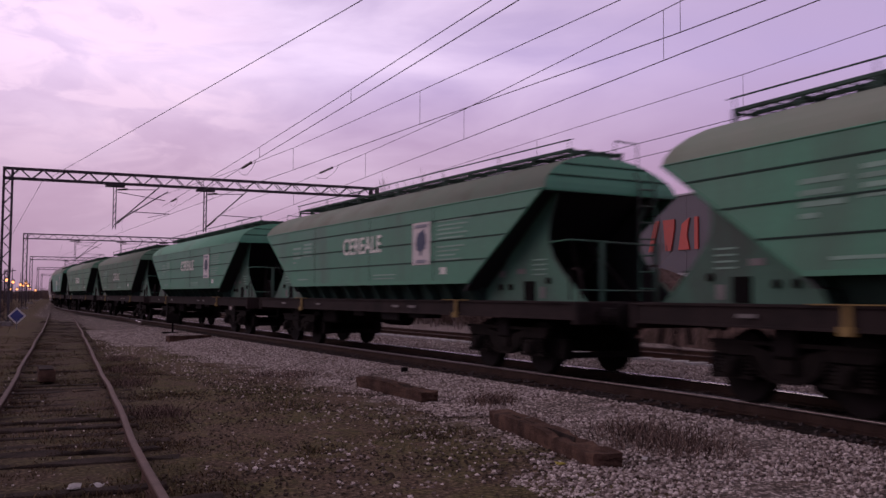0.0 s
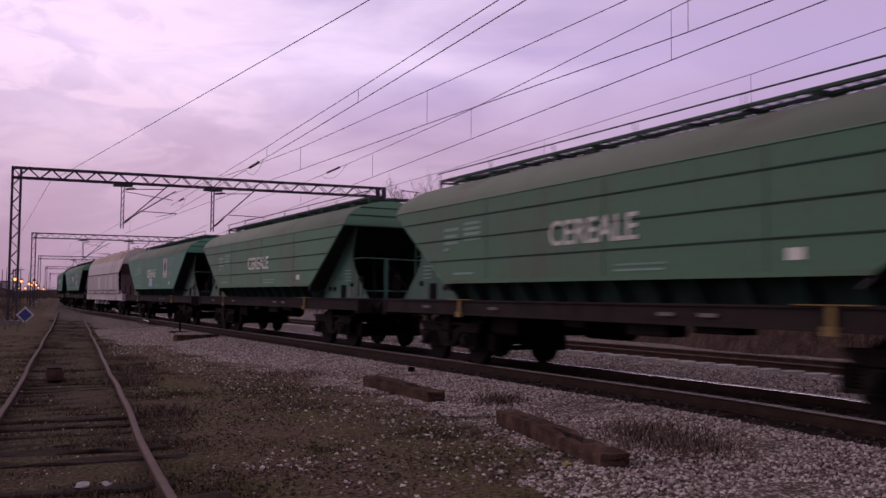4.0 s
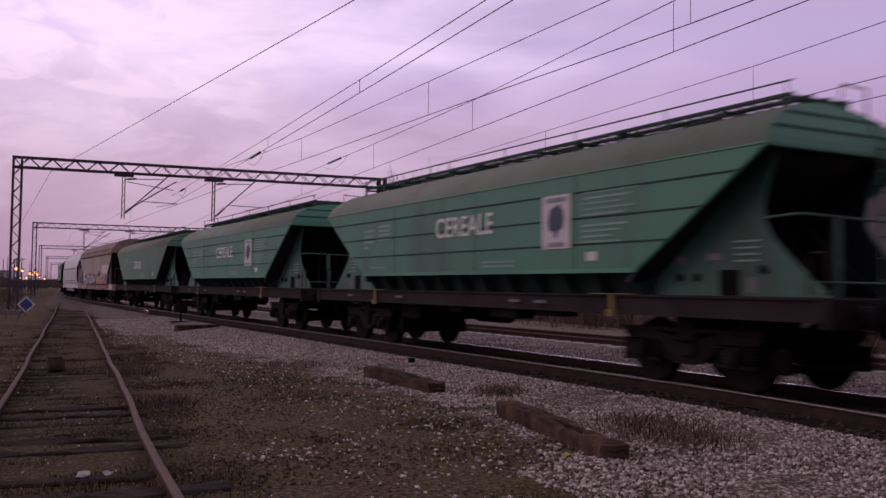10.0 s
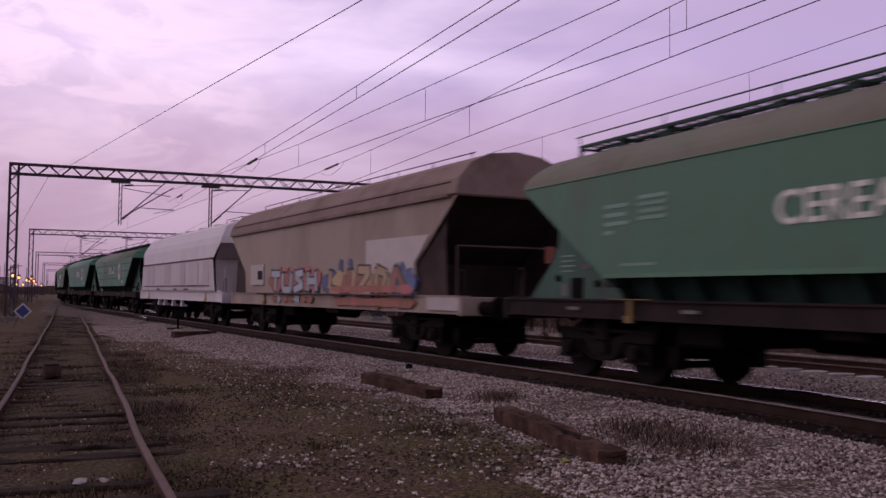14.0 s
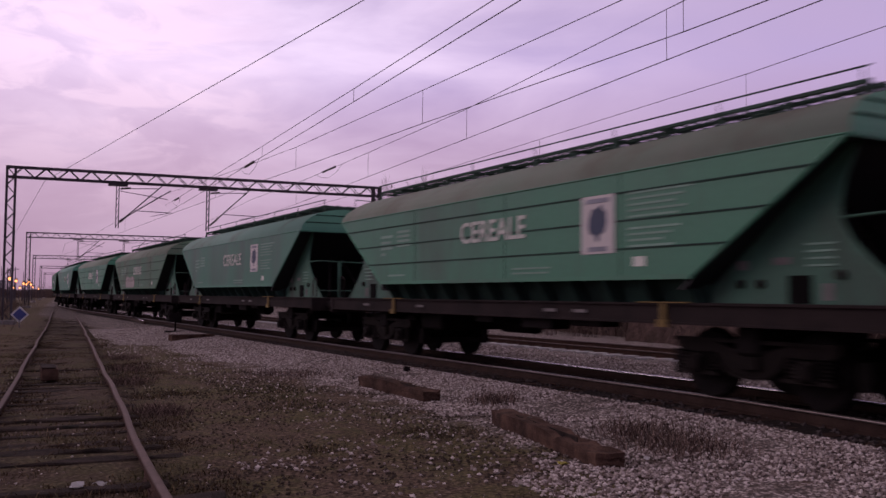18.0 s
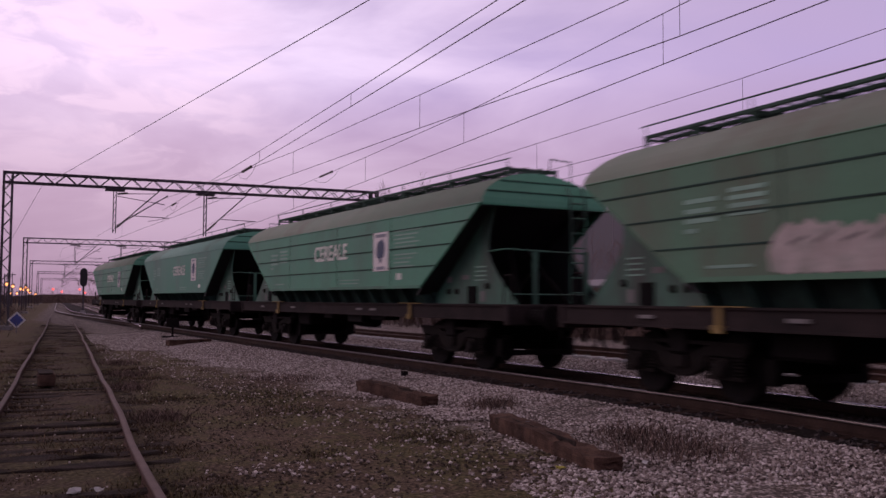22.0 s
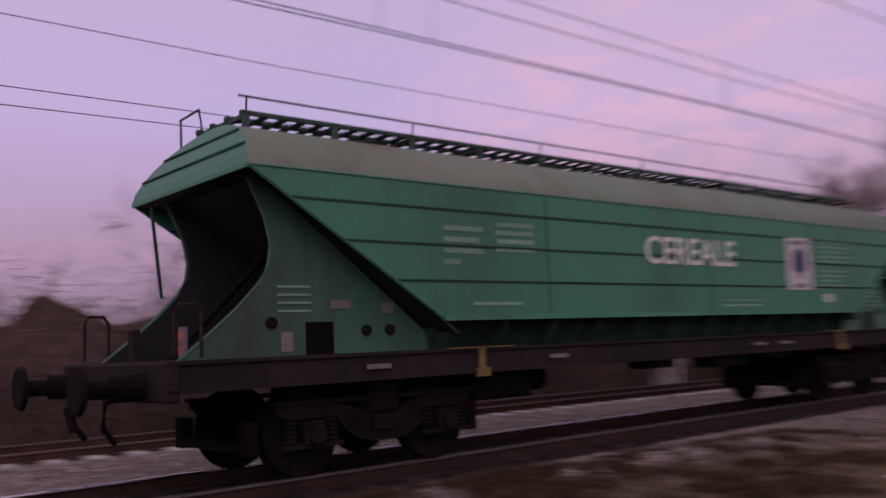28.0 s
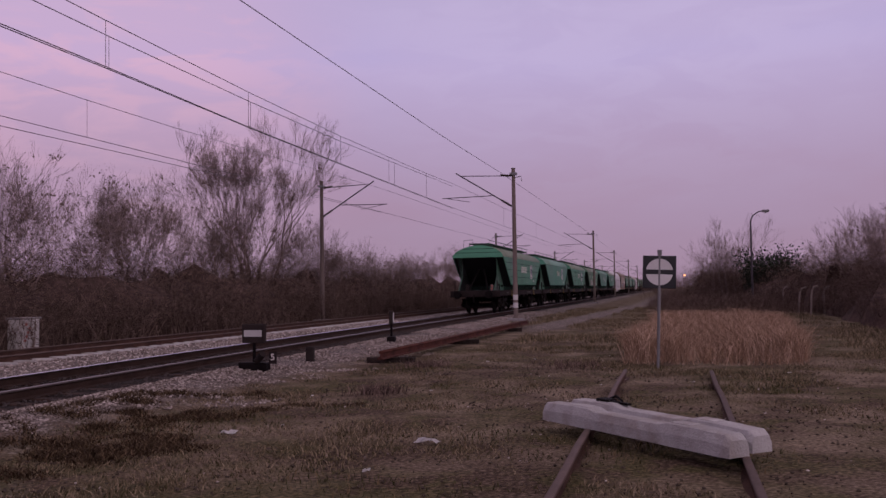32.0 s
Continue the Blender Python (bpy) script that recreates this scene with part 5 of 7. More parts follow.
def cantilever(g, x, y, low, high, reach, s, mat=None):
    """A swivelling bracket: a sloped tube and a top stay with insulators, and a registration arm."""
    mat = mat or MASTDARK
    tip = (x + s * reach, y, high + 0.15)
    arm = part("bracket_tube", bar([(x, y, low), tip], 0.035, 6), mat, g)
    part("top_stay", bar([(x, y, high - 0.1), (x + s * reach * 0.93, y, high)], 0.022, 5), mat, g)
    for a, b in (((x + s * 0.05, y, low + 0.03), (x + s * 0.5, y, low + 0.03 + 0.45 * (high + 0.15 - low) / reach)), ((x + s * 0.05, y, high - 0.1), (x + s * 0.55, y, high - 0.04))):
        bm = bmesh.new()
        a, b = Vector(a), Vector(b)
        tube(bm, [a.lerp(b, i / 12) for i in range(13)], [0.035 if i % 2 else 0.075 for i in range(13)], 8)
        part("insulator", bm, CERAMIC, arm)
    arm_z = low + 0.35 * (high - low)
    part("registration_tube", bar([(x + s * reach * 0.35, y, arm_z), (x + s * reach * 1.25, y, arm_z - 0.05)], 0.022, 5), mat, g)
    part("registration_arm", bar([(x + s * reach * 1.2, y, arm_z - 0.05), (x + s * reach * 0.75, y, arm_z - 0.28)], 0.014, 5), mat, g)


lattice_gantry(52, -2.55, 17.5, 8.05, (2.7, 7.5))
lattice_gantry(108, -3.4, 15.5, 8.05, (1.6, 6.4, 11.0))
lattice_gantry(172, -4.4, 15.5, 8.0, (1.0, 6.4, 11.0))
lattice_gantry(240, -4.6, 15.5, 8.0, (1.0, 6.0))
lattice_gantry(320, -5.0, 15.5, 8.0, (1.0, 6.0))


def mast(name, x, y, height, reach, s, label, top=0.09):
    m = thing(name, label, "mast", "overhead line masts")
    part("pole", bar([(x, y, -0.25), (x, y, height)], [0.125, top], 10), MASTBROWN, m)
    part("footing", boxed((x - 0.4, y - 0.4, -0.35), (x + 0.4, y + 0.4, 0.02), 0.04), OLDCONCRETE, m)
    part("cap", bar([(x, y, height), (x, y, height + 0.04)], top + 0.02, 10), MASTBROWN, m)
    cantilever(m, x + s * 0.1, y, height - 1.9, height - 0.25, reach, s, MASTDARK)
    part("clamp", boxed((x - 0.17, y - 0.15, height - 0.32), (x + 0.17, y + 0.15, height - 0.2)), GALV, m)
    part("feeder_arm", bar([(x, y, height - 0.45), (x - s * 0.4, y, height - 0.40), (x - s * 0.42, y, height - 0.65)], 0.025, 5), GALV, m)
    return m


def label_for(k):
    return "weathered concrete mast with a bracket over the running track" if k else "weathered mast with white paint marks at its foot"


first = mast("mast", 7.7, -45.8, 7.6, 2.9, 1, label_for(0))
for z in (0.55, 0.95):
    part("paint_band", bar([(7.7, -45.8, z), (7.7, -45.8, z + 0.26)], 0.127, 10), WHITESIGN, first, "white painted band")
for x, y in ((7.9, -95.3), (9.0, -147.0), (9.2, -198.0), (9.3, -249.0), (9.4, -300.0), (9.5, -351.0)):
    mast("mast", x, y, 7.4, 2.9, 1, label_for(1))
for k in range(6):
    mast("mast", 18.4, -46.5 - 50 * k, 7.5, 2.9, -1, "weathered mast with a bracket over the far track")
# a taller anchor mast by the train, with its counterweights
am = thing("anchor_mast", "tall brown-grey anchor mast with a thicker lower half", "mast")
AX, AY = 6.55, 4.10
part("lower_pole", bar([(AX, AY, -0.25), (AX, AY, 2.62), (AX, AY, 2.72)], [0.185, 0.155, 0.125], 12), MASTPAINT, am)
part("upper_pole", bar([(AX, AY, 2.7), (AX, AY, 8.3)], [0.12, 0.10], 12), MASTPAINT, am)
part("band", bar([(AX, AY, 4.45), (AX, AY, 4.56)], 0.135, 12), MASTDARK, am)
part("footing", boxed((AX - 0.45, AY - 0.45, -0.35), (AX + 0.45, AY + 0.45, 0.02), 0.04), OLDCONCRETE, am)
part("anchor_arm", bar([(AX, AY, 7.1), (AX - 0.25, AY + 0.24, 7.05)], 0.03, 6), MASTDARK, am)
cantilever(am, AX + 0.1, AY - 0.05, 5.9, 7.4, 2.4, 1, GALV)
cw = thing("counterweight", "rusty stacked counterweight hanging beside the anchor mast", "counterweight")
for i in range(14):
    part("weight_disc", bar([(AX - 0.25, AY + 0.24, 0.42 + i * 0.135), (AX - 0.25, AY + 0.24, 0.549 + i * 0.135)], 0.118, 12), RUSTWEIGHT, cw)
part("hanger_rod", bar([(AX - 0.25, AY + 0.24, 0.3), (AX - 0.25, AY + 0.24, 7.9)], 0.014, 5), MASTDARK, cw)
part("pulley", bar([(AX - 0.29, AY + 0.24, 6.02), (AX - 0.21, AY + 0.24, 6.02)], 0.17, 14), MASTDARK, cw)
part("guide_rod", bar([(AX - 0.15, AY + 0.30, 0.2), (AX - 0.15, AY + 0.30, 7.0)], 0.012, 5), MASTDARK, cw)


def wire(name, pts, r=0.011, sag=0.0, label="thin dark overhead wire"):
    fine = []
    for a, b in zip(pts, pts[1:]):
        a, b = Vector(a), Vector(b)
        for i in range(8):
            k = i / 8
            fine.append(a.lerp(b, k) - Vector((0, 0, sag * 4 * k * (1 - k))))
    fine.append(Vector(pts[-1]))
    bm = bar(fine, r, 5)
    return tagged(mesh_ob(name, bm, WIRE), label, "wire", "overhead wires"), fine


def height_on(line, y):
    for a, b in zip(line, line[1:]):
        if (a.y - y) * (b.y - y) <= 0:
            k = (y - a.y) / (b.y - a.y) if b.y != a.y else 0
            return a.lerp(b, k)
    return line[0]


def catenary(carrier, contact, sag, marks):
    """A carrier wire and a contact wire joined by droppers."""
    _, a = wire("carrier_wire", carrier, 0.009, sag)
    _, b = wire("contact_wire", contact, 0.0095, 0.0)
    for y in marks:
        p, q = height_on(a, y), height_on(b, y)
        tagged(mesh_ob("dropper", bar([p, q], 0.006, 4), WIRE), "short dropper between two overhead wires", "wire", "droppers")


# single feeder, siding side: gantry mast past the anchor mast to the south masts
wire("feeder_wire", [(-5, 108, 7.4), (-0.95, 52, 7.4), (5.29, 17.7, 7.4), (7.7, 3.5, 7.4), (8.2, -8, 7.4), (8.27, -17, 7.4), (8.4, -34, 7.4), (8.3, -45.8, 7.4), (8.45, -95.3, 7.3), (9.2, -147, 7.3), (9.6, -198, 7.3)], 0.0105)
# the siding's pair ends at the anchor mast
catenary([(5.2, 52, 6.40), (5.8, 28.7, 6.24), (6.01, 19.56, 6.20), (6.30, 4.34, 6.13)], [(5.25, 52, 5.95), (5.8, 28.7, 5.9), (6.01, 19.56, 5.9), (6.30, 4.34, 5.9)], 0.0, (19.56, 28.69, 39))
# two pairs overlap over the main track
FAR_MAIN = [(10.9, -95.3), (10.6, -147), (10.9, -198)]
catenary([(-0.2, 140, 6.6), (0.3, 108, 6.95), (2.6, 80, 6.5), (5.0, 52, 6.95), (6.4, 36.5, 6.52), (7.11, 29.58, 6.44), (8.0, 20.33, 6.52), (8.93, 11.52, 6.66), (9.45, 3.0, 6.85), (9.72, -6, 6.68), (9.97, -15, 6.56), (10.28, -21.4, 6.59),
          (10.45, -28.4, 6.61), (10.7, -40, 6.8), (10.8, -45.8, 6.95)] + [(x, y, 6.9) for x, y in FAR_MAIN],
         [(-0.2, 140, 5.75), (0.3, 108, 5.75), (2.6, 80, 5.75), (5.0, 52, 5.72), (6.4, 36.5, 5.7), (7.11, 29.58, 5.7), (8.0, 20.33, 5.7), (8.93, 11.52, 5.7), (9.45, 3.0, 5.7), (9.72, -6, 5.7), (9.97, -15, 5.7), (10.28, -21.4, 5.7),
          (10.45, -28.4, 5.7), (10.7, -40, 5.7), (10.8, -45.8, 5.7)] + [(x, y, 5.7) for x, y in FAR_MAIN], 0.0,
         (-60, -75, -40, -34, -28.4, -21.4, -15, -7, 11.5, 20.33, 29.58, 40, 65, 80))
catenary([(8.0, 140, 6.6), (8.8, 108, 6.95), (9.4, 80, 6.55), (9.9, 52, 6.95), (9.9, 40, 6.65), (9.89, 30.35, 6.56), (9.84, 21.79, 6.50), (9.72, 12, 6.62), (9.72, 3, 6.75), (9.85, -6, 6.42), (10.04, -15.2, 6.32), (10.32, -21.6, 6.38), (10.5, -28.1, 6.46), (10.9, -45.8, 6.85)],
         [(8.0, 140, 5.75), (8.8, 108, 5.75), (9.4, 80, 5.75), (9.9, 52, 5.72), (9.9, 40, 5.7), (9.89, 30.35, 5.7), (9.84, 21.79, 5.7), (9.72, 12, 5.7), (9.72, 3, 5.7), (9.85, -6, 5.7), (10.04, -15.2, 5.7), (10.32, -21.6, 5.7), (10.5, -28.1, 5.7), (10.9, -45.8, 5.7)], 0.0,
         (-35, -28.1, -21.6, -15.2, -8, 13, 21.79, 30.35, 41))
# over the far track
catenary([(13.5, 108, 6.9), (13.9, 80, 6.6), (14.2, 52, 6.95), (14.35, 34, 6.7), (14.42, 16.3, 6.68), (14.6, 5, 6.95), (14.9, -8, 6.78), (15.0, -18.2, 6.73), (14.97, -21.4, 6.70), (14.92, -26, 6.69), (14.9, -46.5, 6.95), (15.1, -96.5, 6.9), (15.2, -147, 6.9)],
         [(13.5, 108, 5.75), (13.9, 80, 5.75), (14.2, 52, 5.72), (14.35, 34, 5.7), (14.42, 16.3, 5.7), (14.6, 5, 5.7), (14.9, -8, 5.7), (15.0, -18.2, 5.7), (14.97, -21.4, 5.7), (14.92, -26, 5.7), (14.9, -46.5, 5.7), (15.1, -96.5, 5.7), (15.2, -147, 5.7)], 0.0,
         (16.3, 26, 36, 8, -12, -21.4, -29, -38))
wire("contact_wire", [(16.0, 52, 5.75), (15.9, 6, 5.7), (15.9, -19.3, 5.7), (15.58, -26.5, 5.7), (15.0, -46.5, 5.7)], 0.010)


def line_insulator(p, q):
    """A ribbed rod in a wire, with a jumper looped below it."""
    p, q = Vector(p), Vector(q)
    ins = thing("line_insulator", "ribbed insulator with a looped jumper in an overhead wire", "insulator", "line insulators")
    part("rod", tube(bmesh.new(), [p.lerp(q, i / 14) for i in range(15)], [0.022 if i % 2 else 0.05 for i in range(15)], 8), CERAMIC, ins)
    a, b = p.lerp(q, -0.6), p.lerp(q, 1.6)
    part("jumper", bar([a, a.lerp(b, 0.2) - Vector((0, 0, 0.22)), a.lerp(b, 0.5) - Vector((0, 0, 0.34)), a.lerp(b, 0.8) - Vector((0, 0, 0.20)), b], 0.007, 4), WIRE, ins)


line_insulator((5.77, 29.9, 5.9), (5.74, 31.2, 5.9))
line_insulator((9.89, 34.6, 6.60), (9.90, 36.4, 6.62))
line_insulator((5.33, 47.0, 6.33), (5.3, 48.4, 6.35))

# ---- trackside things ----
sg = thing("stop_sign", "square black stop board with a barred white disc on a pole", "sign", at=pose(0.30, -19.4, -0.15, 0, -2.2, 0))
part("post", bar([(0, 0, -0.1), (0, 0, 2.38)], 0.032, 10), GALV, sg)
board = part("board", boxed((-0.33, -0.02, 1.62), (0.33, 0.02, 2.28), 0.006), SIGNSHADE, sg)
bm = bmesh.new()
for s in (-1, 1):
    out = [(0.27 * math.cos(a), 1.95 + s * 0.27 * math.sin(a)) for a in [math.asin(0.048 / 0.27) + k * (math.pi - 2 * math.asin(0.048 / 0.27)) / 16 for k in range(17)]]
    prism(bm, out, 1, 0.019, 0.026)
part("disc", bm, WHITESIGN, board, "white disc halves round a black bar")
part("post_tip", boxed((-0.045, -0.03, 2.29), (0.045, 0.03, 2.40)), GALV, sg)

def concrete_sleeper(x, y, yaw, label, clip):
    sl = thing("concrete_sleeper", label, "sleeper", "concrete sleepers across the siding", at=pose(x, y, 0.0, 0, 0.0, yaw))
    bm = bmesh.new()
    rows = []
    for x, w, zt in ((-1.44, 0.12, 0.15), (-1.38, 0.135, 0.20), (-0.95, 0.135, 0.215), (-0.62, 0.135, 0.215), (-0.5, 0.12, 0.185), (0.5, 0.12, 0.185), (0.62, 0.135, 0.215), (0.95, 0.135, 0.215), (1.38, 0.135, 0.20), (1.44, 0.12, 0.15)):
        rows.append([bm.verts.new((x, y, z)) for y, z in ((-w, 0.0), (w, 0.0), (w * 0.97, zt * 0.55), (w * 0.74, zt * 0.96), (w * 0.6, zt), (-w * 0.6, zt), (-w * 0.74, zt * 0.96), (-w * 0.97, zt * 0.55))])
    for a, b in zip(rows, rows[1:]):
        for i in range(8):
            bm.faces.new((a[i], a[(i + 1) % 8], b[(i + 1) % 8], b[i]))
    bm.faces.new(rows[0][::-1]), bm.faces.new(rows[-1])
    bmesh.ops.recalc_face_normals(bm, faces=bm.faces)
    part("beam", bm, CONCRETE, sl)
    for s in (-1, 1):
        part("rail_seat", boxed((s * 0.78 - 0.13, -0.075, 0.213), (s * 0.78 + 0.13, 0.075, 0.222), 0.003), CONCRETE, sl)
    if clip:
        bm = boxed((-1.00, -0.05, 0.21), (-0.78, 0.09, 0.25), 0.01)
        box(bm, (-0.80, 0.0, 0.21), (-0.48, 0.05, 0.235))
        tube(bm, [(-0.95, 0.1, 0.23), (-0.85, 0.13, 0.27), (-0.7, 0.1, 0.23)], 0.015, 5)
        part("rail_clip", bm, BOGIE, sl, "rusty bent rail clip")


concrete_sleeper(0.40, -9.99, 132.0, "pale concrete sleeper laid across the siding rails", False)
concrete_sleeper(0.16, -10.30, 130.7, "pale concrete sleeper with a rusty clip, beside another", True)


def timber(name, x, y, z, yaw, length, label, tilt=0.0, broken=0.0):
    """A rotten log: a fine grid of faces, gouged on top, with frayed ends."""
    t = thing(name, label, "sleeper", at=pose(x, y, z, 0, tilt, yaw))
    bm = boxed((-length / 2, -0.15, 0), (length / 2, 0.15, 0.20))
    bmesh.ops.subdivide_edges(bm, edges=[e for e in bm.edges if e.calc_length() > length * 0.7], cuts=26)
    bmesh.ops.subdivide_edges(bm, edges=[e for e in bm.edges if abs(e.verts[0].co.x - e.verts[1].co.x) < 0.01], cuts=3, use_grid_fill=True)
    for v in bm.verts:
        q = v.co.copy()
        k = 0.020 * noise.noise(q * 3.0 + Vector((x, y, 0))) + 0.012 * noise.noise(Vector((q.x * 4, q.y * 30, q.z * 30)))
        v.co += Vector((k, 1.2 * k, 0.9 * k))
        if q.z > 0.15:
            v.co.z -= 0.05 * max(0.0, noise.noise(Vector((q.x * 2.2, q.y * 5.0, x))))
            if broken and q.x < -length * 0.10:
                v.co.z -= 0.06 * broken * (0.7 + 0.8 * noise.noise(q * 9.0))
        if abs(q.x) > length * 0.49:
            v.co.x += 0.05 * noise.noise(Vector((1.0, q.y * 14, q.z * 14)))
    part("beam", bm, TIMBER, t)
    part("split", boxed((-length * 0.28, 0.02, 0.15), (length * 0.36, 0.034, 0.203)), OLDWOOD, t)
    part("bolt_hole", bar([(length * 0.22, -0.05, 0.15), (length * 0.22, -0.05, 0.206)], 0.03, 8), SIGNSHADE, t)
    return t


timber("old_sleeper", 5.12, 9.05, -0.15, 83, 3.1, "split brown wooden sleeper lying loose in gravel", 0, 1.0)
timber("old_sleeper", 5.25, 14.4, -0.13, 94, 2.7, "old brown wooden sleeper lying loose in gravel", 0, 0.8)
timber("old_sleeper", 4.3, 33.0, -0.12, 20, 1.6, "dark wooden sleeper lying beside the main track")
bl = thing("timber_block", "weathered brown timber block lying between the siding rails", "block", at=pose(-0.16, 18.5, -0.10, 0, 0, 2))
part("beam", boxed((-0.15, -0.5, 0), (0.15, 0.5, 0.22), 0.02), TIMBER, bl)
part("top_board", boxed((-0.14, -0.5, 0.22), (0.11, 0.42, 0.245), 0.006), OLDWOOD, bl)
st = thing("marker_stub", "short dark stub post standing in gravel", "post", at=pose(6.48, 17.2, -0.12))
part("stub", boxed((-0.06, -0.05, 0), (0.06, 0.05, 0.2), 0.01), BOGIE, st)
dm = thing("diamond_sign", "small blue diamond board with a white border on a stake", "sign", at=pose(-1.75, 47.0, -0.15))
part("stake", bar([(0, 0, 0), (0, 0, 0.5)], 0.025, 6), GALV, dm)
for r, y, m_ in ((0.40, 0.0, WHITESIGN), (0.30, -0.012, BLUESIGN)):
    part("face", prism(bmesh.new(), [(r, 0.62), (0, 0.62 + r), (-r, 0.62), (0, 0.62 - r)], 1, y - 0.006, y + 0.006), m_, dm)

# scrap rail on blocks beside the main track
sr = thing("scrap_rail", "rusty red scrap rail resting on timber blocks", "rail")
rail([(6.25 - 0.2 * k, -19.6 - 19.5 * k, 0.16) for k in (0, 0.25, 0.5, 0.75, 1.0)], REDRUST, REDRUST, sr)
rail([(6.45 - 0.2 * k, -20.2 - 19.0 * k, 0.14) for k in (0, 0.25, 0.5, 0.75, 1.0)], REDRUST, REDRUST, sr)
for y in (-20.5, -27.5, -35.5):
    part("block", boxed((5.7, y, -0.16), (6.8, y + 0.25, -0.01), 0.01), OLDWOOD, sr)

# point lever with its lantern board
lv = thing("point_lever", "black point lever with a white-striped lantern board", "point lever", at=pose(8.1, -17.2, 0.0))
part("base", boxed((-0.3, -0.12, -0.15), (0.3, 0.12, 0.12), 0.02), BOGIE, lv)
part("stem", bar([(0, 0, 0.1), (0, 0, 0.55)], 0.035, 8), BOGIE, lv)
lantern = part("lantern", boxed((-0.24, -0.06, 0.5), (0.24, 0.06, 0.88), 0.012), FRAME, lv)
part("stripe", boxed((-0.19, 0.058, 0.63), (0.19, 0.068, 0.76)), WHITESIGN, lantern)
part("weight", bar([(-0.1, 0.1, 0.15), (-0.28, 0.2, 0.30)], 0.07, 10), FRAME, lv)
num = lettering("5", 0.13, 0.08)
bmesh.ops.rotate(num, verts=num.verts, cent=(0, 0, 0), matrix=Matrix.Rotation(math.pi, 3, "Z"))
part("numeral", move(num, (-0.42, 0.142, 0.17)), PANELWHITE, lv, "white painted numeral 5")
part("number_plate", boxed((-0.54, 0.12, 0.10), (-0.38, 0.135, 0.34)), FRAME, lv)
lv2 = thing("point_lever", "dark point lever with a pale lantern board seen edge-on", "point lever", at=pose(8.3, -26.9, 0.0, 0, 0, -76))
part("base", boxed((-0.3, -0.12, -0.15), (0.3, 0.12, 0.12), 0.02), BOGIE, lv2)
part("stem", bar([(0, 0, 0.1), (0, 0, 0.55)], 0.035, 8), BOGIE, lv2)
part("lantern", boxed((-0.24, -0.06, 0.5), (0.24, 0.06, 0.88), 0.012), FRAME, lv2)
part("stripe", boxed((-0.21, -0.068, 0.55), (0.21, -0.058, 0.84)), WHITESIGN, lv2)
for y in (-19.7,):
    pm = thing("marker_post", "short dark concrete marker post by the rails", "post", at=pose(7.95 if y > -25 else 7.9, y, -0.08))
    part("post", boxed((-0.09, -0.07, -0.1), (0.09, 0.07, 0.35 if y > -25 else 0.75), 0.02), FRAME, pm)

# relay cabinet beyond the far track
rc = thing("relay_cabinet", "off-white relay cabinet with red spray marks", "cabinet", at=pose(18.7, -23.6, -0.15))
part("body", boxed((-0.26, -0.37, 0.05), (0.26, 0.37, 0.98), 0.015), BOXWHITE, rc)
part("roof", boxed((-0.31, -0.42, 0.98), (0.31, 0.42, 1.03), 0.015), OLDCONCRETE, rc)
part("plinth", boxed((-0.28, -0.39, -0.1), (0.28, 0.39, 0.05)), OLDCONCRETE, rc)
door = part("door", boxed((-0.272, -0.33, 0.12), (-0.258, 0.33, 0.93), 0.004), BOXWHITE, rc)
part("lock", boxed((-0.285, -0.06, 0.5), (-0.27, 0.0, 0.6)), BOGIE, door)
for k in range(5):
    part("spray_mark", prism(bmesh.new(), [(0.26 - 0.06 * k % 0.2 + 0.06 * math.cos(a) , 0.35 + 0.12 * k + 0.05 * math.sin(a)) for a in [i * math.pi / 3 for i in range(6)]], 0, -0.277, -0.273), SPRAYRED, door)

# signals and cabinet in the throat of the yard
for x, y, h in ((7.4, 62.0, 3.7), (2.2, 92.0, 3.5)):
    sgn = thing("colour_light_signal", "grey signal post with a tall black oval light head", "signal", at=pose(x, y, -0.1))
    part("post", bar([(0, 0, 0), (0, 0, h)], 0.08, 8), MASTDARK, sgn)
    head = part("head", prism(bmesh.new(), [(0.32 * math.cos(a), h + 0.1 + (0.55 if math.sin(a) > 0 else -0.55) + 0.32 * math.sin(a)) for a in [(i + 0.5) * math.pi / 8 for i in range(16)]], 1, -0.1, 0.1), SIGNSHADE, sgn)
    for k in range(4):
        part("hood", bar([(0, -0.1, h - 0.5 + 0.38 * k), (0, -0.28, h - 0.5 + 0.38 * k)], 0.1, 8), SIGNSHADE, head)
    part("base", boxed((-0.2, -0.2, -0.1), (0.2, 0.2, 0.5), 0.02), OLDCONCRETE, sgn)
ob_ = thing("orange_cabinet", "faded orange cabinet on a post in the yard", "cabinet", at=pose(6.8, 60.0, -0.1))
part("body", boxed((-0.3, -0.2, 0.9), (0.3, 0.2, 1.75), 0.02), ORANGE, ob_)
part("leg", boxed((-0.18, -0.15, 0), (0.18, 0.15, 0.9), 0.02), ORANGE, ob_)
pl2 = thing("point_lever", "dark point lever with a square lantern board", "point lever", at=pose(4.3, 38.0, -0.08))
part("stem", bar([(0, 0, 0), (0, 0, 0.5)], 0.04, 8), BOGIE, pl2)
part("lantern", boxed((-0.25, -0.05, 0.45), (0.25, 0.05, 0.82), 0.012), BOGIE, pl2)
part("base", boxed((-0.4, -0.15, -0.05), (0.4, 0.15, 0.1), 0.02), BOGIE, pl2)

# ---- buildings ----
# long dark hall east of the line, with red letter shapes and a pale plinth
hall = thing("industrial_hall", "long dark grey clad hall with red sign shapes", "hall")
HX = 40.0
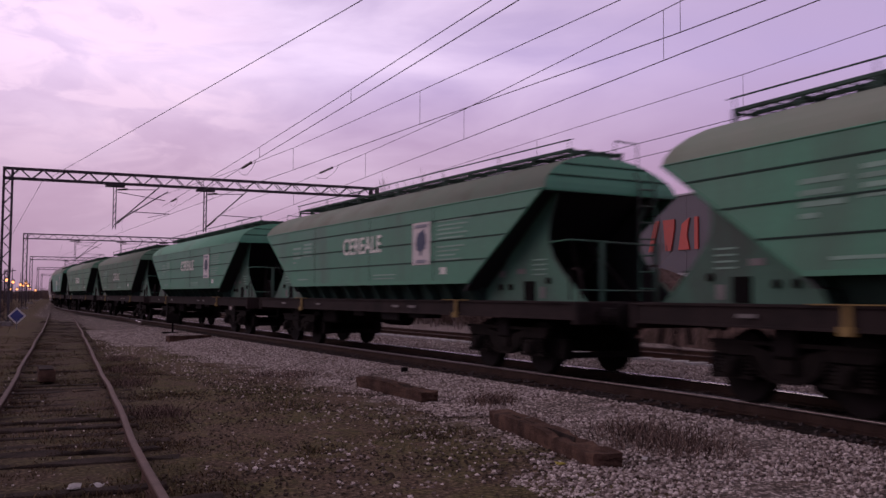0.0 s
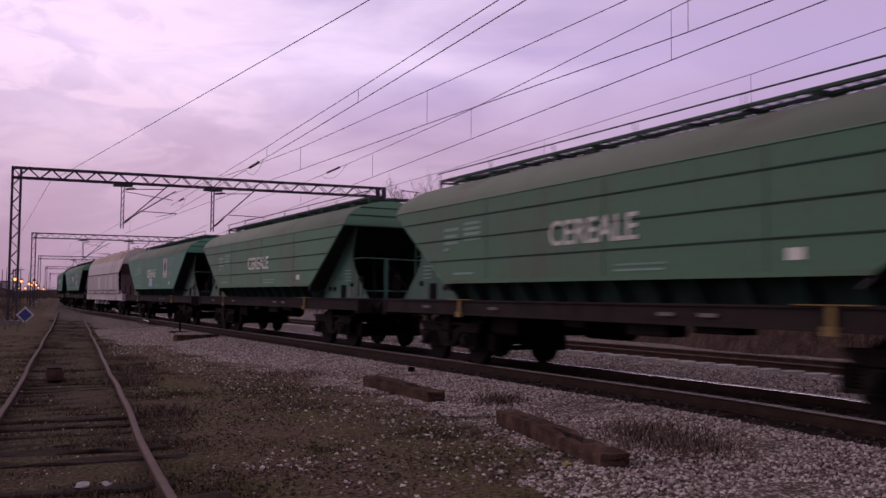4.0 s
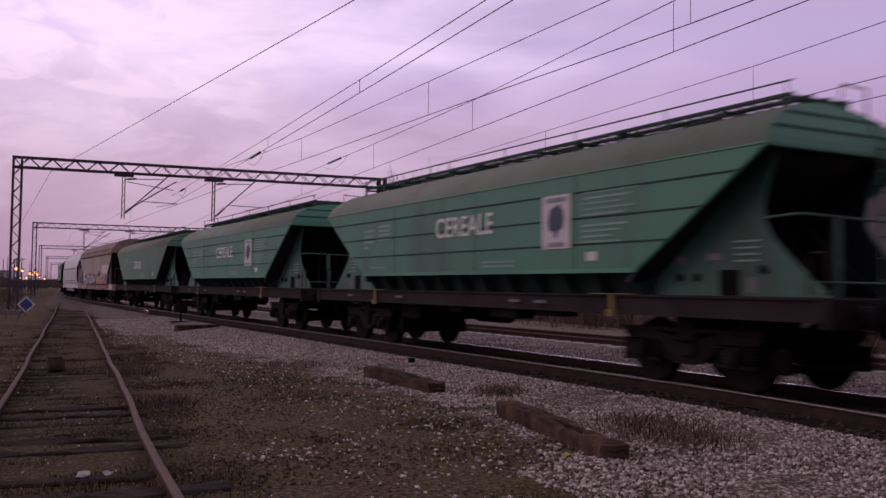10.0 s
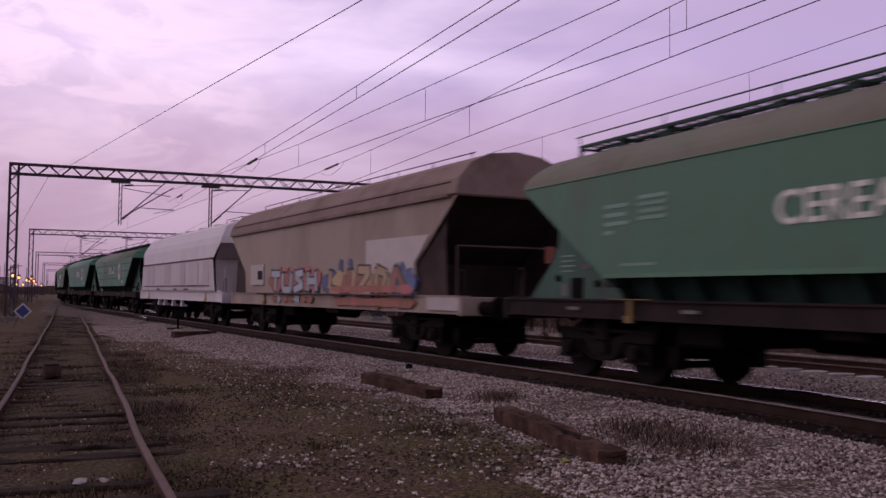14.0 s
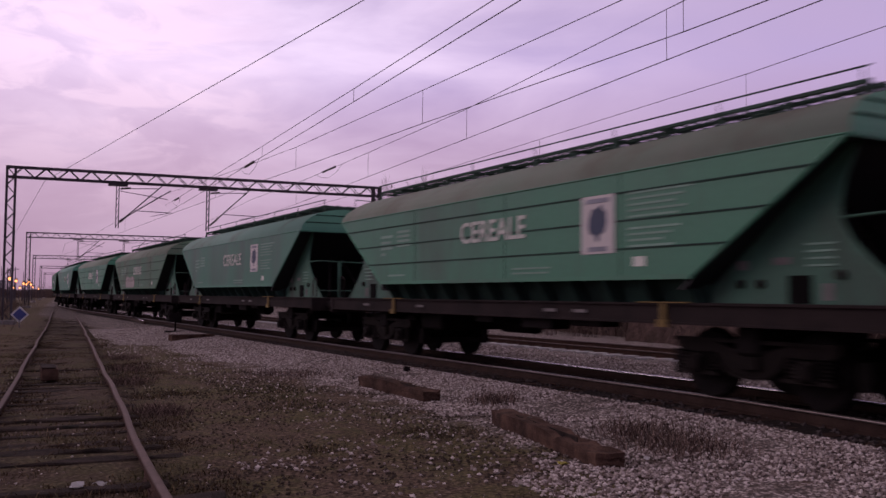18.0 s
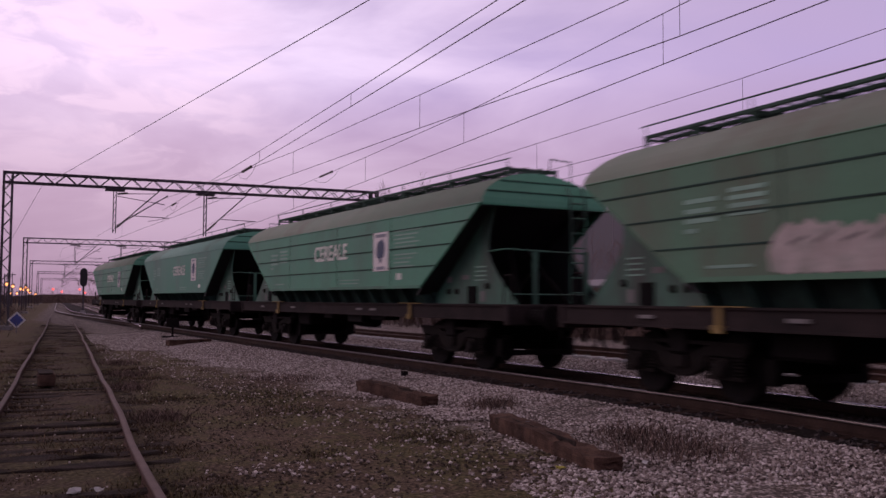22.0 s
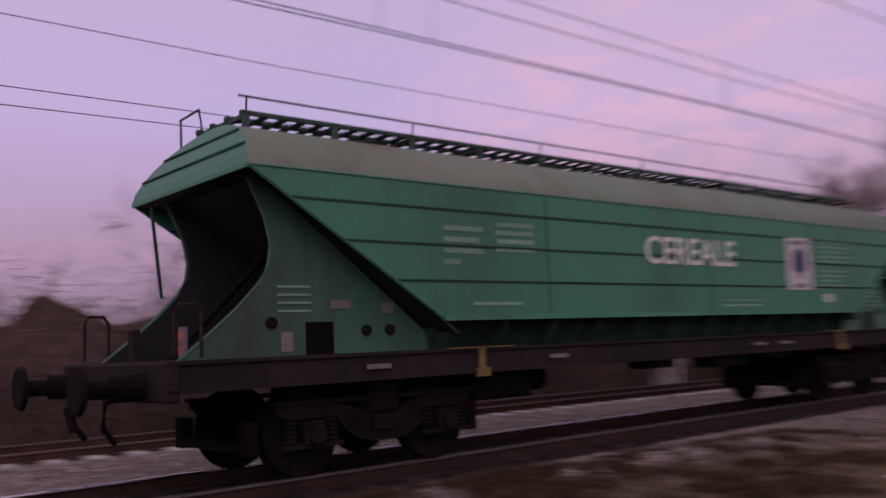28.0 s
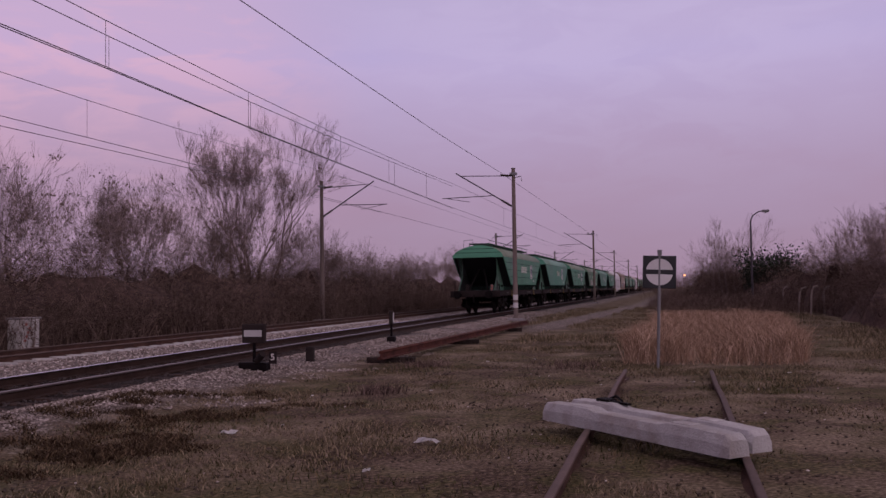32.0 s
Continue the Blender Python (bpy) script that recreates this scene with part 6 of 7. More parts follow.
part("wall", boxed((HX, 26, 3.3), (HX + 0.3, 91, 8.7)), HALL, hall)
part("wall", boxed((HX + 0.3, 26, 3.3), (HX + 30, 26.3, 8.7)), HALL, hall)
part("wall", boxed((HX + 0.3, 90.7, 3.3), (HX + 30, 91, 8.7)), HALL, hall)
part("roof", boxed((HX + 0.3, 26.3, 8.4), (HX + 30, 90.7, 8.6)), HALL, hall)
part("plinth", boxed((HX - 0.05, 25.9, 2.8), (HX + 30, 91.1, 3.3)), PALEWALL, hall)
part("parapet", boxed((HX - 0.12, 25.9, 8.7), (HX + 0.42, 91.1, 8.82)), PALEWALL, hall)
part("base_wall", boxed((HX + 0.1, 26, -0.2), (HX + 29.8, 91, 2.8)), HALL, hall)
for k in range(8):
    y = 57.0 - k * 1.75
    kind = k % 4
    out = {0: [(y, 4.9), (y - 0.35, 4.9), (y - 0.35, 7.1), (y, 7.1)], 1: [(y, 4.9), (y - 0.5, 4.9), (y - 1.3, 7.1), (y - 0.8, 7.1)],
           2: [(y, 7.1), (y - 1.3, 7.1), (y - 1.3, 6.5), (y - 0.9, 4.9), (y - 0.3, 4.9)], 3: [(y, 4.9), (y - 1.2, 4.9), (y - 0.9, 5.9), (y - 1.2, 7.1), (y - 0.4, 6.7)]}[kind]
    part("sign_shape", prism(bmesh.new(), out, 0, HX - 0.12, HX - 0.01), HALLRED, hall, "red sign shape")
for k in range(21):
    y = 27 + k * 3.0
    part("cladding_joint", boxed((HX - 0.02, y, 3.32), (HX, y + 0.05, 8.68)), FARDARK, hall)
# red portal box on the hall's south corner
portal = thing("red_portal", "red clad box frame projecting from the hall, with a strip window", "building")
PX0, PX1, PY0, PY1 = 34.0, 40.0, 14.0, 27.2
part("upper_band", boxed((PX0, PY0, 8.3), (PX1, PY1, 9.5)), HALLRED, portal)
part("lower_band", boxed((PX0, PY0, 6.3), (PX1, PY1, 7.2)), HALLRED, portal)
part("corner_pier", boxed((PX0, PY1 - 1.3, 7.2), (PX1, PY1, 8.3)), HALLRED, portal)
part("corner_pier", boxed((PX0, PY0, 7.2), (PX1, PY0 + 1.5, 8.3)), HALLRED, portal)
part("window_strip", boxed((PX0 + 0.3, PY0 + 1.5, 7.2), (PX0 + 0.36, PY1 - 1.3, 8.3)), FARDARK, portal)
part("window_pane", boxed((PX0 + 0.25, PY1 - 3.0, 7.3), (PX0 + 0.29, PY1 - 1.8, 8.2)), PALEWALL, portal, "pale lit pane")
part("base_wall", boxed((PX0 + 1, PY0 + 0.5, -0.2), (PX1, PY1 - 0.3, 6.3)), HALL, portal)
part("roof_edge", boxed((PX0 + 0.5, PY0 + 0.5, 9.5), (PX1 - 0.5, PY1 - 2.5, 9.8)), FARDARK, portal)


def street_lamp(x, y, h, mat, label, reach=0.0, size=0.12, yaw=0):
    s = thing("street_lamp", label, "street lamp", "lamps", at=pose(x, y, -0.15, 0, 0, yaw))
    pts = [(0, 0, 0), (0, 0, h - 0.7), (0.12 * reach, 0, h - 0.3), (0.45 * reach, 0, h), (reach, 0, h + 0.12)] if reach else [(0, 0, 0), (0, 0, h)]
    part("pole", bar(pts, [0.09, 0.06, 0.05, 0.045, 0.04][:len(pts)], 8), MASTDARK, s)
    bm = boxed((reach - 0.05, -0.12, h - size), (reach + 0.5, 0.12, h + 0.12 + size * 0.3), 0.04)
    head = part("head", bm, GALV, s)
    bm = bmesh.new()
    bmesh.ops.create_icosphere(bm, subdivisions=2, radius=size)
    move(bm, (reach + 0.2, 0, h - size * 1.2))
    part("lens", bm, mat, head, "lit lens" if mat is not GALV else "")
    return s


street_lamp(30.0, 32.1, 5.6, LAMPWHITE, "floodlight on a thin pole, lit white", 0, 0.19)
street_lamp(31.0, 24.9, 5.9, LAMPWHITE, "floodlight on a thin pole, lit white", 0, 0.19)
street_lamp(-6.02, -75.0, 7.4, GALV, "unlit curved street lamp over scrub", -1.35, 0.06, 0)
for x, y, h in ((-7.3, 150, 4.0), (-7.5, 175, 4.0), (-10.1, 230, 3.05), (-9.3, 240, 3.1), (-6.6, 185, 3.65), (-5.3, 170, 3.8), (-5.9, 205, 3.65), (-7.2, 220, 3.8), (-6.4, 235, 3.25), (-5.6, 260, 3.0),
                (30, 250, 9), (38, 260, 8), (44, 270, 9), (50, 280, 10), (56, 290, 10.5)):
    street_lamp(x, y, h, LAMPORANGE, "distant street lamp glowing orange", 0, 0.24 if x < 0 else 0.28)
rng_y = random.Random(77)
for k in range(12):
    x, y, h = -7.6 + rng_y.uniform(-3.5, 3.0), 120 + 13 * k, rng_y.uniform(3.5, 7.0)
    s_ = thing("yard_pole", "thin dark pole far along the yard", "pole", "far yard poles", at=pose(x, y, -0.2))
    part("pole", bar([(0, 0, 0), (0, 0, h)], [0.09, 0.06], 6), MASTDARK, s_)
    if k % 2:
        part("cross_arm", boxed((-0.6, -0.05, h - 0.5), (0.6, 0.05, h - 0.38)), MASTDARK, s_)
for x, y, z in ((-2, 420, 5.0), (1.5, 430, 4.0), (9, 440, 5.2), (11, 430, 3.6), (17, 440, 4.6), (64, 300, 2.6), (70, 310, 2.8), (46, 170, 3.4)):
    s_ = thing("red_light", "distant red light on a thin post", "signal light", "far red lights")
    part("post", bar([(x, y, -0.2), (x, y, z)], 0.08, 6), MASTDARK, s_)
    bm = bmesh.new()
    bmesh.ops.create_icosphere(bm, subdivisions=1, radius=0.55)
    part("lens", move(bm, (x, y, z + 0.4)), LAMPRED, s_)
for x, y, z, m_ in ((-4.8, -400, 6.0, LAMPORANGE), (-18, -520, 3.0, LAMPDIM), (-25, -520, 3.0, LAMPDIM), (75, -70, 3.2, LAMPDIM)):
    s_ = thing("far_lamp", "tiny distant lamp, lit", "street lamp", "lamps")
    part("post", bar([(x, y, -0.2), (x, y, z)], 0.1, 6), MASTDARK, s_)
    bm = bmesh.new()
    bmesh.ops.create_icosphere(bm, subdivisions=1, radius=0.35 if y > -100 else 0.5)
    part("lens", move(bm, (x, y, z + 0.3)), m_, s_)


def far_block(x, y, w, d, h, floors, label):
    b = thing("apartment_block", label, "building", "distant buildings", at=pose(x, y, -0.2))
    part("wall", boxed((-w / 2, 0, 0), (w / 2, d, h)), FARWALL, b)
    part("roof", boxed((-w / 2 - 0.2, -0.2, h), (w / 2 + 0.2, d + 0.2, h + 0.4)), FARDARK, b)
    me = None
    for f in range(floors):
        for k in range(int(w / 3)):
            if me is None:
                ob = part("window", boxed((-0.6, -0.12, 0), (0.6, 0.02, 1.4)), FARDARK, b)
                me = ob.data
            else:
                ob = new("window", me)
                ob.parent = b
            ob.location = (-w / 2 + 1.6 + 3 * k, 0, 1.4 + f * (h - 1) / floors)
    return b


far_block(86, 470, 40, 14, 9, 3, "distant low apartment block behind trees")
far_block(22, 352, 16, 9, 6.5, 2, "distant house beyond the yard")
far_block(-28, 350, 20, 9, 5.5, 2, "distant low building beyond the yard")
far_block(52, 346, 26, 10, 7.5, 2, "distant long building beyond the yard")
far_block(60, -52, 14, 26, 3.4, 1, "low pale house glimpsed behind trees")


# ---- plants ----
def fork(bm, p, d, length, r, depth, rng, angle, up, ratio, tips):
    """A limb that bends, tapers and forks into two or three finer ones."""
    pts, rad = [Vector(p)], [r]
    d = Vector(d).normalized()
    steps = 3 if depth > 2 else 2
    for i in range(steps):
        d = (d + Vector((rng.uniform(-1, 1), rng.uniform(-1, 1), rng.uniform(-0.6, 1) * up)) * 0.13).normalized()
        pts.append(pts[-1] + d * (length / steps))
        rad.append(r * (1 - 0.34 * (i + 1) / steps))
    tube(bm, pts, rad, 6 if depth > 5 else 4 if depth > 2 else 3, False)
    if depth <= 4:
        tips.append(pts[-1])
    if depth <= 0:
        return
    for k in range(3 if depth < 4 or rng.random() < 0.35 else 2):
        a = Vector((rng.uniform(-1, 1), rng.uniform(-1, 1), rng.uniform(-0.5, 1) * up)).normalized()
        q = pts[-1] if k < 2 else pts[-2]
        fork(bm, q, d + a * angle, length * ratio * rng.uniform(0.75, 1.15), max(0.004, rad[-1] * 0.74), depth - 1, rng, angle, up, ratio, tips)


def tree_mesh(seed, h, depth, stems, angle=0.6, up=0.7, ratio=0.78, leaves=0, r=0.10, lean_out=0.4, bare=0.16):
    """A bare tree of height h: stems from one foot, forking crown, and withered hanging leaves."""
    rng = random.Random(seed)
    trunk, crown, leaf, tips = bmesh.new(), bmesh.new(), bmesh.new(), []
    first = h * (1 - bare) * (1 - ratio) / (1 - ratio ** (depth + 1)) * 1.12
    for k in range(stems):
        turn = 6.283 * (k + rng.random() * 0.6) / stems
        base = Vector((0.22 * math.cos(turn), 0.22 * math.sin(turn), -0.2)) * (1 if stems > 1 else 0.2)
        lean = Vector((lean_out * math.cos(turn) * rng.uniform(0.4, 1.1), lean_out * math.sin(turn) * rng.uniform(0.4, 1.1), 1)).normalized()
        top = base + lean * (h * bare + 0.2)
        tube(trunk, [base, base.lerp(top, 0.5) + Vector((rng.uniform(-0.04, 0.04), 0.03, 0)), top], [r, r * 0.9, r * 0.8], 7)
        fork(crown, top, lean, first * rng.uniform(0.85, 1.1), r * 0.8, depth, rng, angle, up, ratio, tips)
    c = tips[0]
    for k in range(leaves):
        if k % 6 == 0:
            c = rng.choice(tips)
        q = c + Vector((rng.uniform(-1, 1), rng.uniform(-1, 1), rng.uniform(-1, 0.4))) * 0.15
        a = Vector((rng.uniform(-1, 1), rng.uniform(-1, 1), rng.uniform(-1.6, 0.1))).normalized() * rng.uniform(0.08, 0.18)
        b = Vector((rng.uniform(-1, 1), rng.uniform(-1, 1), rng.uniform(-1, 1))).normalized() * rng.uniform(0.025, 0.05)
        leaf.faces.new([leaf.verts.new(q + o) for o in (Vector((0, 0, 0)), a * 0.5 + b, a, a * 0.5 - b)])
    out = []
    for name, bm, m in (("trunk", trunk, BARK), ("crown", crown, BARK), ("leaves", leaf, DEADLEAF)):
        if bm.verts:
            me = bpy.data.meshes.new(name)
            bm.to_mesh(me)
            me.materials.append(m)
            out.append((name, me))
        bm.free()
    return out


def plant(meshes, x, y, s, yaw, label, category="tree", z=-0.15):
    t = thing(category, label, category, "bare trees" if category == "tree" else "", at=pose(x, y, z, 0, 0, yaw))
    for name, me in meshes:
        ob = new(name, me)
        ob.parent = t
        ob.scale = (s, s, s)
    return t


BIG = tree_mesh(14, 9.4, 8, 6, 0.43, 0.95, 0.80, 0, 0.13, 0.42, 0.10)
SMALL = [tree_mesh(20 + i, 6.6, 6, 4, 0.46, 0.8, 0.79, 330, 0.05, 0.26, 0.09) for i in range(4)]
SLIM = [tree_mesh(40 + i, 6.5, 6, 3, 0.42, 1.0, 0.80, 0, 0.055, 0.30, 0.15) for i in range(3)]
plant(BIG, 24.5, -50.5, 1.17, 40, "tall bare many-stemmed tree behind the far track")
rng_p = random.Random(9)
for k in range(16):
    plant(SMALL[k % 4], -8 - rng_p.uniform(0, 14), -95 - k * 14, rng_p.uniform(0.6, 1.0), rng_p.uniform(0, 360), "small bare tree far along the lane")
for k in range(14):
    plant(SMALL[(k + 2) % 4], 24 + rng_p.uniform(0, 8), -140 - k * 16, rng_p.uniform(0.6, 1.0), rng_p.uniform(0, 360), "small bare tree far beside the tracks")
for k in range(28):
    y = -11 - k * 1.6 + rng_p.uniform(-0.8, 0.8)
    plant(SMALL[k % 4], 22.8 + rng_p.uniform(-1.5, 4.5), y, rng_p.uniform(0.74, 1.10), rng_p.uniform(0, 360), "small bare tree with withered hanging leaves")
for k in range(16):
    plant(SMALL[(k + 1) % 4], 23 + rng_p.uniform(-2, 5), -56 - k * 5, rng_p.uniform(0.6, 0.85), rng_p.uniform(0, 360), "small bare tree with withered hanging leaves")
for k in range(13):
    plant(SLIM[k % 3], -10.5 - rng_p.uniform(0, 7), -38 - k * 3.4, rng_p.uniform(0.75, 1.05), rng_p.uniform(0, 360), "slim bare sapling standing in scrub")
for x, y, k, turn in ((-4.5, -80.5, 1.06, 20), (-5.1, -82.0, 0.92, 140), (-3.7, -83.0, 0.80, 260)):
    plant(SLIM[turn % 3], x, y, k, turn, "bare tree above the hedge by the lane")
for k in range(16):
    plant(SMALL[(k + 2) % 4], 22 + 1.0 * k + rng_p.uniform(-2, 2), 132 - 2.2 * k + rng_p.uniform(-4, 4), rng_p.uniform(0.75, 1.15), rng_p.uniform(0, 360), "small bare tree in the scrub beyond the yard")
for k in range(6):
    plant(SMALL[k % 4], -6.6 - 0.5 * k, 66 + 6 * k, rng_p.uniform(0.5, 0.7), rng_p.uniform(0, 360), "small bare tree west of the yard")
for k in range(12):
    plant(SMALL[k % 4], 8 + 4 * k + rng_p.uniform(-2, 2), 265 + rng_p.uniform(-20, 20), rng_p.uniform(1.0, 1.6), rng_p.uniform(0, 360), "distant bare tree beyond the yard")
for k in range(14):
    plant(SMALL[(k + 3) % 4], 21.5 + rng_p.uniform(-1.5, 2), -51.5 - k * 3.2, rng_p.uniform(0.55, 0.8), rng_p.uniform(0, 360), "low bare tree in the thicket by the far track")
for k in range(10):
    plant(SLIM[k % 3], -9.6 - rng_p.uniform(0, 3), -31 - k * 5.0, rng_p.uniform(0.55, 0.8), rng_p.uniform(0, 360), "slim bare sapling standing in scrub")
for k in range(7):
    plant(SLIM[k % 3], 30 + rng_p.uniform(-3, 8), 23 + k * 4.4, rng_p.uniform(0.75, 1.1), rng_p.uniform(0, 360), "slim bare tree before the dark hall")
for k in range(4):
    plant(SMALL[k % 4], 19 + rng_p.uniform(-1, 4), 34 + k * 4.0, rng_p.uniform(0.45, 0.6), rng_p.uniform(0, 360), "small bare tree in the scrub by the tracks")
for k in range(18):
    plant(SMALL[k % 4], 20 + rng_p.uniform(-0.8, 1.6) + 0.06 * k, 51 + k * 2.3, rng_p.uniform(0.85, 1.1) * (1.12 - 0.036 * k), rng_p.uniform(0, 360), "small bare tree in the brush behind the yard tracks")


def scrub(name, label, spots, seed, mat=SCRUB, stems=26, h=(0.8, 2.2), leaf=0):
    """A thicket of thin bent stems; one mesh of uncounted twigs."""
    rng = random.Random(seed)
    verts, faces = [], []

    def sliver(a, b, w):
        d = (b - a).normalized()
        s = d.cross(Vector((rng.uniform(-1, 1), rng.uniform(-1, 1), 0.2))).normalized() * w
        i = len(verts)
        verts.extend([a - s, a + s, b])
        faces.append((i, i + 1, i + 2))
        t = d.cross(s).normalized() * w
        verts.extend([a - t, a + t, b])
        faces.append((i + 3, i + 4, i + 5))
    for x, y, r, hs in spots:
        for k in range(stems):
            a = Vector((x + rng.uniform(-r, r), y + rng.uniform(-r, r), -0.2))
            b = a + Vector((rng.uniform(-0.5, 0.5), rng.uniform(-0.5, 0.5), 1)) * rng.uniform(*h) * hs
            sliver(a, b, rng.uniform(0.005, 0.013))
            for j in range(10):
                c = a.lerp(b, rng.uniform(0.25, 1.0))
                e = c + Vector((rng.uniform(-1, 1), rng.uniform(-1, 1), rng.uniform(-0.2, 0.9))) * rng.uniform(0.2, 0.6) * hs
                sliver(c, e, rng.uniform(0.004, 0.010))
            for j in range(leaf):
                c = a.lerp(b, rng.uniform(0.1, 1.0)) + Vector((rng.uniform(-1, 1), rng.uniform(-1, 1), rng.uniform(-0.5, 0.5))) * 0.3
                e = Vector((rng.uniform(-1, 1), rng.uniform(-1, 1), rng.uniform(-1, 1))).normalized() * 0.10
                f = Vector((rng.uniform(-1, 1), rng.uniform(-1, 1), rng.uniform(-1, 1))).normalized() * 0.07
                i = len(verts)
                verts.extend([c, c + e + f, c + e * 2, c + e - f])
                faces.append((i, i + 1, i + 2, i + 3))
    me = bpy.data.meshes.new(name)
    me.from_pydata(verts, [], faces)
    me.materials.append(mat)
    return tagged(new(name, me), label, "bushes", kind="stuff")


def strip(x0, x1, y0, y1, n, seed, hs=1.0, r=0.9):
    rng = random.Random(seed)
    return [(x0 + (x1 - x0) * rng.random(), y0 + (y1 - y0) * (i + rng.random()) / n, r, hs * rng.uniform(0.75, 1.25)) for i in range(n)]


def bank(name, label, pts, width, height, seed, mat=SCRUB):
    """A lumpy thicket body that fills in behind the loose twigs."""
    bm = bmesh.new()
    rng = random.Random(seed)
    prof = 9
    last = None
    for i, (x, y) in enumerate(pts):
        a, b = Vector(pts[max(i - 1, 0)]), Vector(pts[min(i + 1, len(pts) - 1)])
        side = Vector(((b - a).y, -(b - a).x)).normalized()
        cur = []
        for k in range(prof):
            u = k / (prof - 1)
            z = math.sin(math.pi * u) ** 0.6 * height
            q = Vector((x, y, 0)) + Vector((side.x, side.y, 0)) * (u - 0.5) * width
            nz = noise.noise((q.x * 0.7, q.y * 0.7, u * 3 + seed)) + 0.6 * noise.noise((q.x * 2.3, q.y * 2.3, u * 5 + seed))
            cur.append(bm.verts.new((q.x + 0.3 * nz, q.y + 0.3 * nz, max(-0.2, z * (1 + 0.62 * nz) - 0.2))))
        if last:
            for k in range(prof - 1):
                bm.faces.new((last[k], last[k + 1], cur[k + 1], cur[k]))
        last = cur
    bmesh.ops.recalc_face_normals(bm, faces=bm.faces)
    return tagged(mesh_ob(name, bm, mat), label, "bushes", kind="stuff")


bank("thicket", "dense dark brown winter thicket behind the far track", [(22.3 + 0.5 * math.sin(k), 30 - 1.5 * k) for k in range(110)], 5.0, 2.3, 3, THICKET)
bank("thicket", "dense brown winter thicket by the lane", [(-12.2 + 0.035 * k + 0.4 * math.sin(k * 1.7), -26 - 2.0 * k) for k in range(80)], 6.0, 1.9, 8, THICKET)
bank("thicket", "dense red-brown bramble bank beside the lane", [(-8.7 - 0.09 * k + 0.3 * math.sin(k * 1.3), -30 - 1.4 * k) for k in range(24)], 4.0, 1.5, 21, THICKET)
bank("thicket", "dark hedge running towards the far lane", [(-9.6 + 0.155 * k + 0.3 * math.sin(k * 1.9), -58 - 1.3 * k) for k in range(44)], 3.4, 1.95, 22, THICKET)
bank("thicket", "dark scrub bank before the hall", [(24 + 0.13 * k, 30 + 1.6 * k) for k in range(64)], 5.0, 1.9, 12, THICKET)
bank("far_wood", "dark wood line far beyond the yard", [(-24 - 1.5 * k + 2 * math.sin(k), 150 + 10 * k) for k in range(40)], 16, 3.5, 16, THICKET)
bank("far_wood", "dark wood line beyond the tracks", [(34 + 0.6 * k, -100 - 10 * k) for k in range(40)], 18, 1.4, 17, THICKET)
scrub("scrub_twigs", "tangled bare scrub twigs beyond the far track", strip(18.6, 23.5, -78, 6, 620, 31, 1.0), 31)
scrub("scrub_twigs", "taller bare scrub behind the thicket", strip(22, 25, -80, 0, 420, 42, 1.75), 42)
scrub("scrub_twigs", "tangled bare scrub twigs far beside the tracks", strip(19, 24, -170, -78, 200, 36, 1.2), 36)
scrub("scrub_twigs", "tangled bare scrub twigs by the lane", strip(-12.5, -8.2, -62, -26, 240, 33, 0.85), 33)
scrub("scrub_twigs", "tangled bare scrub twigs along the far lane", strip(-13, -6.4, -150, -60, 260, 37, 1.1), 37)
scrub("scrub_twigs", "tangled bare scrub before the dark hall", strip(20, 27, 14, 75, 170, 34, 1.0), 34)
scrub("scrub_twigs", "tangled bare scrub by the yard's far side", strip(23, 40, 95, 150, 160, 38, 1.8, 1.6), 38)
bank("far_wood", "low dark wood line across the end of the yard", [(-70 + 5 * k, 335 + 6 * math.sin(k)) for k in range(42)], 14, 2.8, 19, THICKET)
scrub("scrub_twigs", "hazy bare scrub across the end of the yard", strip(-60, 90, 318, 330, 120, 41, 2.6, 4.0), 41)
scrub("scrub_twigs", "low dark scrub left of the siding", strip(-14, -3.2, 32, 120, 110, 40, 0.6, 1.6), 40)
scrub("scrub_twigs", "low bare scrub behind the reeds", strip(-7.5, 1.0, -120, -52, 300, 43, 0.55, 1.2), 43)
scrub("scrub_twigs", "tall bare scrub behind the lane's hedge", strip(-12.5, -9.0, -72, -36, 170, 44, 1.6), 44)
scrub("scrub_twigs", "tangled twigs over the far hedge", [(-9.8 + 0.0775 * k, -58 - 0.65 * k, 0.9, 1.45 + 0.35 * math.sin(k * 1.1)) for k in range(92)], 45)
scrub("scrub_twigs", "hazy bare scrub round the trees by the lane", strip(-6.8, -2.6, -100, -80, 60, 47, 2.0), 47)
scrub("scrub_twigs", "tangled twigs over the bramble bank", [(-8.6 - 0.05 * k, -30 - 0.7 * k, 1.0, 0.75) for k in range(40)], 46)
scrub("scrub_twigs", "far hazy scrub along the horizon", strip(-26, 5, -330, -150, 130, 39, 2.4, 4.0), 39)
scrub("evergreen_bush", "dark evergreen bush beside the lamp post", [(-6.9, -77, 0.7, 1.9), (-7.7, -77.4, 0.8, 2.1), (-8.5, -77.0, 0.7, 1.75)], 35, EVERGREEN, 90, (1.0, 2.4), 60)

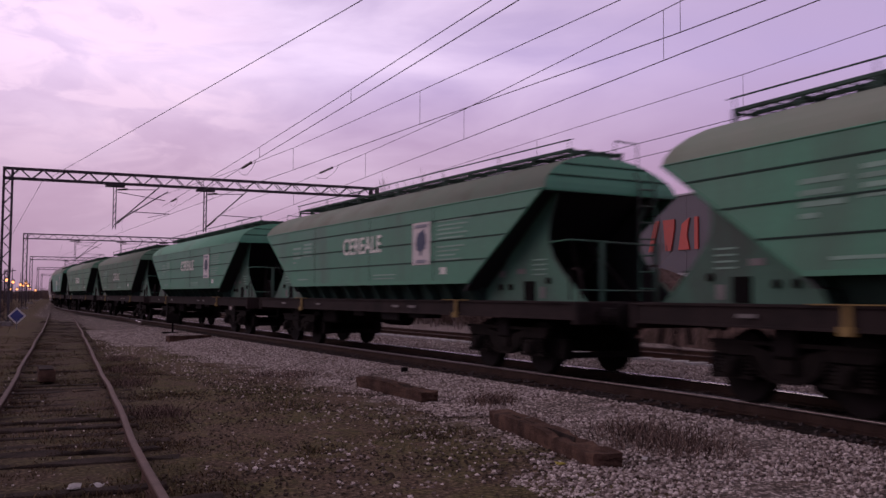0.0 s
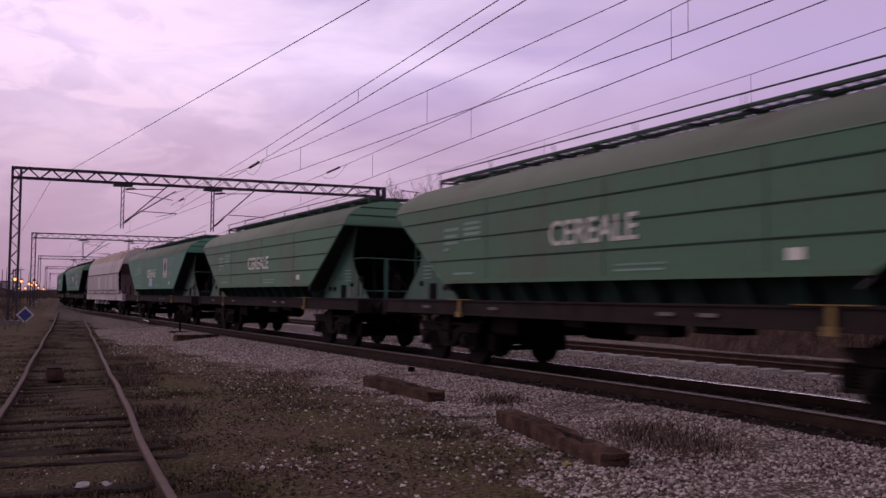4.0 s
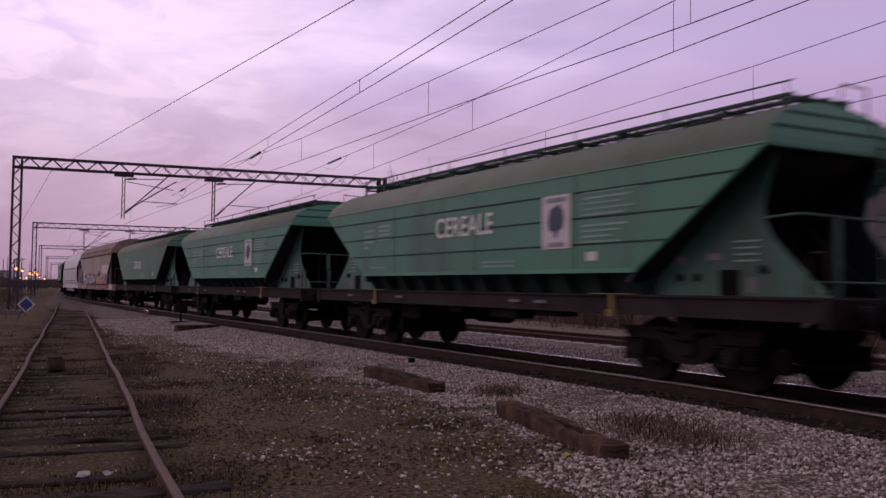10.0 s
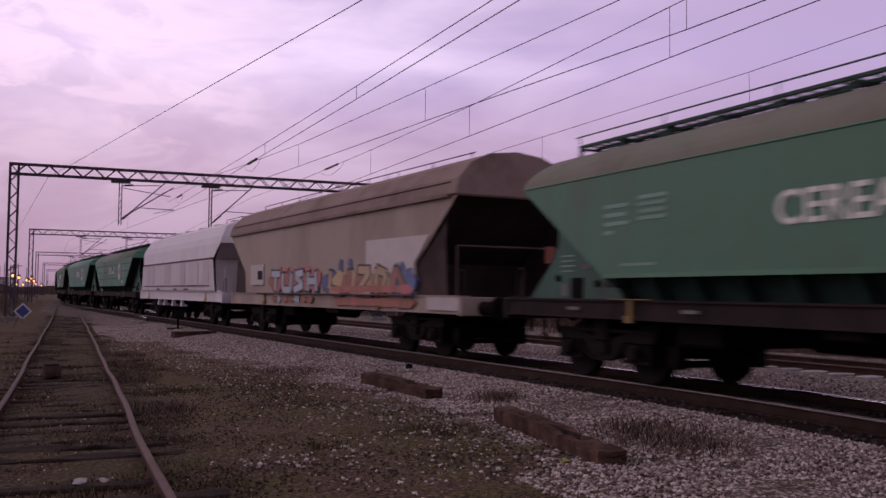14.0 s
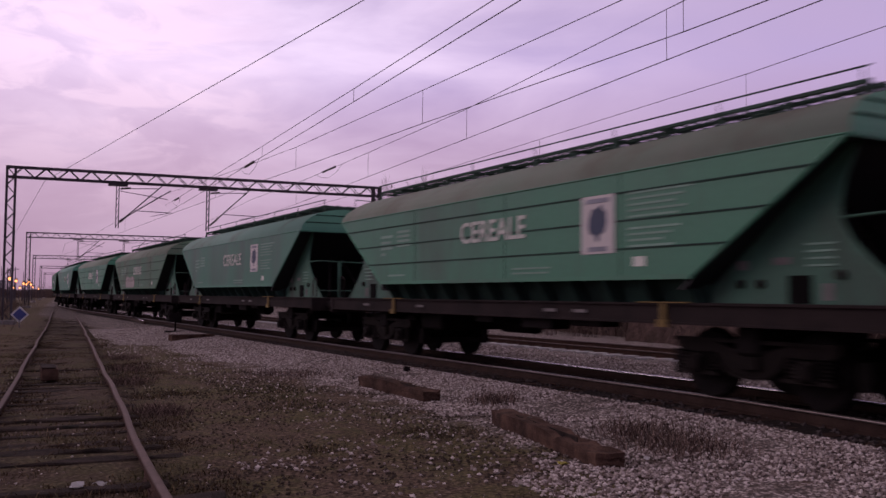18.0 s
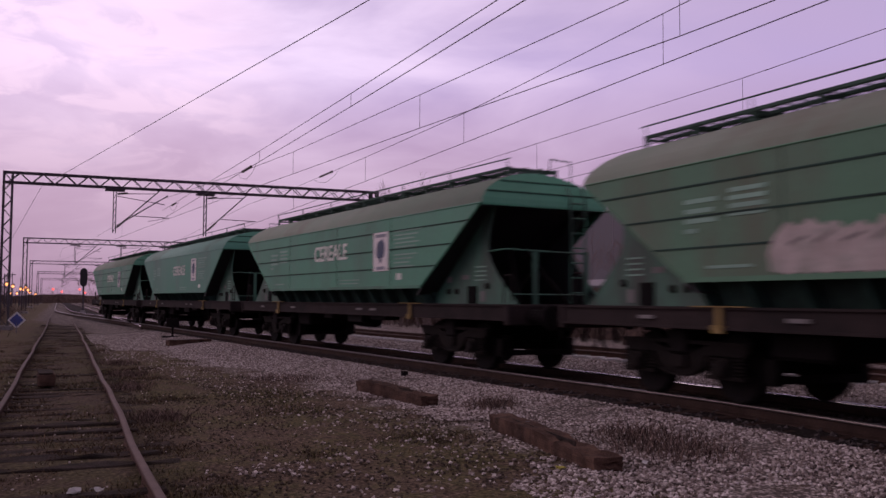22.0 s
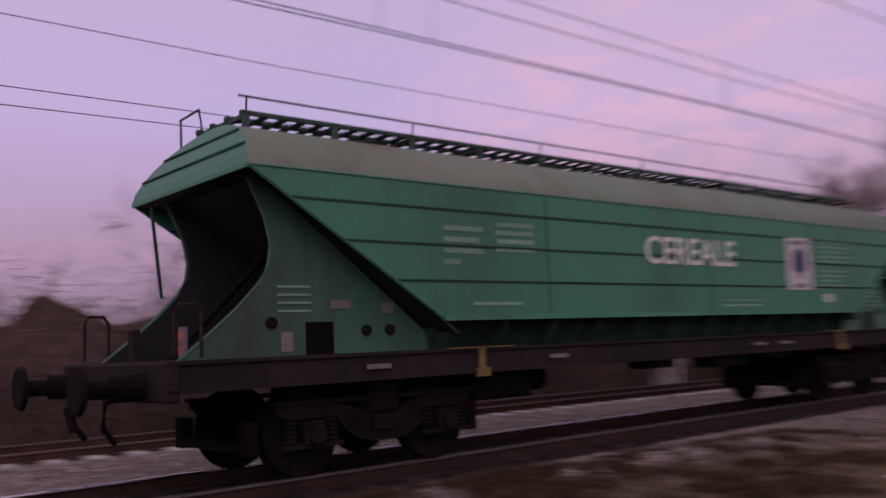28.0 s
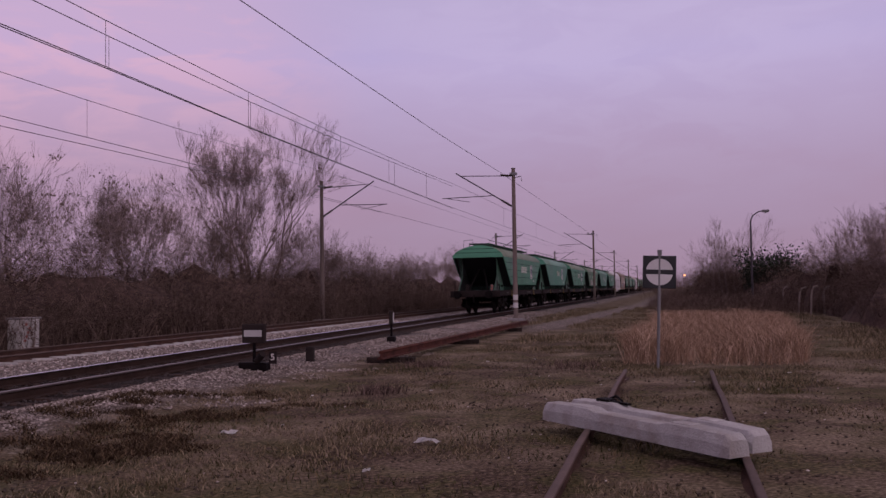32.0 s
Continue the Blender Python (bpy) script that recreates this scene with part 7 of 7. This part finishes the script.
# bent concrete fence posts by the lane, hooked over towards the hedge
for k, (x, y, h) in enumerate(((-6.6, -74.0, 1.6), (-7.0, -69.0, 1.6), (-6.8, -61.5, 1.6), (-6.85, -55.0, 1.6), (-7.25, -53.2, 1.65), (-8.1, -54.2, 1.6))):
    f = thing("fence_post", "bent grey concrete fence post with a hooked top", "fence post", "bent fence posts", at=pose(x, y, -0.2, 0, 4 * math.sin(k * 2.3), 180 + 10 * math.sin(k * 3.1)))
    part("post", bar([(0, 0, 0), (0.02, 0, h * 0.6), (0.05, 0, h * 0.8), (0.13, 0, h * 0.92), (0.25, 0, h * 0.98), (0.38, 0, h * 0.97)], [0.06, 0.056, 0.054, 0.052, 0.048, 0.042], 6), MASTPAINT, f)


def blades(name, label, count, place, hmin, hmax, width, mat, seed, bend=0.35):
    rng = random.Random(seed)
    verts, faces = [], []
    made = 0
    while made < count:
        p = place(rng)
        if p is None:
            continue
        x, y, s = p
        made += 1
        z = ground_z(x, y) - 0.03
        h = rng.uniform(hmin, hmax) * s
        a = rng.uniform(0, 6.283)
        u = Vector((math.cos(a), math.sin(a), 0)) * width * rng.uniform(0.6, 1.3)
        lean = Vector((rng.uniform(-1, 1), rng.uniform(-1, 1), 0)) * bend * h
        b = Vector((x, y, z))
        i = len(verts)
        verts.extend([b - u, b + u, b + lean * 0.35 + u * 0.8 + Vector((0, 0, h * 0.6)), b + lean * 0.35 - u * 0.8 + Vector((0, 0, h * 0.6)), b + lean + Vector((0, 0, h))])
        faces.extend([(i, i + 1, i + 2, i + 3), (i + 3, i + 2, i + 4)])
    me = bpy.data.meshes.new(name)
    me.from_pydata(verts, [], faces)
    me.materials.append(mat)
    return tagged(new(name, me), label, "grass", kind="stuff")


def reed_spot(rng):
    y = rng.uniform(-44, -20.2)
    k = (-20.2 - y) / 24
    x = rng.uniform(-2.7 - 1.9 * k, 1.2 - 0.5 * k)
    edge = noise.noise((x * 0.6, y * 0.4, 2.0))
    if y > -22.5 + 2.5 * edge and rng.random() < 0.75:
        return None
    if x > 0.75 + 0.8 * edge:
        return None
    return x, y, 0.8 + 0.45 * edge + 0.2 * rng.random()


blades("reed_bed", "dry straw-coloured reeds over the end of the siding", 90000, reed_spot, 0.14, 0.76, 0.0055, REED, 51, 0.9)


def tuft_spot(rng):
    y = rng.uniform(-30, 26)
    x = rng.uniform(-7, 7.0)
    if abs(y) < 3 and abs(x) < 3:
        return None
    k = noise.noise((x * 0.45, y * 0.45, 7.0)) + 0.5 * noise.noise((x * 1.7, y * 1.7, 4.0))
    if x > 4.0 and y > -4:
        k -= 0.3 * (x - 4.0)
    if k < (0.0 if y < 0 else 0.05) + 0.22 * rng.random():
        return None
    return x, y, 0.6 + 0.9 * max(0, k)


blades("grass_tufts", "short faded winter grass in patches", 60000, tuft_spot, 0.03, 0.10, 0.006, GRASS, 52, 0.6)


def lea_spot(rng):
    d = 4.5 + 24 * rng.random() ** 1.4
    y = -d
    x = rng.uniform(-7, 7.2)
    k = noise.noise((x * 0.35, y * 0.35, 17.0)) + 0.6 * noise.noise((x * 1.3, y * 1.3, 14.0))
    if k < -0.12 + 0.35 * rng.random():
        return None
    return x, y, 0.6 + 0.7 * max(0, k)


blades("dry_grass", "bleached matted winter grass over the old siding", 95000, lea_spot, 0.03, 0.11, 0.006, DRYGRASS, 55, 0.9)


def far_lea_spot(rng):
    y = rng.uniform(-75, -24)
    x = rng.uniform(-7, 7.4)
    k = noise.noise((x * 0.4, y * 0.25, 57.0)) + 0.6 * noise.noise((x * 1.5, y * 0.8, 54.0))
    if abs(x - (5.4 + 0.05 * (y + 36))) < 0.8 or k < -0.2 + 0.3 * rng.random():
        return None
    return x, y, 0.8 + 0.8 * max(0, k)


blades("dry_grass", "bleached winter grass along the lane", 50000, far_lea_spot, 0.06, 0.20, 0.010, DRYGRASS, 59, 0.8)


def weed_spot(rng):
    c = rng.choice(((1.4, 20.5, 0.5), (1.2, 17.5, 0.4), (4.4, 18.2, 0.9), (6.2, 8.5, 0.6), (6.3, 9.1, 0.5), (6.2, 7.9, 0.5), (6.1, 12.4, 0.4), (1.3, 13.0, 0.4), (1.5, 24, 0.5), (-1.8, 14, 0.8), (2.0, -19.5, 0.7), (5.2, -19.5, 0.5), (4.6, -14.5, 0.4)))
    return c[0] + rng.gauss(0, c[2] * 0.5), c[1] + rng.gauss(0, c[2] * 0.6), 1.0


blades("weed_clumps", "dark dry weed clumps on the verge", 9000, weed_spot, 0.05, 0.20, 0.006, SCRUB, 53, 0.8)


def herb_spot(rng):
    y = rng.uniform(-14.5, -3.6)
    x = rng.uniform(2.6, 8.1)
    k = noise.noise((x * 0.6, y * 0.6, 27.0)) + 0.7 * noise.noise((x * 1.9, y * 1.9, 24.0)) + 0.22 * (x - 5.0) + 0.05 * (y + 9.0)
    return (x, y, 0.5 + 0.6 * max(0, k)) if k > 0.18 + 0.5 * rng.random() else None


blades("dark_weeds", "low dark leafy weeds beside the main track", 46000, herb_spot, 0.03, 0.13, 0.010, HERB, 56, 1.1)


def bed_spot(rng):
    y = 4.5 + 34 * rng.random() ** 1.5
    x = side_x(y) + rng.uniform(-3.4, 1.5)
    k = noise.noise((x * 1.2, y * 1.2, 37.0)) + 0.5 * noise.noise((x * 3.9, y * 3.9, 34.0))
    return (x, y, 0.7) if k > -0.12 + 0.3 * rng.random() else None


blades("dark_weeds", "low dark weeds between the siding's sleepers", 48000, bed_spot, 0.03, 0.12, 0.006, HERB, 57, 0.9)


def field_spot(rng):
    y = 3.5 + 22 * rng.random() ** 1.3
    x = side_x(y) + rng.uniform(1.0, 6.2)
    k = noise.noise((x * 0.8, y * 0.7, 47.0)) + 0.7 * noise.noise((x * 2.6, y * 2.4, 44.0)) + 0.5 * noise.noise((x * 7.0, y * 7.0, 48.0))
    k += 0.3 * max(0.0, 1.9 - (x - side_x(y))) - 0.25 * max(0.0, x - side_x(y) - 3.6)
    return (x, y, 0.6 + 0.5 * max(0, k)) if k > 0.1 + 0.4 * rng.random() else None


blades("trodden_turf", "trodden dark winter turf and dead stalks", 42000, field_spot, 0.015, 0.06, 0.007, HERB, 58, 1.4)


# ---- loose stones ----
def stones(name, label, count, place, size, mat, seed):
    rng = random.Random(seed)
    base = bmesh.new()
    bmesh.ops.create_icosphere(base, subdivisions=1, radius=1.0)
    bmesh.ops.dissolve_degenerate(base, dist=0.001, edges=base.edges)
    octa = [Vector(v) for v in ((1, 0, 0), (-1, 0, 0), (0, 1, 0), (0, -1, 0), (0, 0, 1), (0, 0, -1))]
    tris = [(0, 2, 4), (2, 1, 4), (1, 3, 4), (3, 0, 4), (2, 0, 5), (1, 2, 5), (3, 1, 5), (0, 3, 5)]
    base.free()
    verts, faces = [], []
    made = 0
    while made < count:
        p = place(rng)
        if p is None:
            continue
        made += 1
        x, y = p
        r = rng.uniform(*size)
        m = Euler((rng.uniform(0, 6), rng.uniform(0, 6), rng.uniform(0, 6))).to_matrix()
        i = len(verts)
        c = Vector((x, y, ground_z(x, y) + r * 0.35))
        for v in octa:
            q = v * r * rng.uniform(0.65, 1.25)
            q = m @ q
            q.z *= 0.75
            verts.append(c + q)
        faces.extend([(i + a, i + b, i + d) for a, b, d in tris])
    me = bpy.data.meshes.new(name)
    me.from_pydata(verts, [], faces)
    me.materials.append(mat)
    return tagged(new(name, me), label, "gravel", kind="stuff")


def verge_spot(rng):
    y = 3.5 + 40.5 * rng.random() ** 1.15
    if rng.random() < 0.0006:
        x, y = rng.gauss(1.95, 0.32), rng.gauss(8.8, 0.28)
        return (x, y) if x > 1.0 else None
    wide = 3.9 + 0.22 * max(0.0, 12.0 - y) + 0.1 * max(0.0, y - 20.0)
    away = 1.42 + rng.random() ** 1.15 * (wide + 0.6)
    x = main_x(y) - away
    k = noise.noise((x * 0.5, y * 0.5, 1.0)) + 0.6 * noise.noise((x * 1.9, y * 1.9, 8.0))
    if away > wide + 0.9 * k and rng.random() < 0.94:
        return None
    if k < -0.45 + 0.3 * (rng.random() - 0.5):
        return None
    return (x, y) if x > 1.2 else None


stones("gravel", "pale broken stones spread on the verge", 76000, verge_spot, (0.012, 0.032), STONE, 61)


def south_spot(rng):
    y = rng.uniform(-60, 3.5)
    x = main_x(y) - 1.42 - rng.random() ** 1.6 * (0.9 if y > -12 else 3.4 if y > -24 else 2.4)
    k = noise.noise((x * 0.5, y * 0.5, 1.0)) + 0.6 * noise.noise((x * 1.9, y * 1.9, 8.0))
    if k < -0.15 + 0.35 * max(0, main_x(y) - 2.6 - x) + (0.15 if -11 < y < 2 else 0):
        return None
    return x, y


stones("gravel", "pale broken stones along the main track's shoulder", 36000, south_spot, (0.014, 0.034), DUSTSTONE, 62)
stones("ballast", "pale ballast between the running tracks", 20000, lambda r: (lambda y: (main_x(y) + r.uniform(1.35, 4.6), y))(r.uniform(-45, 34)), (0.018, 0.036), STONE, 63)
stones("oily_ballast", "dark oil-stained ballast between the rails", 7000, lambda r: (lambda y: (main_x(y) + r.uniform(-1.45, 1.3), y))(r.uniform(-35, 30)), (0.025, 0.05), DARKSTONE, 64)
stones("gravel", "few stones scattered on the dirt", 900, lambda r: (r.uniform(-2.5, 6), r.choice((r.uniform(4, 20), r.uniform(-26, -4)))), (0.008, 0.02), STONE, 65)


stones("soil_clods", "crumbled dark soil on the trodden strip", 9000, lambda r: (lambda y: (side_x(y) + r.uniform(0.9, 5.6), y))(3.6 + 16 * r.random() ** 1.4), (0.008, 0.024), CLOD, 66)
stones("soil_clods", "crumbled dark soil over the southern ground", 4500, lambda r: (lambda y: (r.uniform(-5, 6.5), y))(-4.5 - 17 * r.random() ** 1.4), (0.008, 0.026), CLOD, 67)
stones("gravel", "pale pebbles trodden into the dirt", 1500, lambda r: (lambda y: (side_x(y) + r.uniform(-1.4, 5.6), y))(3.6 + 18 * r.random() ** 1.3), (0.007, 0.018), STONE, 68)


# ---- litter ----
def scrap(name, label, x, y, s, mat, seed):
    rng = random.Random(seed)
    bm = bmesh.new()
    vs = [[bm.verts.new((s * (i - 2) * 0.4 + rng.uniform(-0.1, 0.1) * s, s * (j - 1) * 0.4, s * 0.35 * rng.random())) for i in range(5)] for j in range(3)]
    for j in range(2):
        for i in range(4):
            bm.faces.new((vs[j][i], vs[j][i + 1], vs[j + 1][i + 1], vs[j + 1][i]))
    bmesh.ops.solidify(bm, geom=bm.faces[:], thickness=0.006)
    ob = mesh_ob(name, bm, mat)
    ob.matrix_world = pose(x, y, ground_z(x, y) + 0.015, 0, 0, rng.uniform(0, 360))
    return tagged(ob, label, "litter", "scattered litter")


scrap("plastic_scrap", "torn white plastic scrap on the sleepers", 0.17, 8.25, 0.13, LITTER, 1)
scrap("plastic_scrap", "white paper scrap on the sleepers", 0.35, 8.3, 0.09, LITTER, 2)
scrap("wrapper", "crumpled yellow wrapper in gravel", 4.55, 7.75, 0.10, YLITTER, 3)
scrap("plastic_scrap", "torn white plastic bag on dirt", 2.55, -9.95, 0.16, LITTER, 4)
scrap("plastic_scrap", "white plastic scrap in grass", 5.0, -10.2, 0.12, LITTER, 5)
scrap("plastic_scrap", "small white scrap beside a loose sleeper", 5.5, 7.7, 0.07, LITTER, 6)
rng_l = random.Random(77)
for k in range(26):
    x, y = rng_l.uniform(-2.2, 5.6), rng_l.choice((rng_l.uniform(7, 24), rng_l.uniform(-24, -8)))
    scrap("paper_scrap", "small pale scrap on the ground", x, y, rng_l.uniform(0.03, 0.07), LITTER, 100 + k)

# ---- sleepers, piece by piece ----
OLD = [sleeper_mesh("sleeper", 0.20 + 0.02 * i, 1.9 + 0.09 * i, 0.14, OLDWOOD, 2.2 + 0.5 * i) for i in range(5)]
sleepers(OLD, side_x, 5.0, 17, 0.64, -0.132, siding, 0.16)
sleepers(OLD, side_x, 17, 62, 0.64, -0.138, siding, 0.12)
TARRED = [sleeper_mesh("sleeper", 0.25, 2.55, 0.16, RAILWEB, 0.6)]
sleepers(TARRED, main_x, -45, 60, 0.62, 0.0, main_track, 0.01)
GREYS = [sleeper_mesh("sleeper", 0.25, 2.5, 0.16, CONCRETE, 0.2)]
sleepers(GREYS, second_x, -45, 60, 0.62, 0.035, second_track, 0.01)


# ---- what moves ----
def train_y(k, t):
    """Middle of the k-th wagon from the tail."""
    u = max(0.0, min(1.0, (t - 26.2) / 2.3))
    return TAIL_Y - SPEED * (t - 29.0) - 0.5 * GAIN * (t - 29.0) ** 2 - WAGON * k - 1.27 * u * u * (3 - 2 * u)


TAIL_Y = -21.87


def motions():
    times = [0.5 * i for i in range(53)] + [26.25 + 0.25 * i for i in range(10)] + [29.0 + 0.5 * i for i in range(7)]
    for k, wg in enumerate(TRAIN):
        rows = []
        for t in times:
            y = train_y(k, t)
            a, b = Vector((main_x(y + 5.35), y + 5.35)), Vector((main_x(y - 5.35), y - 5.35))
            mid, d = (a + b) / 2, b - a
            rows.append((t, pose(mid.x, mid.y, RAIL, 0, 0, math.degrees(math.atan2(d.y, d.x)))))
        walk(wg, rows)


motions()
